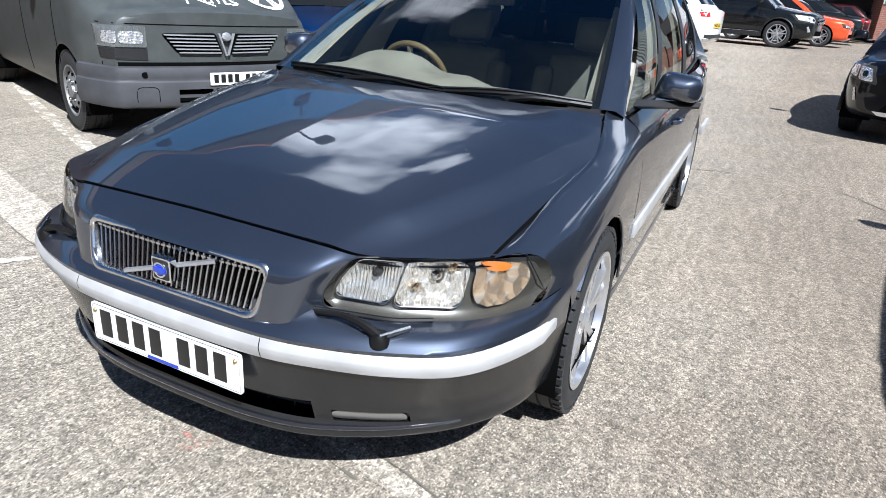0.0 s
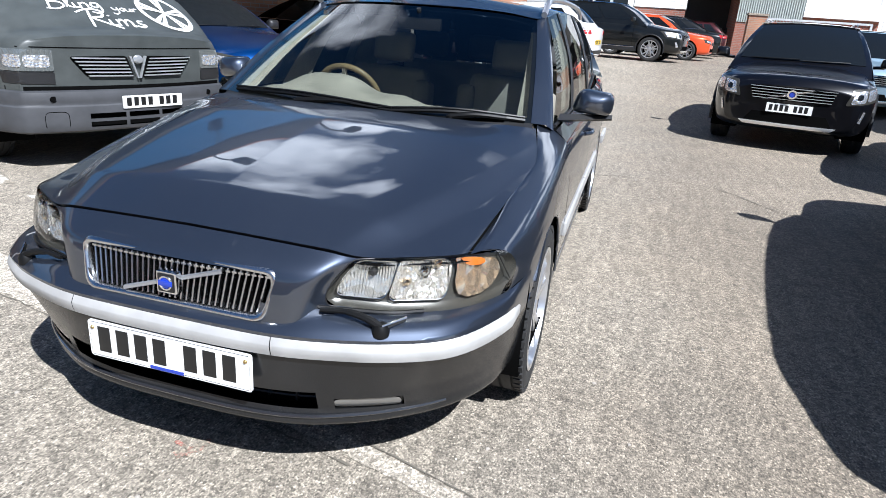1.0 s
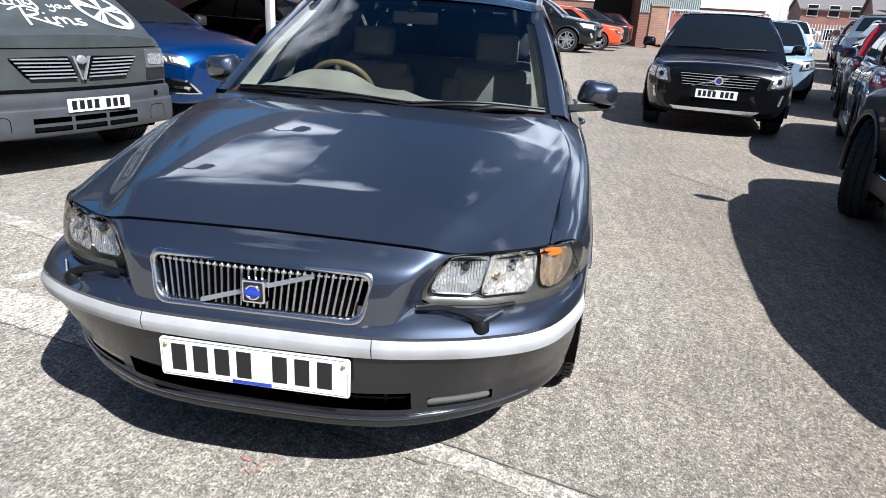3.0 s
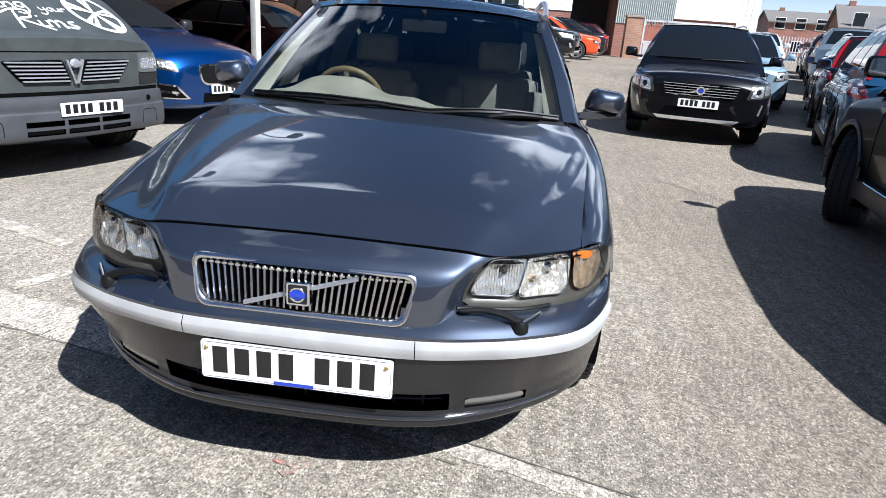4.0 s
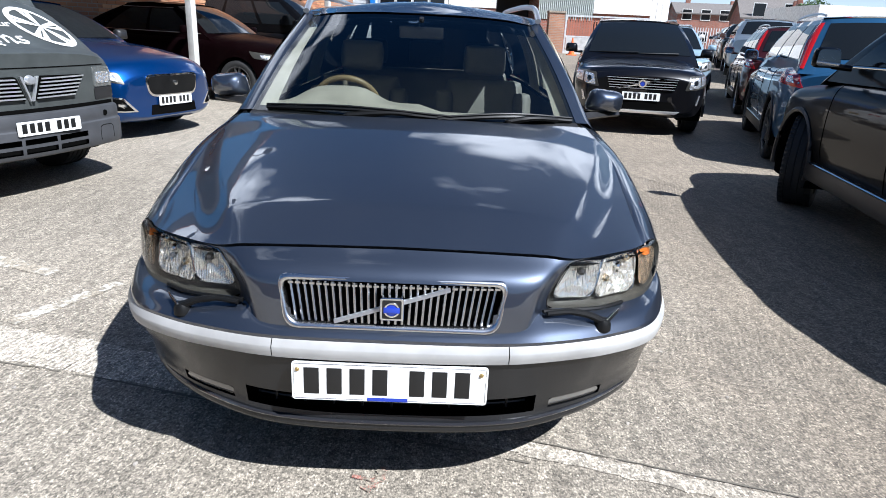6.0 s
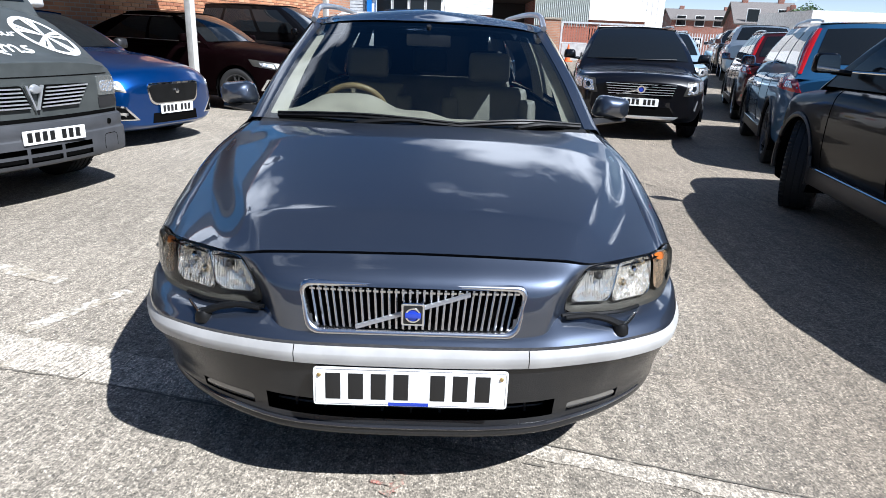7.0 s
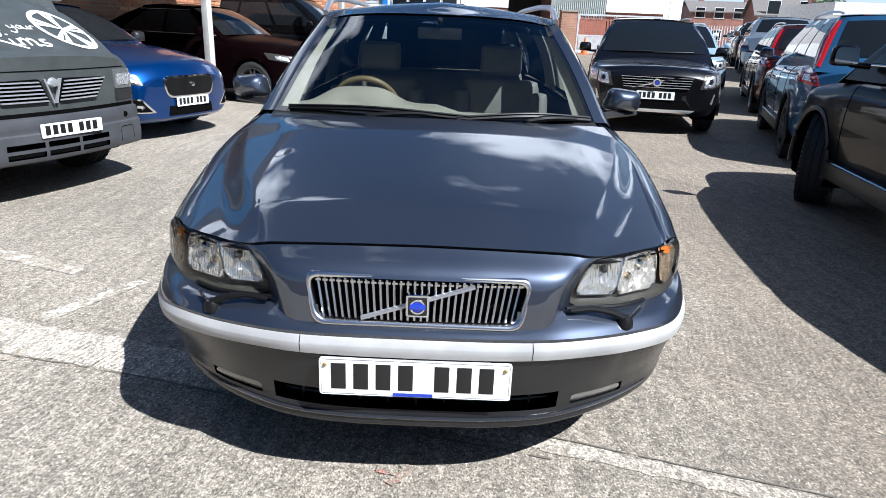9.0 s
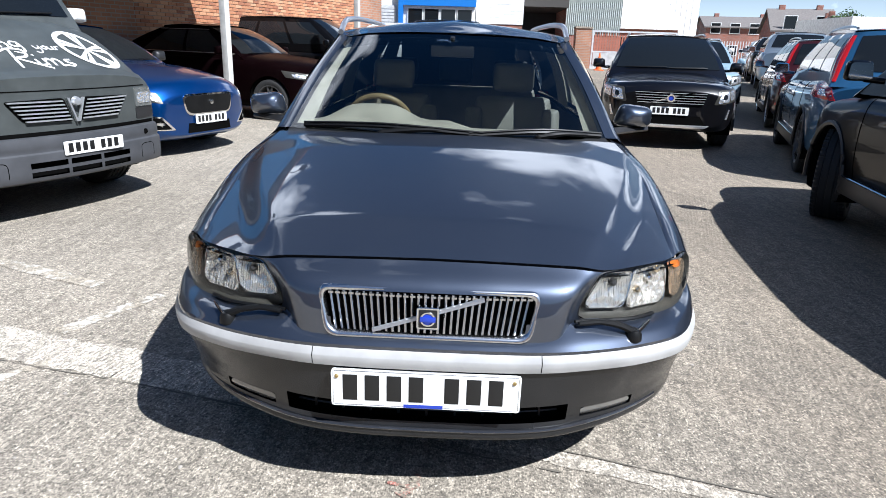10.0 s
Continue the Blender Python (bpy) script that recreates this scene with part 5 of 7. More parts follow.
def projected(tree, corners, d, off, n=10, m=5, start=3.0):
    """A sheet laid on the body: corners (two coordinates across the ray) thrown along d."""
    d = Vector(d).normalized()
    a = Vector((0, 0, 1)).cross(d).normalized() * -1
    rows = []
    for t in np.linspace(0, 1, m):
        row = []
        for s in np.linspace(0, 1, n):
            c = [(1 - s) * (1 - t) * Vector(corners[0]) + s * (1 - t) * Vector(corners[1]) + s * t * Vector(corners[2]) + (1 - s) * t * Vector(corners[3])][0]
            o = Vector((0, 0, c[1])) + a * c[0]
            hit = tree.ray_cast(o - d * start + (p_mid(tree) if abs(d.y) < 0.2 else Vector((0, 0.15 if d.y > 0 else 2 * p_mid(tree).y - 0.15, 0))), d)
            q = hit[0] if hit[0] is not None else None
            row.append(None if q is None else q - d * off)
        rows.append(row)
    for r in rows:  # fill misses from a neighbour
        good = [q for q in r if q is not None]
        for k, q in enumerate(r):
            if q is None:
                r[k] = min(good, key=lambda g: abs(r.index(g) - k)) if good else Vector((0, 0, 0.5))
    return np.array([[tuple(q) for q in r] for r in rows])


MID = [Vector((0, 0, 0))]


def p_mid(tree):
    return MID[0]


def solid_patch(tree, name, corners, d, off, material, parent, label="", depth=0.03, n=10, m=5, cut=None):
    g = projected(tree, corners, d, off, n, m)
    bm = bmesh.new()
    add_grid(bm, g)
    dd = Vector(d).normalized() * depth
    back = g + np.array(tuple(dd))
    edge = [*[(0, j) for j in range(n)], *[(i, n - 1) for i in range(1, m)], *[(m - 1, j) for j in range(n - 2, -1, -1)], *[(i, 0) for i in range(m - 2, 0, -1)]]
    f = [bm.verts.new(g[i][j]) for i, j in edge]
    b = [bm.verts.new(back[i][j]) for i, j in edge]
    for k in range(len(f)):
        bm.faces.new((f[k], f[(k + 1) % len(f)], b[(k + 1) % len(f)], b[k]))
    return part(name, bm, material, parent, label, 35, 0.0004)


def shape_patch(tree, name, corners, r, d, off, material, parent, label="", depth=0.03, rings=6):
    """A rounded panel laid on the body: its outline and shrunken copies of it thrown along d."""
    rough_, out = rounded(corners, r, 5), []
    for k, q in enumerate(rough_):  # long edges get points of their own
        e = rough_[(k + 1) % len(rough_)]
        n_ = max(1, int(math.hypot(e[0] - q[0], e[1] - q[1]) / 0.03))
        out += [(q[0] + (e[0] - q[0]) * t / n_, q[1] + (e[1] - q[1]) * t / n_) for t in range(n_)]
    cx_, cz_ = sum(a for a, b in out) / len(out), sum(b for a, b in out) / len(out)
    d = Vector(d).normalized()
    a_ = Vector((0, 0, 1)).cross(d).normalized() * -1
    base = Vector((0, 0.15 if d.y > 0 else 2 * p_mid(tree).y - 0.15, 0))

    def at(x, z):
        hit = tree.ray_cast(Vector((0, 0, z)) + a_ * x - d * 3.0 + base, d)
        return None if hit[0] is None else hit[0] - d * off

    bm = bmesh.new()
    prev, last = None, at(cx_, cz_)
    if last is None:
        last = Vector((cx_, 0, cz_))
    mid_ = last
    loops = []
    for f in np.linspace(0.0, 1.0, rings)[1:]:
        loop = []
        for k, (x, z) in enumerate(out):
            q = at(cx_ + (x - cx_) * f, cz_ + (z - cz_) * f)
            if q is None:
                q = loops[-1][k] if loops else mid_
            loop.append(q)
        loops.append(loop)
    vs = [[bm.verts.new(q) for q in l] for l in loops] + [[bm.verts.new(q + d * depth) for q in loops[-1]]]
    vc = bm.verts.new(mid_)
    n = len(out)
    for k in range(n):
        bm.faces.new((vc, vs[0][k], vs[0][(k + 1) % n]))
        for r0, r1 in zip(vs, vs[1:]):
            bm.faces.new((r0[k], r1[k], r1[(k + 1) % n], r0[(k + 1) % n]))
    return part(name, bm, material, parent, label, 40)


def build_car(name, label, m, p, group="parked cars", category="car"):
    """A car from measures p, with its panels, glass, wheels, mirrors and lamps; m: pose of its front middle on the ground."""
    zs = p.get("zs", 1.0)
    c = empty(name, label, category, m @ Matrix.Diagonal((1, 1, zs, 1)), group)
    body = p["paint"]
    L, W = p["L"], p["W"]
    r0_ = p.get("r", 0.34)
    r = r0_ / zs
    wf, wr = p["wheels"]
    g = car_surface(p)
    bm = bmesh.new()
    for sx in (1, -1):
        add_grid(bm, g, lambda q, i, j: not (abs(q[0]) > W / 2 - 0.30 and (math.hypot(q[1] - wf, q[2] - r) < r + 0.05 or math.hypot(q[1] - wr, q[2] - r) < r + 0.05)), sx)
    for row, y0, bow in ((g[0], 0.0, 0.16), (g[-1], L, -0.10)):  # bowed nose and tail
        add_grid(bm, np.array([[(q[0] * f, y0 + bow * (q[0] * f / (W / 2)) ** 2, q[2]) for f in np.linspace(-1, 1, 17)] for q in row]))
    bmesh.ops.remove_doubles(bm, verts=bm.verts, dist=0.0006)
    for cy in (wf, wr):
        for v in bm.verts:
            if v.is_boundary and abs(v.co.x) > W / 2 - 0.34:
                d = math.hypot(v.co.y - cy, v.co.z - r)
                if abs(d - r - 0.05) < 0.06:
                    v.co.y, v.co.z = cy + (v.co.y - cy) * (r + 0.05) / d, r + (v.co.z - r) * (r + 0.05) / d
    tree = BVHTree.FromBMesh(bm)
    MID[0] = Vector((0, L / 2, 0))
    part("body", bm, body, c, smooth=45)
    # wheel wells, sill and floor; the wells' shade is in their near-black colour
    for cy in (wf, wr):
        for sx in (1, -1):
            bm = bmesh.new()
            lathe(bm, [(sx * (W / 2 - 0.34), 0.0001), (sx * (W / 2 - 0.34), r + 0.045), (sx * (W / 2 - 0.02), r + 0.045)], 32, "x", (0, cy, r))
            for v in bm.verts:
                v.co.z = max(v.co.z, 0.2)
            part("wheel_well", bm, M_GAP, c)
            wheel_part(c, pose(sx * (W / 2 - 0.125), cy, r) @ Matrix.Diagonal((1, 1, 1 / zs, 1)) @ pose(0, 0, 0, 0, 0, p.get("steer", 0) if cy == wf else 0), r=r0_, width=p.get("tyre", 0.225), rim_r=p.get("rim", r0_ * 0.70), spokes=p.get("spokes", 5), twin=p.get("twin", True), rim_mat=p.get("rim_mat"), outward=sx, tread=p.get("tread", False), steel=p.get("steel", False))
            if p.get("cladding"):
                bm = bmesh.new()
                tube(bm, [(sx * (W / 2 - 0.004), cy - (r + 0.06) * math.cos(a), r + (r + 0.06) * math.sin(a)) for a in np.linspace(-0.2, math.pi + 0.2, 21)], 0.022, 6, 1)
                part("arch_trim", bm, M_BLACK, c)
    if p.get("cladding"):
        for sx in (1, -1):
            bm = bmesh.new()
            box(bm, (W / 2 - 0.06 if sx > 0 else -W / 2 - 0.012, wf + r + 0.05, p.get("low", 0.24) - 0.01), (W / 2 + 0.012 if sx > 0 else -W / 2 + 0.06, wr - r - 0.05, p.get("low", 0.24) + 0.13), 0.02)
            part("sill_trim", bm, M_BLACK, c, "black sill trim")
            bm = bmesh.new()
            tube(bm, [(sx * (W / 2 + 0.012), wf + r + 0.12, p.get("low", 0.24) + 0.125), (sx * (W / 2 + 0.012), wr - r - 0.12, p.get("low", 0.24) + 0.125)], 0.008, 6)
            part("sill_bright_strip", bm, M_CHROME, c)
    # cabin shell
    screen, tail, side, roof = glasshouse(p)
    bm = bmesh.new()
    add_grid(bm, sheet(screen, -1, 1, -0.22, 1, 13, 8))
    add_grid(bm, sheet(tail, -1, 1, -0.22, 1, 13, 8))
    add_grid(bm, sheet(roof, -1, 1, 0, 1, 13, 12))
    for sx in (1, -1):
        add_grid(bm, sheet(side, 0, 1, -0.22, 1, 16, 8), sx=sx)
    zr = p["H"]
    for sx in (1, -1):
        e = np.array([sheet(side, 0, 1, 1, 1, 13, 2)[0], [roof(1, v) for v in np.linspace(0, 1, 13)]])
        add_grid(bm, e, sx=sx)
        e = np.array([[side(0, v) for v in np.linspace(-0.22, 1, 8)], [screen(1, v) for v in np.linspace(-0.22, 1, 8)]])
        add_grid(bm, e, sx=sx)
        e = np.array([[side(1, v) for v in np.linspace(-0.22, 1, 8)], [tail(1, v) for v in np.linspace(-0.22, 1, 8)]])
        add_grid(bm, e, sx=sx)
    part("cabin", bm, body, c, smooth=60, merge=0.002)
    tint = p.get("tint", M_TINT)
    bm = bmesh.new()
    add_grid(bm, sheet(screen, -0.92, 0.92, 0.04, 0.95, 11, 7, (0, -0.006, 0.004)))
    part("windscreen", bm, tint, c, "dark glossy windscreen", 60)
    if not p.get("blind_tail"):
        bm = bmesh.new()
        add_grid(bm, sheet(tail, -0.86, 0.86, 0.08, 0.86, 11, 7, (0, 0.006, 0.004)))
        part("rear_window", bm, tint, c, "dark rear window", 60)
    for sx in (1, -1):
        for u0, u1 in p.get("windows", ((0.05, 0.36), (0.39, 0.68), (0.71, 0.93))):
            bm = bmesh.new()
            q = sheet(side, u0, u1, 0.07, 0.88, 8, 6)
            q[..., 0] += 0.005
            add_grid(bm, q, sx=sx)
            part("side_window", bm, tint, c, "", 60)
        if p.get("chrome_windows"):
            bm = bmesh.new()
            ln = [side(u, 0.92) for u in np.linspace(0.02, 0.97, 9)]
            ln2 = [side(u, 0.04) for u in np.linspace(0.02, 0.97, 9)]
            for s_ in (ln, ln2):
                tube(bm, [(sx * (q[0] + 0.006), q[1], q[2]) for q in s_], 0.008, 6, 2)
            part("window_trim", bm, M_CHROME, c)
        # door seams
        for yy in p.get("seams", ()):
            bm = bmesh.new()
            sec = [q for q in g[np.argmin(abs(g[:, 15, 1] - yy))] if q[2] > p.get("low", 0.24) + 0.10 and abs(q[0]) > W / 2 * 0.85]
            tube(bm, [(sx * (q[0] + 0.0005), yy, q[2]) for q in sec], 0.0035, 4, 1)
            part("door_seam", bm, M_GAP, c)
        # mirror
        ym, zm = p["glass"][0] + 0.42, p["belt"] + 0.07
        bm = bmesh.new()
        rings = []
        for a, s in ((0, 0.75), (0.3, 1), (0.7, 0.95), (1, 0.45)):
            ring = rounded([(-0.10 * s, -0.065 * s), (0.10 * s, -0.065 * s), (0.09 * s, 0.075 * s), (-0.08 * s, 0.075 * s)], 0.035 * s, 3)
            rings.append([bm.verts.new((sx * (W / 2 + 0.10 + x), ym - 0.11 * a, zm + z)) for x, z in ring])
        for r0, r1 in zip(rings, rings[1:]):
            for k in range(len(r0)):
                bm.faces.new((r0[k], r0[(k + 1) % len(r0)], r1[(k + 1) % len(r0)], r1[k]))
        bm.faces.new(rings[-1])
        tube(bm, [(sx * (W / 2 * 0.93), ym, zm - 0.06), (sx * (W / 2 + 0.06), ym - 0.04, zm - 0.05)], 0.022, 8)
        mir = part("door_mirror", bm, p.get("mirror_mat", body), c, "", 60)
        bm = bmesh.new()
        ring = rounded([(-0.085, -0.052), (0.085, -0.052), (0.078, 0.062), (-0.068, 0.062)], 0.03, 3)
        bm.faces.new([bm.verts.new((sx * (W / 2 + 0.10 + x), ym + 0.003, zm + z)) for x, z in ring])
        part("mirror_glass", bm, M_CHROME, mir, smooth=0)
        if p.get("rails"):
            bm = bmesh.new()
            ya, yb, yc, yd = p["glass"]
            xw = W / 2 * p.get("roofw", 0.70) * 0.93
            tube(bm, [(sx * xw, yb + 0.12, zr - 0.03), (sx * xw, yb + 0.25, zr - 0.012), (sx * xw, (yb + yc) / 2, zr + 0.008), (sx * xw * 0.97, yc - 0.35, zr - 0.012), (sx * xw * 0.97, yc - 0.2, zr - 0.03)], 0.014, 8)
            part("roof_rail", bm, M_ALLOY, c, "silver roof rail")
    return c, tree, g


def plate_on(c, tree, x, z, d=(0, 1, 0), w=0.26, off=0.012, yellow=False, at_y=None):
    hit = tree.ray_cast(Vector((x, MID[0].y, z)) - Vector(d) * 4, Vector(d))
    y = at_y if at_y is not None else (hit[0].y if hit[0] is not None else 0)
    pl = empty("number_plate", "", "")
    pl.parent = c
    pl.matrix_basis = pose(x, y - d[1] * off, 0, 0, 0, 0 if d[1] > 0 else 180)
    plate_mesh(pl, z - 0.056, z + 0.056, -0.004, w, m_back=M_YELLOW if yellow else None)


M_YELLOW = plastic("yellow_plate", (0.75, 0.52, 0.05), 0.35, 300, 0.03)


def wiper_pair(c, p):
    """Two blades parked at the foot of the screen."""
    screen, _, _, _ = glasshouse(p)
    for u0, u1 in ((-0.75, -0.02), (0.02, 0.70)):
        bm = bmesh.new()
        tube(bm, [screen(u, 0.035 + 0.03 * abs(u - u0)) + np.array((0, -0.02, 0.012)) for u in np.linspace(u0, u1, 5)], 0.009, 6, 2)
        part("wiper", bm, M_WIPER, c)


def suv_front(c, tree, p, halves=(1, -1)):
    """Slatted grille with a slanting bar and badge, large lamps, lower intake and bright skid strip."""
    F = (0, 1, 0)
    solid_patch(tree, "grille", [(-0.44, 0.66), (0.44, 0.66), (0.48, 0.83), (-0.48, 0.83)], F, 0.006, M_GAP, c, "black slatted grille", 0.02, 12, 5)
    for k in range(5):
        z = 0.675 + k * 0.035
        w = 0.445 + 0.04 * k / 4
        solid_patch(tree, "grille_slat", [(-w, z - 0.0035), (w, z - 0.0035), (w, z + 0.0035), (-w, z + 0.0035)], F, 0.024, M_BRIGHT, c, "", 0.012, 14, 2)
    solid_patch(tree, "slanting_bar", [(-0.33, 0.665), (-0.31, 0.655), (0.33, 0.83), (0.31, 0.84)], F, 0.030, M_CHROME, c, "", 0.012, 3, 12)
    bm = bmesh.new()
    hit = tree.ray_cast(Vector((0, -3, 0.745)), Vector((0, 1, 0)))[0]
    y = hit.y - 0.04
    lathe(bm, [(y - 0.010, 0.0001), (y - 0.010, 0.030), (y + 0.03, 0.030)], 24, "y", (0, 0, 0.745))
    part("badge", bm, M_BLUE, c, "round blue badge")
    bm = bmesh.new()
    lathe(bm, [(y - 0.004, 0.030), (y - 0.016, 0.036), (y - 0.016, 0.056), (y + 0.02, 0.060)], 24, "y", (0, 0, 0.745))
    part("badge_ring", bm, M_CHROME, c)
    for sx in halves:
        q = lambda pts: [(sx * x, z) for x, z in pts]
        d = (-sx * 0.45, 1, 0.0)
        h = shape_patch(tree, "headlight", q([(0.50, 0.665), (0.98, 0.725), (1.05, 0.905), (0.57, 0.87)]), 0.035, d, 0.006, M_HOUSING, c, "clear wraparound headlight", 0.03)
        shape_patch(tree, "reflector", q([(0.545, 0.69), (0.74, 0.718), (0.76, 0.865), (0.595, 0.84)]), 0.03, d, 0.012, M_LAMP, h, "", 0.012)
        shape_patch(tree, "reflector", q([(0.765, 0.728), (0.95, 0.755), (1.0, 0.885), (0.785, 0.865)]), 0.03, d, 0.012, M_LAMP, h, "", 0.012)
        shape_patch(tree, "projector", q([(0.615, 0.745), (0.685, 0.753), (0.69, 0.82), (0.62, 0.812)]), 0.032, d, 0.020, M_TINT, h, "dark round projector lens", 0.01)
        solid_patch(tree, "daytime_lamp", q([(0.73, 0.47), (0.775, 0.46), (0.815, 0.60), (0.785, 0.61)]), (-sx * 0.25, 1, 0), 0.012, M_LAMP, c, "upright clear daytime lamp", 0.02, 3, 6)
    solid_patch(tree, "lower_intake", [(-0.50, 0.38), (0.50, 0.38), (0.42, 0.50), (-0.42, 0.50)], F, 0.006, M_GAP, c, "black lower intake", 0.02, 12, 4)
    solid_patch(tree, "skid_strip", [(-0.50, 0.325), (0.50, 0.325), (0.56, 0.37), (-0.56, 0.37)], F, 0.018, M_BRIGHT, c, "satin silver skid strip", 0.02, 14, 3)


SUV = dict(L=4.63, W=1.89, H=1.68, low=0.27, r=0.36, wheels=(0.90, 3.67), belt=1.10, tailbelt=1.16, nose=0.20,
           deck=[(0, .95), (.10, .965), (.5, 1.0), (1.15, 1.10), (1.5, 1.08), (4.3, 1.12), (4.63, 1.10)],
           shoulder=[(0, .87), (.3, .91), (.9, .96), (1.4, 1.02), (3.0, 1.04), (4.0, 1.08), (4.63, 1.02)],
           glass=(1.10, 1.98, 4.05, 4.52), rails=True, cladding=True, seams=(1.45, 2.50, 3.30), roofw=0.68)

# black sport-utility facing the camera across the yard
M_XCBLACK = paint("paint_deep_black", (0.003, 0.003, 0.004), 0.0, 0.3, 0.004)
p = dict(SUV, paint=M_XCBLACK, zs=0.975)
m_xc = pose(2.965, 7.76, 0, 0, 0, -12)
c, tree, g_ = build_car("suv", "glossy black sport-utility car standing on the sunlit concrete, nose forward", m_xc, p)
suv_front(c, tree, p)
plate_on(c, tree, 0, 0.565)
wiper_pair(c, p)


def suv_tail(c, tree, sides=(1, -1)):
    B = (0, -1, 0)
    for sx in sides:
        a = lambda pts: [(-sx * x, z) for x, z in pts]
        h = solid_patch(tree, "tail_lamp", a([(0.66, 0.90), (1.06, 0.93), (1.00, 1.09), (0.80, 1.13)]), (-sx * 0.45, -1, 0), 0.012, M_REDLENS, c, "tall red tail lamp", 0.03, 8, 8)
        solid_patch(tree, "clear_lamp", a([(0.76, 0.94), (0.90, 0.95), (0.90, 1.01), (0.82, 1.01)]), (-sx * 0.45, -1, 0), 0.018, M_LAMP, h, "", 0.012, 6, 4)
        solid_patch(tree, "bumper_reflector", a([(0.55, 0.47), (0.84, 0.49), (0.84, 0.535), (0.55, 0.525)]), (-sx * 0.3, -1, 0), 0.010, M_REDLENS, c, "red bumper reflector", 0.02, 6, 3)
    solid_patch(tree, "rear_skirt", [(-0.80, 0.34), (0.80, 0.34), (0.80, 0.44), (-0.80, 0.44)], B, 0.008, M_BLACK, c, "black lower skirt", 0.02, 12, 3)
    solid_patch(tree, "plate_recess", [(-0.34, 0.72), (0.34, 0.72), (0.34, 0.90), (-0.34, 0.90)], B, 0.004, M_BLACK, c, "", 0.01, 6, 3)


# tall lamps that climb the rear pillar
def pillar_lamp(c, p):
    _, tail, side, _ = glasshouse(p)
    for sx in (1, -1):
        bm = bmesh.new()
        q = np.array([[tail(0.95, v) + np.array((0, 0.012, 0)), tail(0.985, v) + np.array((0.004, 0.014, 0)), side(0.99, v) + np.array((0.012, 0.006, 0)), side(0.955 + 0.03 * min(1, max(0, v * 2.5)), v) + np.array((0.008, 0, 0))] for v in np.linspace(-0.12, 0.90, 12)])
        add_grid(bm, q, sx=sx)
        part("pillar_lamp", bm, M_REDLENS, c, "red lamp running up the pillar", 60)


M_XCBLUE = paint("paint_mid_blue", (0.025, 0.095, 0.20), 0.5, 0.36)
# dark rims: the shade on these wheels is put into the colour
p = dict(SUV, paint=M_XCBLUE, rim_mat=M_BARREL)
c, tree, g_ = build_car("suv", "blue sport-utility car seen from behind with tall red lamps", pose(6.22, 9.45, 0, 0, 0, 160), p)
suv_tail(c, tree)
pillar_lamp(c, p)
plate_on(c, tree, 0, 0.80, (0, -1, 0), yellow=True)

M_MAROON = paint("paint_dark_red", (0.045, 0.008, 0.010), 0.4, 0.34)
p = dict(SUV, paint=M_MAROON)
c, tree, g_ = build_car("suv", "dark maroon sport-utility car in the parked row", pose(8.10, 14.55, zg(11), 0, 0, 160), p)
suv_tail(c, tree)
pillar_lamp(c, p)

# big black four-by-four close beside the camera's path
BIG = dict(SUV, L=4.75, W=1.93, H=1.65, r=0.375, low=0.30, wheels=(0.88, 3.75), belt=1.12, tailbelt=1.16, paint=M_BODYBLACK, tyre=0.265, tread=True, steer=-26, rails=False, chrome_windows=True)
c, tree, g_ = build_car("four_by_four", "large glossy black four-by-four parked close by, its side in shade", pose(4.27, 4.70, 0, 0, 0, 170), dict(BIG, zs=1.04))
suv_tail(c, tree)

# dark grey panel van
M_LAMPGLASS = mat("ribbed_lamp_glass", (0.20, 0.215, 0.21), 0.12, 0.5, coat=1.0)
bump(M_LAMPGLASS, noise_tex(M_LAMPGLASS, 14.0, 3, stretch=(4.0, 1.0, 1.0)).outputs["Fac"], 0.5, 0.02)
M_VANGREY = plastic("matt_grey_wrap", (0.054, 0.060, 0.058), 0.42, 500, 0.04)
M_VANPLASTIC = plastic("grey_bumper_plastic", (0.046, 0.048, 0.053), 0.6, 350, 0.25)
VAN = dict(zs=0.885, L=4.95, W=1.98, H=2.55, low=0.30, r=0.33, wheels=(0.86, 3.95), belt=1.60, tailbelt=1.60, nose=0.15, rim=0.205, steel=True, tread=True, rim_mat=mat("steel_wheel_grey", (0.20, 0.20, 0.20), 0.5, 0.2),
           deck=[(0, 1.26), (.05, 1.22), (.16, 1.20), (.78, 1.60), (.95, 1.64), (4.95, 1.62)],
           shoulder=[(0, 1.19), (.05, 1.16), (.16, 1.13), (.75, 1.46), (1.1, 1.52), (4.95, 1.52)],
           glass=(0.82, 1.50, 4.80, 4.93), roofw=0.84, paint=M_VANGREY, mirror_mat=M_WHITE, blind_tail=True, windows=((0.02, 0.20),), seams=(1.05, 2.05), tint=M_TINT)
m_van = pose(-2.82, 3.205, 0, 0, 0, 70)
c, tree, g_ = build_car("panel_van", "matt dark grey panel van with white lettering on its bonnet", m_van, VAN, category="van")
F = (0, 1, 0)
# bumper swept round the nose from arch to arch, with two cooling slots cut through it
half = []
for row in g_:
    o_ = row[6:]
    k = int(np.argmin(abs(o_[:, 2] - 0.52)))
    if row[0][1] < 0.47:
        half.append((o_[k][0], o_[k][1]))
x_end = half[0][0]
front = [(x, half[0][1] * (x / x_end) ** 2) for x in (0.0, 0.128, 0.152, 0.28, 0.42, 0.55, 0.68)]
half = front + [q for q in half if q[0] > 0.70]
path = np.array([(-x, y) for x, y in half[:0:-1]] + half)
tg = np.gradient(path, axis=0)
nr = np.stack([tg[:, 1], -tg[:, 0]], axis=1)
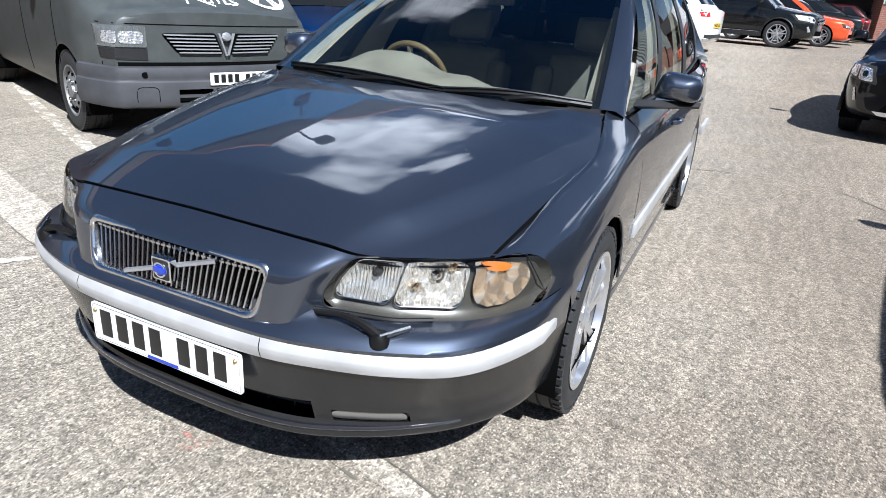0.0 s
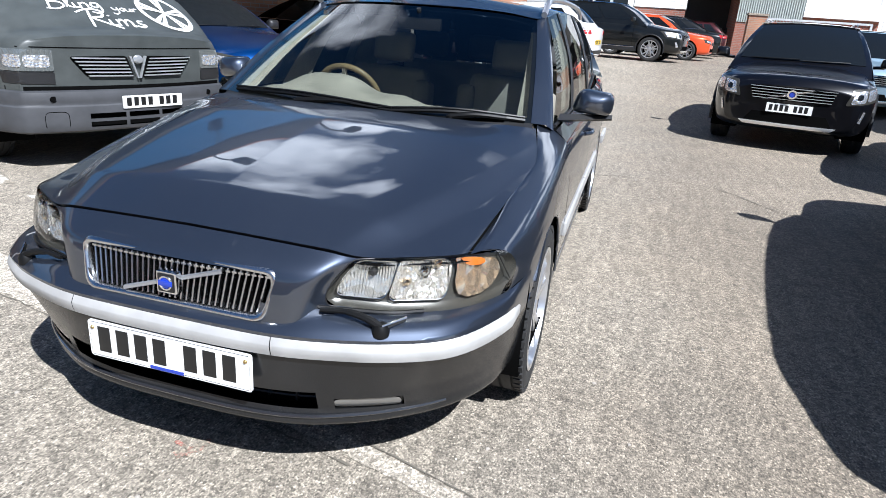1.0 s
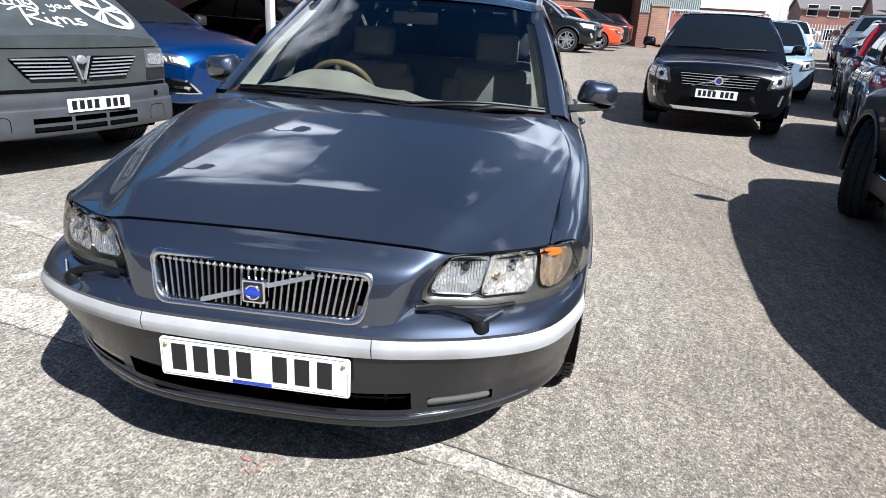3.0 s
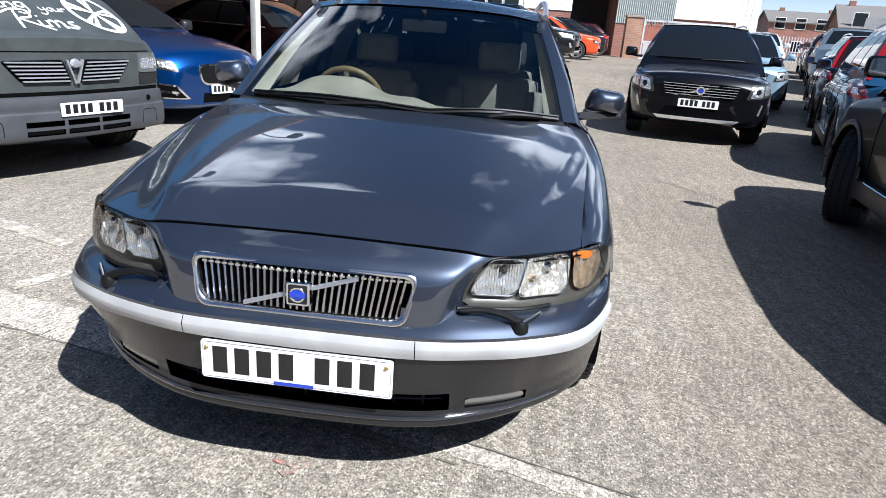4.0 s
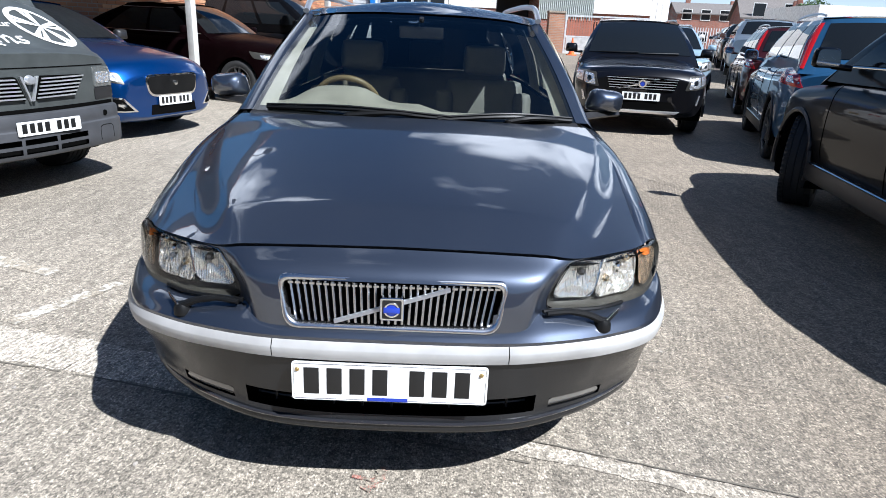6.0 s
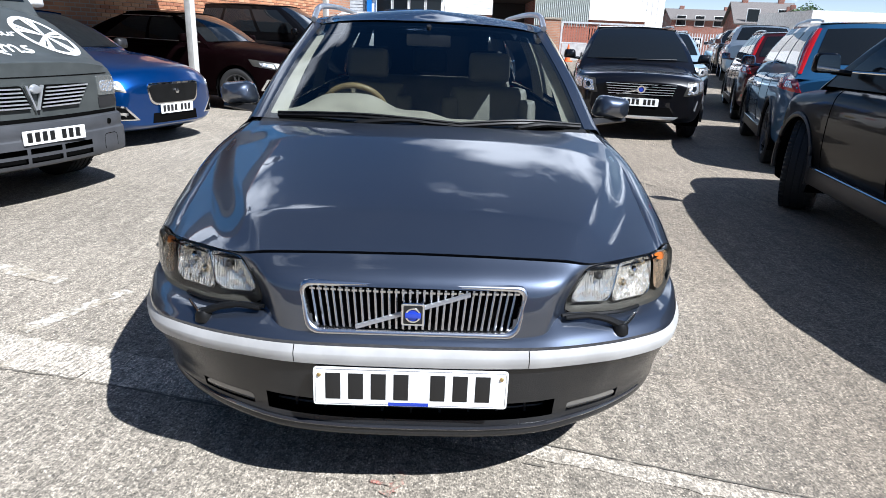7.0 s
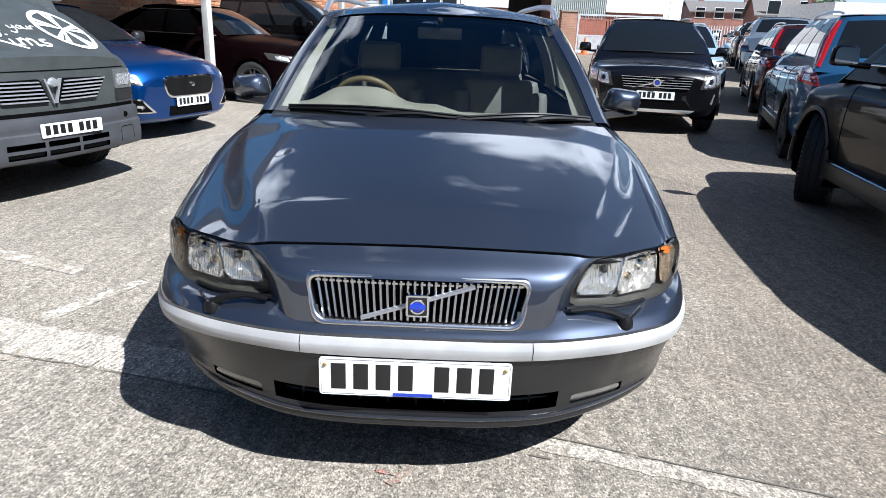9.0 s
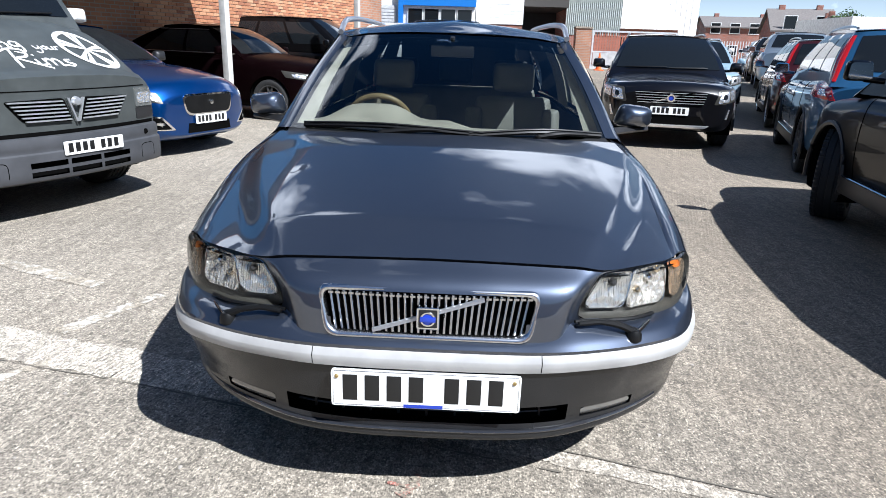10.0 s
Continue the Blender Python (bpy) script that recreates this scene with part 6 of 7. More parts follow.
nr /= np.linalg.norm(nr, axis=1, keepdims=True)
prof = [(-0.03, 0.335), (0.020, 0.335), (0.045, 0.350), (0.055, 0.379), (0.058, 0.424), (0.058, 0.452), (0.058, 0.497), (0.056, 0.545), (0.054, 0.560), (0.042, 0.572), (0.040, 0.585), (0.043, 0.600), (0.044, 0.650), (0.036, 0.682), (0.015, 0.694), (-0.03, 0.696)]
grid_ = np.array([[(q[0] + v_[0] * o_, q[1] + v_[1] * o_, z) for q, v_ in zip(path, nr)] for o_, z in prof])
bm = bmesh.new()
add_grid(bm, grid_, lambda q, i, j: not (i in (3, 5) and abs(q[0]) < 0.42 and not 0.128 < abs(q[0]) < 0.152))
vb = part("van_bumper", bm, M_VANPLASTIC, c, "grained grey plastic bumper", 35)
for i in (3, 5):
    bm = bmesh.new()
    q = grid_[i:i + 2, 8:-8] + np.array([0, 0.05, 0])
    q[0, :, 2] -= 0.02
    q[1, :, 2] += 0.02
    add_grid(bm, q)
    part("cooling_slot", bm, M_GAP, vb, "black cooling slot")
solid_patch(tree, "bumper_gap", [(-0.90, 0.697), (0.90, 0.697), (0.90, 0.728), (-0.90, 0.728)], F, 0.003, M_GAP, c, "", 0.02, 24, 2)
solid_patch(tree, "bonnet_gap", [(-0.90, 1.044), (0.90, 1.044), (0.90, 1.052), (-0.90, 1.052)], F, 0.003, M_GAP, c, "", 0.02, 24, 2)
for sgn in (1, -1):
    shape_patch(tree, "grille_back", [(sgn * 0.025, 0.795), (sgn * 0.40, 0.810), (sgn * 0.51, 0.975), (sgn * 0.085, 0.985)], 0.03, F, 0.006, M_GAP, c, "black grille opening", 0.01)
    for k in range(6):
        z = 0.806 + k * 0.030
        x0, x1 = 0.048 + k * 0.011, 0.385 + k * 0.021
        solid_patch(tree, "grille_bar", [(sgn * x0, z), (sgn * x1, z + 0.004), (sgn * (x1 + 0.006), z + 0.015), (sgn * (x0 + 0.004), z + 0.011)], F, 0.026, M_BRIGHT, c, "bright chrome bar", 0.014, 8, 2)
    solid_patch(tree, "badge_blade", [(sgn * 0.004, 0.79), (sgn * 0.016, 0.79), (sgn * 0.074, 0.985), (sgn * 0.056, 0.985)], F, 0.030, M_BRIGHT, c, "", 0.02, 3, 6)
    d = (-sgn * 0.25, 1, 0)
    q = [(sgn * x, z) for x, z in ((0.575, 0.855), (0.92, 0.855), (0.935, 1.03), (0.575, 1.03))]
    h = shape_patch(tree, "headlight", q, 0.018, d, 0.008, M_LAMPGLASS, c, "square ribbed glass headlight", 0.03)
    for x0, x1, nm in ((0.60, 0.77, "reflector"), (0.785, 0.885, "reflector")):
        q = [(sgn * x, z) for x, z in ((x0, 0.885), (x1, 0.885), (x1, 0.985), (x0, 0.985))]
        shape_patch(tree, nm, q, 0.030, d, 0.012, M_LAMP, h, "", 0.012)
    # black panel stands in for the shade of the recess under the lamp
    q = [(sgn * x, z) for x, z in ((0.575, 0.745), (0.90, 0.755), (0.91, 0.845), (0.575, 0.845))]
    shape_patch(tree, "lamp_recess_shade", q, 0.012, d, 0.006, M_BLACK, c, "", 0.02)
    # round-cornered fog lamp blank and tow hole on the bumper face
    y_ = float(np.interp(0.66, path[:, 0], path[:, 1]))
    bm = bmesh.new()
    ring_ = rounded([(0.575, 0.37), (0.735, 0.37), (0.735, 0.52), (0.575, 0.52)], 0.045, 5)
    tube(bm, [(sgn * x, float(np.interp(x, path[:, 0], path[:, 1])) - 0.0575 + 0.010 * max(0, (0.40 - z) / 0.03), z) for x, z in ring_ + ring_[:1]], 0.0035, 5, 1)
    part("fog_blank_seam", bm, M_GAP, vb)
    bm = bmesh.new()
    lathe(bm, [(y_ - 0.0475, 0.0001), (y_ - 0.0475, 0.026), (y_ + 0.02, 0.026)], 18, "y", (sgn * 0.66, 0, 0.625))
    part("tow_hole", bm, M_GAP, vb)
hb = tree.ray_cast(Vector((0, -3, 0.95)), Vector((0, 1, 0)))[0]
bm = bmesh.new()
lathe(bm, [(hb.y - 0.05, 0.0001), (hb.y - 0.046, 0.03), (hb.y - 0.02, 0.040)], 20, "y", (0, 0, 0.955))
part("badge", bm, M_BRIGHT, c, "round chrome badge")
plate_on(c, tree, 0.08, 0.585, off=0.062, at_y=0.0)
wiper_pair(c, VAN)


def on_bonnet(tree, x, y, off):
    h = tree.ray_cast(Vector((x, y, 4)), Vector((0, 0, -1)))
    return h[0] + h[1] * off if h[1].z > 0 else h[0] - h[1] * off


def lay_on(tree, bm, off):
    """Drops a flat drawing (x, y) on the bonnet."""
    for v in bm.verts:
        v.co = on_bonnet(tree, v.co.x, v.co.y, off + v.co.z)


GLYPH = {}


def glyph(ch, width, *strokes):
    """A handwritten letter: its advance and its pen strokes, capital height 1."""
    GLYPH[ch] = (width, strokes)


glyph("B", 0.66, [(.05, 0), (.12, .5), (.18, 1.0)], [(-.08, .92), (.22, 1.06), (.5, .9), (.42, .62), (.2, .52), (.5, .45), (.56, .18), (.3, -.03), (-.05, .06)])
glyph("l", 0.26, [(-.02, .1), (.14, .6), (.19, 1.0), (.08, .92), (.06, .2), (.22, .02)])
glyph("i", 0.22, [(.0, .4), (.02, .05), (.17, .06)], [(.05, .62), (.09, .68)])
glyph("n", 0.36, [(.0, .42), (.0, .0)], [(.0, .25), (.14, .42), (.25, .3), (.25, .0), (.34, .04)])
glyph("g", 0.42, [(.3, .4), (.1, .42), (.02, .2), (.2, .05), (.3, .35)], [(.31, .4), (.3, -.2), (.1, -.42), (-.12, -.3)])
glyph("y", 0.40, [(.0, .4), (.05, .1), (.22, .15), (.3, .4)], [(.3, .42), (.25, -.2), (.05, -.42), (-.12, -.28)])
glyph("o", 0.36, [(.15, .4), (.02, .2), (.12, .02), (.28, .15), (.2, .4), (.33, .38)])
glyph("u", 0.40, [(.0, .4), (.02, .05), (.2, .08), (.28, .4)], [(.28, .42), (.28, .04), (.36, .06)])
glyph("r", 0.30, [(.0, .4), (.02, .0)], [(.02, .25), (.15, .42), (.27, .36)])
glyph("R", 0.62, [(.2, 1.0), (.12, .5), (.05, -.06)], [(-.18, .85), (.2, 1.06), (.55, .95), (.5, .6), (.2, .5), (.45, .2), (.86, -.18)])
glyph("m", 0.56, [(.0, .42), (.0, .0)], [(.0, .25), (.12, .42), (.2, .3), (.2, .0)], [(.2, .25), (.32, .42), (.42, .3), (.42, .0), (.5, .05)])
glyph("s", 0.32, [(.25, .4), (.08, .36), (.1, .22), (.25, .12), (.15, .0), (-.04, .05)])


def lettering(text, size, x, y, wide=1.45, pen=0.052):
    """Pen strokes of a word as flat ribbons in the plane."""
    bm = bmesh.new()
    for ch in text:
        step, strokes = GLYPH[ch]
        for st in strokes:
            p = np.array([(x + a * size * wide, y + b * size, 0) for a, b in st])
            if len(p) > 2:
                p = spline(p, 6)
            t = np.gradient(p, axis=0)
            n = np.stack([-t[:, 1], t[:, 0], 0 * t[:, 0]], axis=1)
            n /= np.maximum(np.linalg.norm(n, axis=1, keepdims=True), 1e-9)
            w = size * pen * (0.75 + 0.35 * np.sin(np.linspace(0.3, 2.8, len(p))))[:, None]
            add_grid(bm, np.array([p + n * w, p - n * w]))
        x += step * size * wide
    return bm


M_VINYL = plastic("white_vinyl", (0.75, 0.75, 0.74), 0.5, 200, 0.02)
for text, size, x, y in (("Bling", 0.155, -0.44, 0.42), ("your", 0.105, 0.06, 0.40), ("Rims", 0.190, -0.22, 0.205)):
    bm = lettering(text, size, x, y)
    lay_on(tree, bm, 0.004)
    part("bonnet_lettering", bm, M_VINYL, c, "white handwritten style vinyl lettering", smooth=0)
# printed alloy wheel beside the words
bm = bmesh.new()
cx, cy, ro = 0.54, 0.45, 0.24
pts = [[], []]
for k in range(48):
    a = 2 * math.pi * k / 48
    pts[0].append(bm.verts.new((cx + ro * math.cos(a), cy + ro * 0.95 * math.sin(a), 0)))
    pts[1].append(bm.verts.new((cx + ro * 0.84 * math.cos(a), cy + ro * 0.80 * math.sin(a), 0)))
for k in range(48):
    bm.faces.new((pts[0][k], pts[0][(k + 1) % 48], pts[1][(k + 1) % 48], pts[1][k]))
lay_on(tree, bm, 0.006)
picture = part("bonnet_picture", bm, M_VINYL, c, "white printed alloy wheel picture", smooth=0)
for k in range(5):
    a = 2 * math.pi * k / 5 + 0.3
    for d in (-0.16, 0.16):
        bm = bmesh.new()
        q = []
        for rr, w in ((0.0, 0.03), (0.45, 0.055), (0.86, 0.10)):
            for s in (-1, 1):
                q.append(bm.verts.new((cx + ro * (rr * math.cos(a + d * (1.2 - 0.3 * rr)) - s * w * math.sin(a)), cy + ro * 0.95 * (rr * math.sin(a + d * (1.2 - 0.3 * rr)) + s * w * math.cos(a)), 0)))
        bm.faces.new((q[0], q[1], q[3], q[2]))
        bm.faces.new((q[2], q[3], q[5], q[4]))
        lay_on(tree, bm, 0.006 + 0.001 * (d > 0))
        part("printed_spoke", bm, M_VINYL, picture, smooth=0)

# blue saloon beyond the van
SALOON = dict(L=4.90, W=1.87, H=1.56, low=0.20, r=0.345, wheels=(0.90, 3.80), belt=1.06, tailbelt=1.08, nose=0.26,
              deck=[(0, .86), (.06, .89), (.3, .96), (.7, 1.03), (1.4, 1.10), (1.8, 1.07), (4.2, 1.08), (4.9, 1.0)],
              shoulder=[(0, .77), (.3, .84), (.9, .95), (1.5, 1.0), (3.6, 1.02), (4.9, .92)],
              glass=(1.38, 2.20, 3.35, 4.25), roofw=0.66, seams=(1.60, 2.70, 3.60), windows=((0.06, 0.42), (0.45, 0.80)), chrome_windows=True)


def simple_tail(c, tree, z=0.80):
    for sx in (1, -1):
        q = [(-sx * x, zz) for x, zz in ((0.52, z), (0.80, z), (0.80, z + 0.13), (0.60, z + 0.13))]
        solid_patch(tree, "tail_lamp", q, (-sx * 0.3, -1, 0), 0.010, M_REDLENS, c, "red tail lamp", 0.02, 6, 4)
    solid_patch(tree, "rear_skirt", [(-0.70, 0.30), (0.70, 0.30), (0.70, 0.42), (-0.70, 0.42)], (0, -1, 0), 0.008, M_BLACK, c, "black lower skirt", 0.02, 10, 3)


def saloon_front(c, tree, p, plate=True):
    h = shape_patch(tree, "grille", [(-0.37, 0.495), (0.37, 0.495), (0.42, 0.752), (-0.42, 0.752)], 0.095, F, 0.012, M_CHROME, c, "bright framed black mesh grille", 0.03)
    shape_patch(tree, "grille_mesh", [(-0.345, 0.517), (0.345, 0.517), (0.393, 0.730), (-0.393, 0.730)], 0.08, F, 0.018, M_MESH, h, "", 0.012)
    bm = bmesh.new()
    y = tree.ray_cast(Vector((0, -3, 0.64)), Vector((0, 1, 0)))[0].y
    lathe(bm, [(y - 0.036, 0.0001), (y - 0.034, 0.03), (y, 0.034)], 16, "y", (0, 0, 0.645))
    part("badge", bm, M_DULLCHROME, c, "round badge")
    for sx in (1, -1):
        d = (-sx * 0.7, 1, 0.0)
        q = [(sx * x, z) for x, z in ((0.48, 0.65), (1.0, 0.735), (1.04, 0.845), (0.54, 0.775))]
        h = shape_patch(tree, "headlight", q, 0.025, d, 0.006, M_HOUSING, c, "slim swept-back headlight", 0.02)
        for x0, x1 in ((0.54, 0.68), (0.71, 0.90)):
            f0, f1 = (x0 - 0.46) / 0.52, (x1 - 0.46) / 0.52
            q = [(sx * x, z) for x, z in ((x0, 0.67 + 0.08 * f0), (x1, 0.67 + 0.08 * f1), (x1 + 0.02, 0.745 + 0.06 * f1), (x0 + 0.02, 0.745 + 0.06 * f0))]
            shape_patch(tree, "reflector", q, 0.02, d, 0.012, M_LAMP, h, "", 0.012)
        q = [(sx * x, z) for x, z in ((0.44, 0.335), (0.95, 0.35), (0.88, 0.535), (0.60, 0.50))]
        h = shape_patch(tree, "side_intake", q, 0.02, (-sx * 0.4, 1, 0), 0.006, M_CHROME, c, "bright framed side intake", 0.02)
        q = [(sx * x, z) for x, z in ((0.49, 0.35), (0.92, 0.363), (0.86, 0.513), (0.615, 0.48))]
        h = shape_patch(tree, "intake_void", q, 0.016, (-sx * 0.4, 1, 0), 0.010, M_GAP, h, "", 0.02)
        q = [(sx * x, z) for x, z in ((0.58, 0.40), (0.88, 0.415), (0.88, 0.445), (0.58, 0.43))]
        solid_patch(tree, "bright_blade", q, (-sx * 0.4, 1, 0), 0.018, M_CHROME, c, "", 0.012, 8, 2)
    solid_patch(tree, "lower_intake", [(-0.36, 0.285), (0.36, 0.285), (0.34, 0.40), (-0.34, 0.40)], F, 0.006, M_GAP, c, "dark lower intake", 0.02, 10, 3)
    if plate:
        plate_on(c, tree, 0, 0.445)
    wiper_pair(c, p)


M_MESH = plastic("black_wire_mesh", (0.004, 0.004, 0.004), 0.4, 90, 0.9)
nodes_of(M_MESH)[2].inputs["Specular IOR Level"].default_value = 0.2
M_JAGBLUE = paint("paint_bright_blue", (0.002, 0.044, 0.185), 0.75, 0.34)
# mirrors coloured black: the canopy's shade on them put into the colour
p = dict(SALOON, paint=M_JAGBLUE, zs=0.94, mirror_mat=M_BLACK)
c, tree, g_ = build_car("saloon_car", "bright metallic blue saloon parked nose out beside the van", pose(-2.95, 6.13, 0, 0, 0, 70), p)
saloon_front(c, tree, p)
M_BROWN = paint("paint_dark_brown", (0.0028, 0.0010, 0.0013), 0.0, 0.32, 0.002)
nodes_of(M_BROWN)[2].inputs["Coat Weight"].default_value = 0.05
nodes_of(M_BROWN)[2].inputs["Specular IOR Level"].default_value = 0.06
nodes_of(M_BROWN)[2].inputs["IOR"].default_value = 1.15
nodes_of(M_BROWN)[2].inputs["Coat IOR"].default_value = 1.3
# rims darkened in colour here too, in place of shade
p = dict(SALOON, paint=M_BROWN, H=1.58, rim_mat=M_BARREL)
c, tree, g_ = build_car("saloon_car", "dark brown saloon in the shade of the canopy", pose(-2.14, 10.2, 0, 0, 0, 74), p)
saloon_front(c, tree, p, False)
p = dict(BIG, steer=0, paint=M_BODYBLACK, H=1.85, belt=1.18, chrome_windows=False, tint=M_TINT)
c, tree, g_ = build_car("four_by_four", "black four-by-four beside the brick wall", pose(-1.48, 14.5, zg(13), 0, 0, 78), p)
suv_front(c, tree, p)

# cars across the yard
HATCH = dict(L=4.2, W=1.78, H=1.48, low=0.22, r=0.32, wheels=(0.82, 3.42), belt=0.96, tailbelt=1.02, nose=0.24,
             deck=[(0, .84), (.08, .85), (.5, .90), (1.1, .98), (1.5, .97), (3.9, 1.0), (4.2, .98)],
             shoulder=[(0, .77), (.3, .80), (.9, .86), (1.4, .90), (3.2, .94), (4.2, .92)],
             glass=(1.05, 1.85, 3.55, 4.05), roofw=0.68, seams=(1.35, 2.40), windows=((0.05, 0.38), (0.41, 0.72), (0.75, 0.92)))


def simple_front(c, tree, p):
    for sx in (1, -1):
        q = [(sx * x, z) for x, z in ((0.46, 0.60), (0.76, 0.64), (0.80, 0.75), (0.52, 0.70))]
        h = solid_patch(tree, "headlight", q, (-sx * 0.3, 1, 0.1), 0.008, M_HOUSING, c, "clear headlight", 0.02, 6, 4)
        q = [(sx * x, z) for x, z in ((0.51, 0.63), (0.70, 0.655), (0.73, 0.72), (0.56, 0.69))]
        solid_patch(tree, "reflector", q, (-sx * 0.3, 1, 0.1), 0.014, M_LAMP, h, "", 0.012, 5, 3)
    solid_patch(tree, "grille", [(-0.36, 0.54), (0.36, 0.54), (0.40, 0.64), (-0.40, 0.64)], F, 0.008, M_BLACK, c, "black grille", 0.02, 8, 3)
    solid_patch(tree, "lower_intake", [(-0.55, 0.32), (0.55, 0.32), (0.50, 0.43), (-0.50, 0.43)], F, 0.008, M_GAP, c, "black lower intake", 0.02, 10, 3)


M_FARBLACK = paint("paint_black_green", (0.006, 0.007, 0.007), 0.0, 0.3, 0.01)
M_ORANGE = paint("paint_orange_red", (0.62, 0.075, 0.018), 0.2, 0.35)
M_CARWHITE = paint("paint_white", (0.75, 0.75, 0.74), 0.0, 0.4)
M_SILVER = paint("paint_silver_blue", (0.30, 0.36, 0.42), 0.7, 0.35)
M_CYAN = paint("paint_light_blue", (0.26, 0.36, 0.44), 0.3, 0.35)
p = dict(SUV, paint=M_FARBLACK, H=1.66, rails=False)
c, tree, g_ = build_car("suv", "black sport-utility car side-on across the yard", pose(2.35, 20.6, zg(20.6), 0, 0, 78), p)
suv_front(c, tree, p)
for nm, lb, pp, x, y, rz in (("hatchback", "orange-red hatchback across the yard", dict(HATCH, paint=M_ORANGE), 3.45, 24.2, 82),):
    c, tree, g_ = build_car(nm, lb, pose(x, y, zg(y), 0, 0, rz), pp)
    simple_front(c, tree, pp)
p = dict(SALOON, paint=M_FARBLACK)
c, tree, g_ = build_car("saloon_car", "black saloon seen from its tail across the yard", pose(-0.8, 28.4, zg(28), 0, 0, -92), p)
simple_tail(c, tree)
p = dict(HATCH, paint=M_MAROON)
c, tree, g_ = build_car("hatchback", "dark red hatchback beside the bins", pose(0.5, 32.2, zg(32), 0, 0, -94), p)
simple_tail(c, tree)
p = dict(HATCH, paint=M_CARWHITE)
c, tree, g_ = build_car("hatchback", "white hatchback seen from its tail", pose(-4.15, 16.8, zg(16.8), 0, 0, -100), p)
simple_tail(c, tree)
plate_on(c, tree, 0, 0.62, (0, -1, 0), yellow=True)
p = dict(SUV, paint=M_CYAN)
c, tree, g_ = build_car("suv", "white and light blue car behind the black sport-utility", pose(5.2, 13.1, zg(13) * 0.4, 0, 0, -12), p)
suv_front(c, tree, p)
for k, (paint_, x, y, rz, pp) in enumerate(((M_SILVER, 9.5, 18.7, 160, HATCH), (M_CARWHITE, 8.6, 23.0, -14, HATCH), (M_FARBLACK, 11.2, 23.4, 160, HATCH), (M_SILVER, 10.6, 29.0, -14, SALOON), (M_CARWHITE, 13.0, 28.5, 162, HATCH))):
    q = dict(pp, paint=paint_)
    c, tree, g_ = build_car("parked_car", {0: "silver-blue", 1: "white", 2: "black", 3: "silver-blue", 4: "white"}[k] + " car far down the parked row", pose(x, y, zg(y), 0, 0, rz), q)
    simple_front(c, tree, q)

# ---- buildings and yard edge ----


def brick_mat(name, a, b, mortar, scale=1.0, rot=(90, 0, 0)):
    m = mat(name, a, 0.88)
    n, l, bs = nodes_of(m)
    tc, mp, br = n.new("ShaderNodeTexCoord"), n.new("ShaderNodeMapping"), n.new("ShaderNodeTexBrick")
    mp.inputs["Rotation"].default_value = [radians(v) for v in rot]
    l.new(tc.outputs["Object"], mp.inputs[0])
    l.new(mp.outputs[0], br.inputs["Vector"])
    br.inputs["Color1"].default_value, br.inputs["Color2"].default_value, br.inputs["Mortar"].default_value = (*a, 1), (*b, 1), (*mortar, 1)
    br.inputs["Scale"].default_value = scale
    br.inputs["Brick Width"].default_value, br.inputs["Row Height"].default_value = 0.225, 0.075
    br.inputs["Mortar Size"].default_value = 0.009
    big = ramp(m, noise_tex(m, 0.8, 6).outputs["Fac"], [(0.3, (0.7, 0.7, 0.7)), (0.7, (1.1, 1.1, 1.1))])
    l.new(mixc(m, 1.0, br.outputs["Color"], big.outputs[0], "MULTIPLY"), bs.inputs["Base Color"])
    bump(m, br.outputs["Fac"], -0.4, 0.01)
    return m


M_BRICK = brick_mat("brick_wall_orange", (0.42, 0.20, 0.11), (0.33, 0.15, 0.085), (0.30, 0.27, 0.23))
M_REDBRICK = brick_mat("brick_wall_red", (0.36, 0.12, 0.075), (0.28, 0.10, 0.065), (0.28, 0.24, 0.21))
M_RENDER = plastic("white_painted_wall", (0.74, 0.74, 0.72), 0.7, 40, 0.2)
M_STEEL = plastic("galvanised_steel", (0.50, 0.51, 0.52), 0.45, 100, 0.1)
M_ROOFTILE = plastic("grey_slate", (0.16, 0.145, 0.135), 0.8, 60, 0.5)
M_FENCE = plastic("red_brown_fence_paint", (0.34, 0.115, 0.07), 0.6, 100, 0.2)
M_SIGNBLUE = mat("blue_fascia", (0.02, 0.16, 0.50), 0.35)
M_GREENSTEEL = plastic("corrugated_grey_green", (0.33, 0.36, 0.33), 0.55, 100, 0.1)


def block(name, lo, hi, m, label, category="building", pose_=None, kind="structure", bevel=0.0):
    bm = bmesh.new()
    box(bm, lo, hi, bevel)
    ob = link(name, bm, m, smooth=0)
    if pose_:
        ob.matrix_basis = pose_
    return tagged(ob, label, category, kind=kind)


# long brick wall behind the parked cars, in the wall's own frame: x along it
m_wall = pose(-9.55, 3.35, 0, 0, 0, 70)
wall = block("wall_brick", (-9, 0, 0), (19.5, 0.30, 4.6), M_BRICK, "orange brick wall behind the parked cars", "wall", m_wall)
block("wall_coping", (-9, -0.03, 4.603), (19.5, 0.33, 4.70), M_MORTAR, "concrete coping on the brick wall", "wall", m_wall)
# canopy on white posts over the parked cars
can = empty("canopy", "flat canopy on white steel posts over the parked cars", "canopy", m_wall)
bm = bmesh.new()
box(bm, (-8, -3.9, 2.75), (10.2, -0.02, 2.83))
part("roof_sheet", bm, M_STEEL, can, "pale sheet roof", smooth=0)
bm = bmesh.new()
box(bm, (-8.02, -3.96, 2.66), (10.22, -3.903, 2.90))
part("fascia", bm, plastic("dark_fascia", (0.06, 0.055, 0.05), 0.6), can, smooth=0)
bm = bmesh.new()
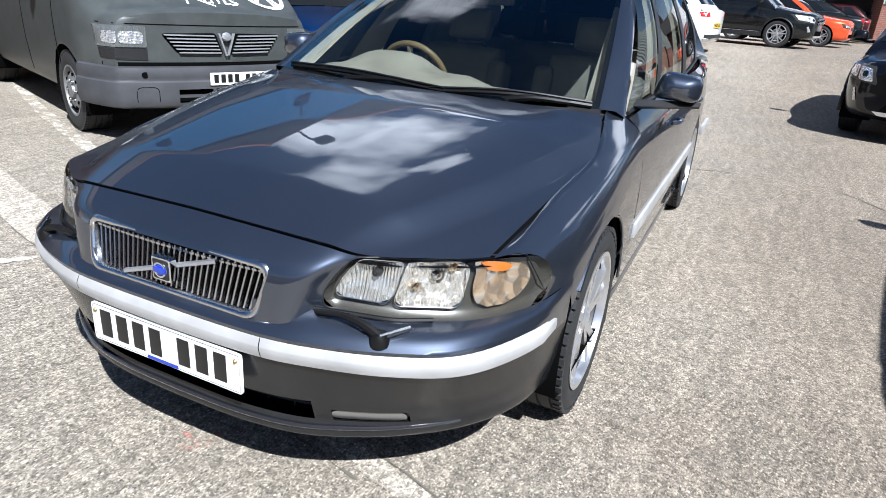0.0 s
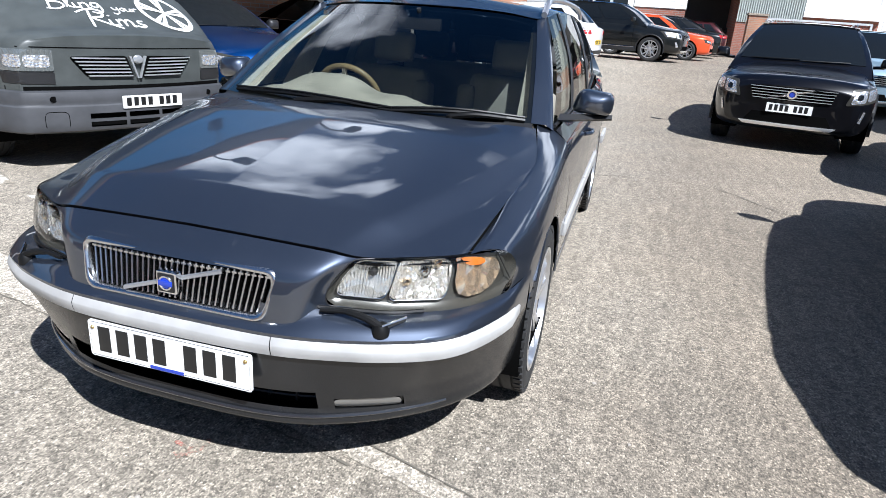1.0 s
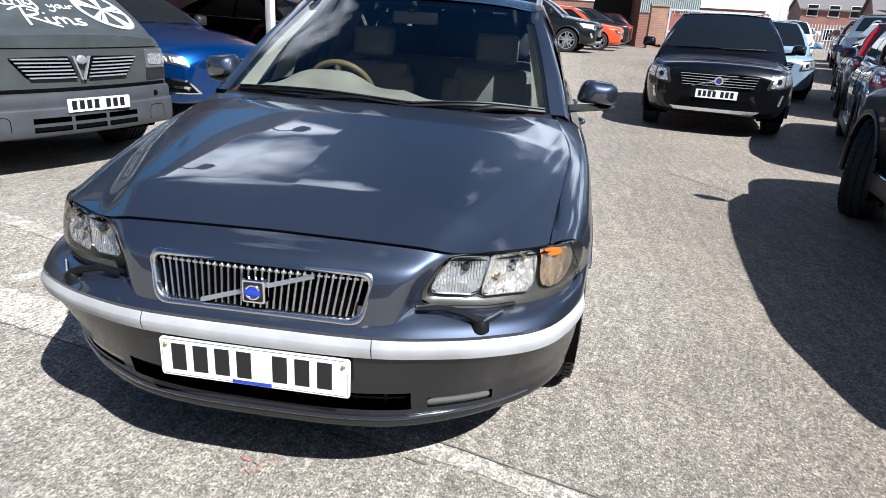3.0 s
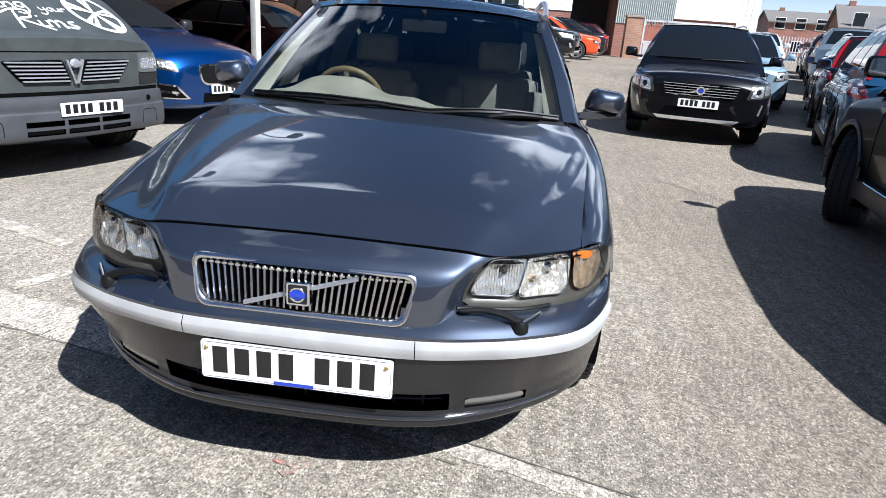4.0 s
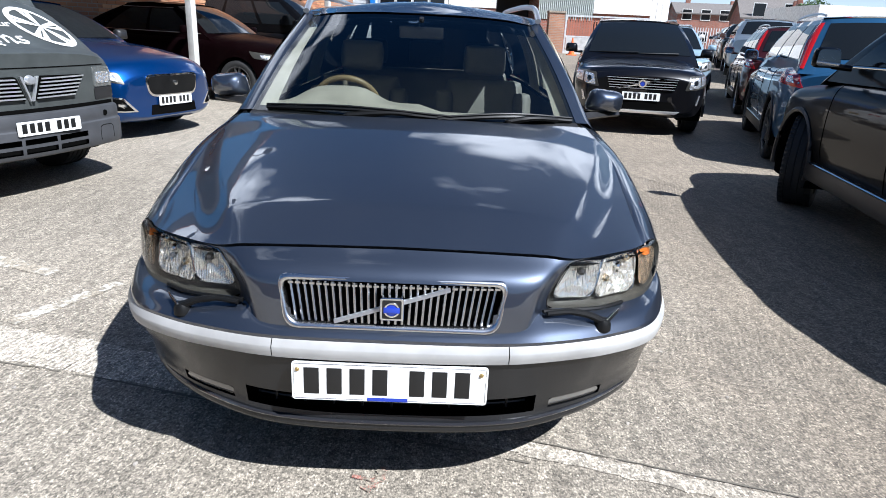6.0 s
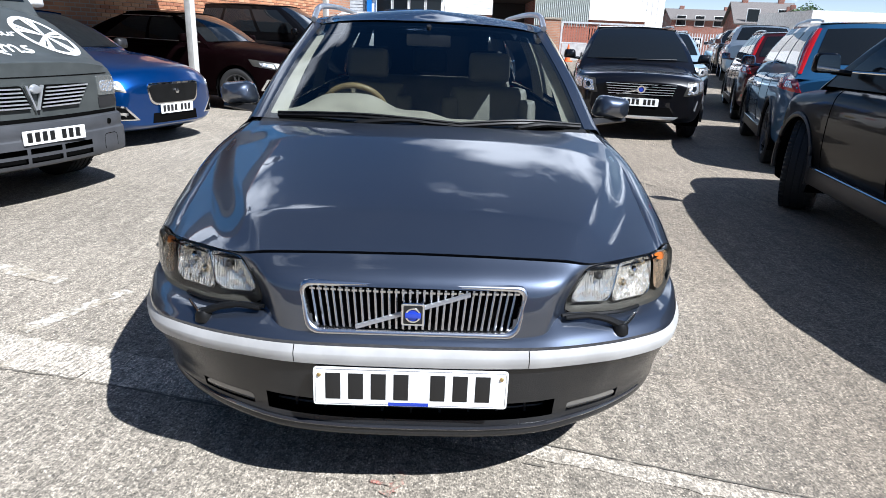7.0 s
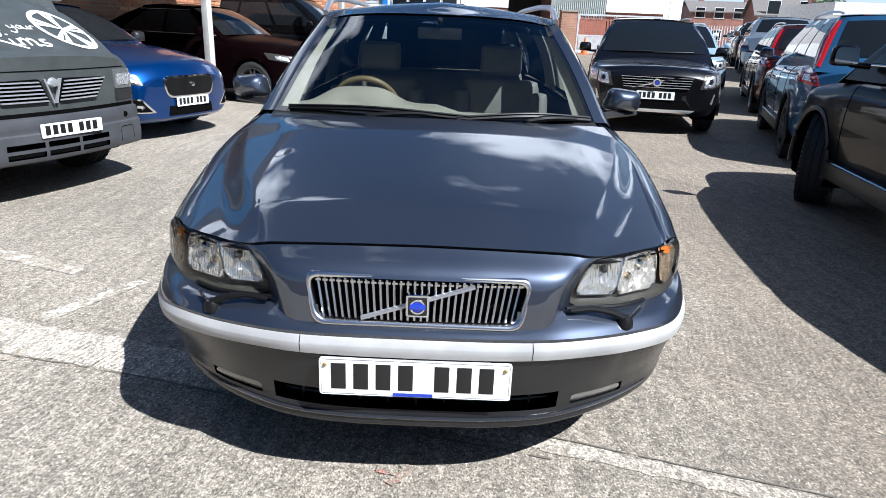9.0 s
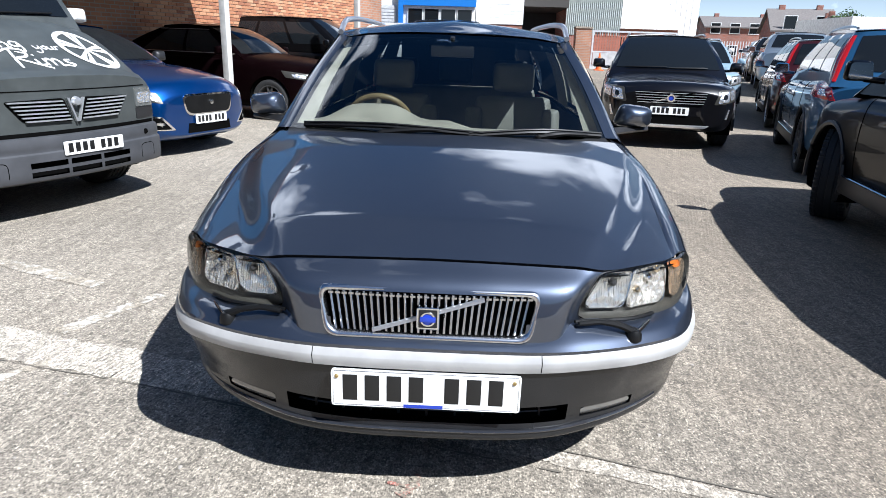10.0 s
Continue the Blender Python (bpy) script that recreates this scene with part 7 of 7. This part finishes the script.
box(bm, (-8.0, -3.99, 2.91), (10.2, -3.905, 4.02))
part("sign_board", bm, plastic("blue_sign_sheet", (0.016, 0.10, 0.23), 0.4, 60, 0.05), can, "plain bright blue sign sheet above the canopy edge", 0)
bm = bmesh.new()
box(bm, (-8.04, -4.05, 4.023), (10.24, -3.85, 4.36), 0.01)
part("sign_gutter", bm, M_BLACK, can, "black gutter along the sign", 0)
bm = bmesh.new()
box(bm, (-8.04, -4.06, 4.363), (10.24, -3.84, 4.40), 0.005)
part("sign_flashing", bm, plastic("red_brown_flashing", (0.34, 0.13, 0.06), 0.6), can, "red-brown flashing", 0)
for x in (1.2, 3.6, 6.0, 8.4):
    bm = bmesh.new()
    tube(bm, [(x, -4.0, 4.38), (x, -4.25, 4.52), (x, -4.75, 4.42)], 0.022, 8)
    arm = part("lamp_arm", bm, M_BLACK, can, "bent steel lamp arm")
    bm = bmesh.new()
    box(bm, (x - 0.13, -4.90, 4.30), (x + 0.13, -4.70, 4.42), 0.02)
    part("floodlight", bm, M_BLACK, arm, "black floodlight")
M_POST = plastic("white_post_paint", (0.50, 0.49, 0.46), 0.55, 80, 0.2)
for x in (-4.8, -0.8, 3.2, 7.26):
    bm = bmesh.new()
    box(bm, (x - 0.055, -3.615, 0.0), (x + 0.055, -3.505, 2.748), 0.006)
    box(bm, (x - 0.12, -3.68, 0.0), (x + 0.12, -3.44, 0.012))
    part("post", bm, M_POST, can, "white painted square steel post", 30)


G = 0.5
post2 = empty("steel_post", "white painted square steel post at the end of the canopy", "post", pose(-2.30, 13.0, zg(13.0), 0, 0, 70))
bm = bmesh.new()
box(bm, (-0.05, -0.05, 0), (0.05, 0.05, 3.2), 0.006)
part("shaft", bm, M_POST, post2, smooth=30)
bm = bmesh.new()
box(bm, (-0.11, -0.11, 0), (0.11, 0.11, 0.014))
part("foot_plate", bm, M_POST, post2, smooth=0)

# workshop with a blue fascia and shop windows
shop = empty("workshop", "low workshop with large windows under a blue fascia", "building")
bm = bmesh.new(); box(bm, (-5.2, 26.0, G - 0.1), (-0.2, 33.0, 3.75))
part("wall", bm, M_RENDER, shop, smooth=0)
bm = bmesh.new(); box(bm, (-3.35, 25.80, 2.92), (-0.15, 25.997, 3.75), 0.01)
part("fascia", bm, M_SIGNBLUE, shop, "bright blue fascia board", 0)
bm = bmesh.new(); box(bm, (-3.42, 25.75, G - 0.1), (-3.22, 25.95, 3.75))
part("corner_post", bm, M_SIGNBLUE, shop, smooth=0)
bm = bmesh.new(); box(bm, (-5.1, 25.93, G), (-3.5, 25.997, 2.9))
part("roller_shutter", bm, M_STEEL, shop, "grey roller shutter", 0)
for k in range(4):
    x = -3.05 + k * 0.70
    w = part("window", box(bmesh.new(), (x, 25.93, 1.25), (x + 0.66, 25.997, 2.85)), M_RENDER, shop, smooth=0)
    part("pane", box(bmesh.new(), (x + 0.04, 25.915, 1.30), (x + 0.62, 25.928, 2.80)), M_TINT, w, smooth=0)
for k in range(18):
    bm = bmesh.new(); box(bm, (-5.08, 25.905, G + 0.05 + k * 0.13), (-3.52, 25.928, G + 0.15 + k * 0.13), 0.006)
    part("shutter_slat", bm, M_STEEL, shop, smooth=0)

# boarded shed with a brick foot
shed = empty("boarded_shed", "white weatherboarded shed on a red brick foot", "building")
bm = bmesh.new(); box(bm, (-0.15, 28.0, G - 0.1), (1.95, 34.0, 2.35))
part("brick_foot", bm, M_REDBRICK, shed, smooth=0)
for k in range(12):
    z = 2.353 + k * 0.14
    bm = bmesh.new(); box(bm, (-0.17, 27.96 + 0.004 * (k % 2), z), (1.97, 34.0, z + 0.135), 0.006)
    part("board", bm, M_RENDER, shed, smooth=0)
# open-fronted store; the shade inside is put into the shell's dark colour
store = empty("open_store", "open-fronted store building, the shade inside painted dark", "building")
bm = bmesh.new()
box(bm, (2.0, 36.5, G - 0.1), (4.4, 36.8, 4.5)); box(bm, (2.0, 31.2, 3.35), (4.4, 36.5, 4.5))
part("shell", bm, mat("store_inside_shade", (0.06, 0.055, 0.05), 0.9), store, smooth=0)
for k in range(3):
    bm = bmesh.new(); box(bm, (2.2 + k * 0.7, 35.6, G), (2.75 + k * 0.7, 36.3, 1.2 + 0.3 * k), 0.02)
    part("crate", bm, (M_BEIGE, M_SIGNBLUE, M_STEEL)[k], store, smooth=0)

# corrugated shed: each rib is real
cor = empty("corrugated_shed", "grey-green corrugated steel shed with a white flashing", "building")
bm = bmesh.new()
x0, x1, n = 4.4, 7.2, 112
v = [[bm.verts.new((x0 + (x1 - x0) * k / n, 32.0 + (0.03 if (k // 2) % 2 else 0.0), z)) for k in range(n + 1)] for z in (2.1, 6.0)]
for k in range(n):
    bm.faces.new((v[0][k], v[0][k + 1], v[1][k + 1], v[1][k]))
part("cladding", bm, M_GREENSTEEL, cor, "ribbed steel cladding", 0)
bm = bmesh.new(); box(bm, (x0, 32.05, G - 0.1), (x1, 38.0, 2.1)); box(bm, (x0, 32.06, 2.1), (x1, 38.0, 6.0))
part("brick_foot", bm, M_REDBRICK, cor, smooth=0)

# low brick building with a broad white roof, and its gable flashing
low_b = empty("brick_workshop", "low red brick workshop under a broad white sheet roof", "building")
bm = bmesh.new(); box(bm, (6.2, 40.0, G - 0.1), (12.5, 48.0, 2.75))
part("wall", bm, M_REDBRICK, low_b, smooth=0)
bm = bmesh.new()
q = [bm.verts.new(c) for c in ((6.0, 39.6, 2.72), (12.7, 39.6, 2.80), (12.7, 46, 5.4), (8.6, 46, 5.4))]
r = [bm.verts.new(c) for c in ((6.0, 39.6, 2.90), (12.7, 39.6, 2.98), (12.7, 46, 5.6), (8.6, 46, 5.6))]
bm.faces.new(q)
bm.faces.new(r)
for k in range(4):
    bm.faces.new((q[k], q[(k + 1) % 4], r[(k + 1) % 4], r[k]))
part("roof", bm, M_RENDER, low_b, "white sheet roof", 0)
for k in range(2):
    x = 8.4 + k * 2.2
    w = part("window", box(bmesh.new(), (x, 39.93, 1.3), (x + 1.3, 39.997, 2.3)), M_RENDER, low_b, smooth=0)
    part("pane", box(bmesh.new(), (x + 0.06, 39.915, 1.36), (x + 1.24, 39.928, 2.24)), M_TINT, w, smooth=0)
big = empty("white_warehouse", "tall white clad warehouse", "building")
bm = bmesh.new(); box(bm, (8.8, 50.0, 0.3), (16.9, 62.0, 8.2))
part("wall", bm, M_RENDER, big, smooth=0)
for k in range(19):
    bm = bmesh.new(); box(bm, (8.8 + k * 0.42, 49.965, 0.5), (8.8 + k * 0.42 + 0.385, 49.997, 8.2))
    part("cladding_panel", bm, M_RENDER, big, smooth=0)

# palisade fence and gate between brick piers
fence = empty("palisade_fence", "red-brown palisade fence at the back of the yard", "fence")
for k in range(62):
    x = -1.5 + k * 0.145
    bm = bmesh.new(); box(bm, (x, 36.9, G), (x + 0.07, 36.93, 2.5), 0.004)
    part("pale", bm, M_FENCE, fence, smooth=0)
for z in (0.9, 2.1):
    bm = bmesh.new(); box(bm, (-1.5, 36.935, z), (7.5, 36.98, z + 0.06))
    part("rail", bm, M_FENCE, fence, smooth=0)
pier = empty("brick_pier", "brown brick gate pier with a flat cap", "pier")
bm = bmesh.new(); box(bm, (4.70, 30.0, G - 0.1), (5.45, 30.7, 2.35))
part("shaft", bm, M_BRICK, pier, smooth=0)
bm = bmesh.new(); box(bm, (4.66, 29.96, 2.352), (5.49, 30.74, 2.44), 0.01)
part("cap", bm, M_MORTAR, pier, smooth=0)
gate = empty("yard_gate", "red-brown slatted steel gate with a pale lower panel", "gate")
bm = bmesh.new()
for lo, hi in (((5.52, 30.2, 0.49), (9.6, 30.25, 0.70)), ((5.52, 30.2, 2.22), (9.6, 30.25, 2.30)), ((5.52, 30.2, 0.70), (5.60, 30.25, 2.22)), ((9.52, 30.2, 0.70), (9.6, 30.25, 2.22)), ((5.6, 30.2, 1.28), (9.52, 30.25, 1.34))):
    box(bm, lo, hi)
part("gate_frame", bm, M_STEEL, gate, smooth=0)
for k in range(30):
    x = 5.66 + k * 0.13
    bm = bmesh.new(); box(bm, (x, 30.255, 0.72), (x + 0.075, 30.275, 2.21))
    part("slat", bm, M_FENCE, gate, smooth=0)
bm = bmesh.new(); box(bm, (5.62, 30.17, 0.70), (9.5, 30.195, 1.27))
part("lower_panel", bm, plastic("pale_grey_panel", (0.45, 0.44, 0.43), 0.6), gate, "pale grey panel", 0)

# wheeled bins
M_BIN = plastic("bin_grey", (0.16, 0.165, 0.17), 0.6)
for k, (x, lid) in enumerate(((4.3, 1), (3.05, 1))):
    b = empty("wheeled_bin", "large grey wheeled bin with a dark ribbed lid", "bin", pose(x, 35.6 + 0.5 * k, G), "bins")
    bm = bmesh.new(); box(bm, (0, 0, 0.12), (1.45, 1.0, 1.05), 0.03)
    for v_ in bm.verts:
        if v_.co.z < 0.5:
            v_.co.x, v_.co.y = 0.725 + (v_.co.x - 0.725) * 0.92, 0.5 + (v_.co.y - 0.5) * 0.9
    part("tub", bm, M_BIN, b, smooth=30)
    bm = bmesh.new(); box(bm, (-0.04, -0.05, 1.053), (1.49, 1.05, 1.14), 0.02)
    part("lid", bm, M_BLACK, b, "black lid", 30)
    for j in range(7):
        bm = bmesh.new(); box(bm, (0.02 + j * 0.205, -0.03, 1.142), (0.16 + j * 0.205, 1.0, 1.34), 0.03)
        part("lid_rib", bm, M_BLACK, b, smooth=30)
    for wx in (0.15, 1.3):
        bm = bmesh.new(); lathe(bm, [(wx - 0.03, 0.0001), (wx - 0.03, 0.08), (wx + 0.03, 0.08), (wx + 0.03, 0.0001)], 14, "x", (0, 0.2, 0.08))
        part("castor", bm, M_RUBBER, b)
    bm = bmesh.new(); box(bm, (0.95, -0.006, 0.55), (1.3, -0.002, 0.80))
    part("label_bar", bm, M_WHITE, b, "pale label", 0)

# traffic cone
cone = empty("traffic_cone", "orange traffic cone standing near the gate", "cone", pose(5.45, 27.4, G))
bm = bmesh.new(); box(bm, (-0.2, -0.2, 0), (0.2, 0.2, 0.04), 0.01)
M_CONE = plastic("orange_plastic", (0.85, 0.16, 0.03), 0.5)
part("base", bm, M_CONE, cone)
bm = bmesh.new(); lathe(bm, [(0.04, 0.14), (0.70, 0.035), (0.74, 0.03), (0.74, 0.0001)], 20, "z")
part("body", bm, M_CONE, cone)
bm = bmesh.new(); lathe(bm, [(0.36, 0.092), (0.36, 0.0975), (0.52, 0.0705), (0.52, 0.066)], 20, "z")
part("sleeve", bm, M_CONE, cone)
bol = empty("bollard", "short dark bollard near the gate", "bollard", pose(6.1, 27.6, G))
bm = bmesh.new(); lathe(bm, [(0, 0.05), (0.38, 0.05), (0.42, 0.03), (0.43, 0.0001)], 12, "z")
part("shaft", bm, M_BLACK, bol)

# houses beyond the yard


def house(name, label, x, y, w, d, eaves, ridge, rz, wall_m, gable=True, rows=2, cols=4):
    h = empty(name, label, "house", pose(x, y, 0.3, 0, 0, rz))
    bm = bmesh.new(); box(bm, (-w / 2, 0, 0), (w / 2, d, eaves))
    a = [bm.verts.new(c) for c in ((-w / 2, 0, eaves), (-w / 2, d, eaves), (-w / 2, d / 2, ridge))]
    b = [bm.verts.new(c) for c in ((w / 2, 0, eaves), (w / 2, d, eaves), (w / 2, d / 2, ridge))]
    bm.faces.new(a); bm.faces.new(b)
    part("wall", bm, wall_m, h, smooth=0)
    bm = bmesh.new()
    for y0, y1 in ((-0.3, d / 2), (d + 0.3, d / 2)):
        e = eaves - 0.12
        q = [bm.verts.new(c) for c in ((-w / 2 - 0.3, y0, e), (w / 2 + 0.3, y0, e), (w / 2 + 0.3, y1, ridge + 0.1), (-w / 2 - 0.3, y1, ridge + 0.1))]
        r = [bm.verts.new(v_.co + Vector((0, 0, 0.14))) for v_ in q]
        bm.faces.new(q); bm.faces.new(r)
        for k in range(4):
            bm.faces.new((q[k], q[(k + 1) % 4], r[(k + 1) % 4], r[k]))
    roof_ = part("roof", bm, M_ROOFTILE, h, "weathered grey-brown tiles", 0)
    for cx in (-w * 0.3, w * 0.32):
        bm = bmesh.new(); box(bm, (cx - 0.28, d / 2 - 0.22, ridge - 0.5), (cx + 0.28, d / 2 + 0.22, ridge + 0.6), 0.03)
        part("chimney", bm, M_REDBRICK, roof_, smooth=0)
    for r_ in range(rows):
        for c_ in range(cols):
            xx, zz = -w / 2 + w * (c_ + 0.5) / cols, 1.0 + 2.6 * r_
            win = part("window", box(bmesh.new(), (xx - 0.6, -0.06, zz), (xx + 0.6, -0.003, zz + 1.3)), M_RENDER, h, smooth=0)
            part("pane", box(bmesh.new(), (xx - 0.52, -0.075, zz + 0.08), (xx + 0.52, -0.062, zz + 1.22)), M_TINT, win, smooth=0)
    return h


house("house", "row of brown brick houses beyond the yard", 32.5, 80, 9, 8, 4.4, 5.6, -8, M_REDBRICK, cols=4)
house("house", "house with a broad grey roof beyond the yard", 31.0, 62, 5.5, 8, 3.5, 5.5, -14, M_REDBRICK, cols=2)
house("house", "gabled house with a steep roof beyond the yard", 34.0, 59, 4.0, 4.5, 3.0, 4.5, 70, M_RENDER, rows=1, cols=2)
block("far_shed", (25.8, 45.0, 0.2), (42.0, 53.0, 4.2), M_RENDER, "white flat-roofed shed at the end of the yard")
block("backdrop_terrace", (-60, 110, 0), (140, 114, 5.0), M_REDBRICK, "far brick terrace on the skyline", "backdrop")
yf = empty("steel_fence", "pale steel railing at the far end of the parked row", "fence")
for k in range(70):
    x = 14.0 + k * 0.20
    bm = bmesh.new(); box(bm, (x, 50.0 - 0.2 * k * 0.1, G), (x + 0.05, 50.04 - 0.2 * k * 0.1, 2.4))
    part("pale", bm, M_STEEL, yf, smooth=0)

# small tree beyond the roofs
rnd = random.Random(11)
tree_ob = empty("tree", "small bushy green tree beyond the roofs", "tree", pose(31.4, 56.0, -0.3))
bm = bmesh.new()
tube(bm, [(0, 0, 0), (0.05, 0, 1.8), (0.0, 0.1, 3.2)], [0.16, 0.12, 0.07], 8)
for k in range(7):
    a = rnd.uniform(0, 6.28)
    tube(bm, [(0, 0, 1.8 + 0.2 * k), (0.5 * math.cos(a), 0.5 * math.sin(a), 2.5 + 0.25 * k), (1.1 * math.cos(a), 1.1 * math.sin(a), 3.0 + 0.25 * k)], [0.06, 0.04, 0.015], 6)
part("trunk", bm, plastic("bark", (0.09, 0.07, 0.05), 0.9), tree_ob)
bm = bmesh.new()
for k in range(2600):
    d = Vector((rnd.gauss(0, 1), rnd.gauss(0, 1), rnd.gauss(0, 1))).normalized()
    rr = rnd.uniform(0.45, 1.0) * (1 + 0.25 * noise.noise(d * 2.2))
    c_ = Vector((0, 0, 3.9)) + Vector((d.x * 1.7, d.y * 1.7, d.z * 1.8)) * rr
    a, b_ = Vector((rnd.gauss(0, 1), rnd.gauss(0, 1), rnd.gauss(0, 1))).normalized() * 0.13, Vector((rnd.gauss(0, 1), rnd.gauss(0, 1), rnd.gauss(0, 1))).normalized() * 0.08
    bm.faces.new([bm.verts.new(c_ - a), bm.verts.new(c_ + b_), bm.verts.new(c_ + a), bm.verts.new(c_ - b_)])
leaf = mat("leaf_green", (0.06, 0.11, 0.03), 0.6)
tagged(part("crown", bm, leaf, tree_ob, "", 0), kind="stuff")

# the far side of the yard lies a little further round and further off
FAR = pose(0.05, -1.52, 0, 0, 0, -1.2) @ Matrix.Diagonal((1, 1.05, 1, 1)) @ pose(-0.09, 1.434, 0)
FAR_THINGS = {"workshop", "boarded_shed", "open_store", "corrugated_shed", "brick_workshop", "white_warehouse", "palisade_fence", "brick_pier", "yard_gate", "wheeled_bin", "traffic_cone", "bollard", "house", "far_shed", "steel_fence", "tree", "parked_car"}
for ob in list(scene.objects):
    if ob.parent is None and ob.name.split(".")[0] in FAR_THINGS:
        ob.matrix_basis = FAR @ ob.matrix_basis

# unseen plain wall added behind the camera, closing the yard in reflections
block("added_wall_south", (-30, -17.3, 0), (30, -17.0, 3.6), M_REDBRICK, "plain unseen brick wall added behind the camera", "wall")

# bricks of the sunlit stretch of the long wall
verts = [(-0.1075, 0, -0.0325), (0.1075, 0, -0.0325), (0.1075, 0, 0.0325), (-0.1075, 0, 0.0325), (-0.103, -0.012, -0.028), (0.103, -0.012, -0.028), (0.103, -0.012, 0.028), (-0.103, -0.012, 0.028)]
faces = [(4, 5, 6, 7), (0, 1, 5, 4), (1, 2, 6, 5), (2, 3, 7, 6), (3, 0, 4, 7)]
brick_me = bpy.data.meshes.new("brick")
brick_me.from_pydata(verts, [], faces)
M_BRICKPIECE = mat("brick_piece", (0.42, 0.19, 0.10), 0.88)
_n, _l, _b = nodes_of(M_BRICKPIECE)
_oi = _n.new("ShaderNodeObjectInfo")
_r = ramp(M_BRICKPIECE, _oi.outputs["Random"], [(0.0, (0.30, 0.12, 0.065)), (0.5, (0.44, 0.20, 0.10)), (1.0, (0.52, 0.30, 0.17))])
_nz = ramp(M_BRICKPIECE, noise_tex(M_BRICKPIECE, 40.0, 5).outputs["Fac"], [(0.3, (0.75,) * 3), (0.7, (1.15,) * 3)])
_l.new(mixc(M_BRICKPIECE, 1.0, _r.outputs[0], _nz.outputs[0], "MULTIPLY"), _b.inputs["Base Color"])
brick_me.materials.append(M_BRICKPIECE)
count = 0
rest = []
for row in range(18, 46):
    z = 0.04 + row * 0.075
    for col in range(40, 80):
        x = col * 0.225 + (0.1125 if row % 2 else 0)
        if count < 300 and 22 <= row < 42 and 44 <= col < 59:
            ob = new("brick", brick_me)
            ob.parent = wall
            ob.location = (x, -0.001, z)
            count += 1
        elif not (22 <= row < 42 and 44 <= col < 59):
            rest.append((x, z))
vv, ff = [], []
for x, z in rest:
    k = len(vv)
    vv += [(a + x, b - 0.001, c_ + z) for a, b, c_ in verts]
    ff += [tuple(i + k for i in f) for f in faces]
me = bpy.data.meshes.new("brickwork")
me.from_pydata(vv, [], ff)
M_BRICKREST = mat("brick_rest", (0.42, 0.19, 0.10), 0.88)
_n, _l, _b = nodes_of(M_BRICKREST)
_g = _n.new("ShaderNodeNewGeometry")
_r = ramp(M_BRICKREST, _g.outputs["Random Per Island"], [(0.0, (0.30, 0.12, 0.065)), (0.5, (0.44, 0.20, 0.10)), (1.0, (0.52, 0.30, 0.17))])
_l.new(_r.outputs[0], _b.inputs["Base Color"])
me.materials.append(M_BRICKREST)
ob = new("brickwork", me)
ob.parent = wall
tagged(ob, kind="stuff")
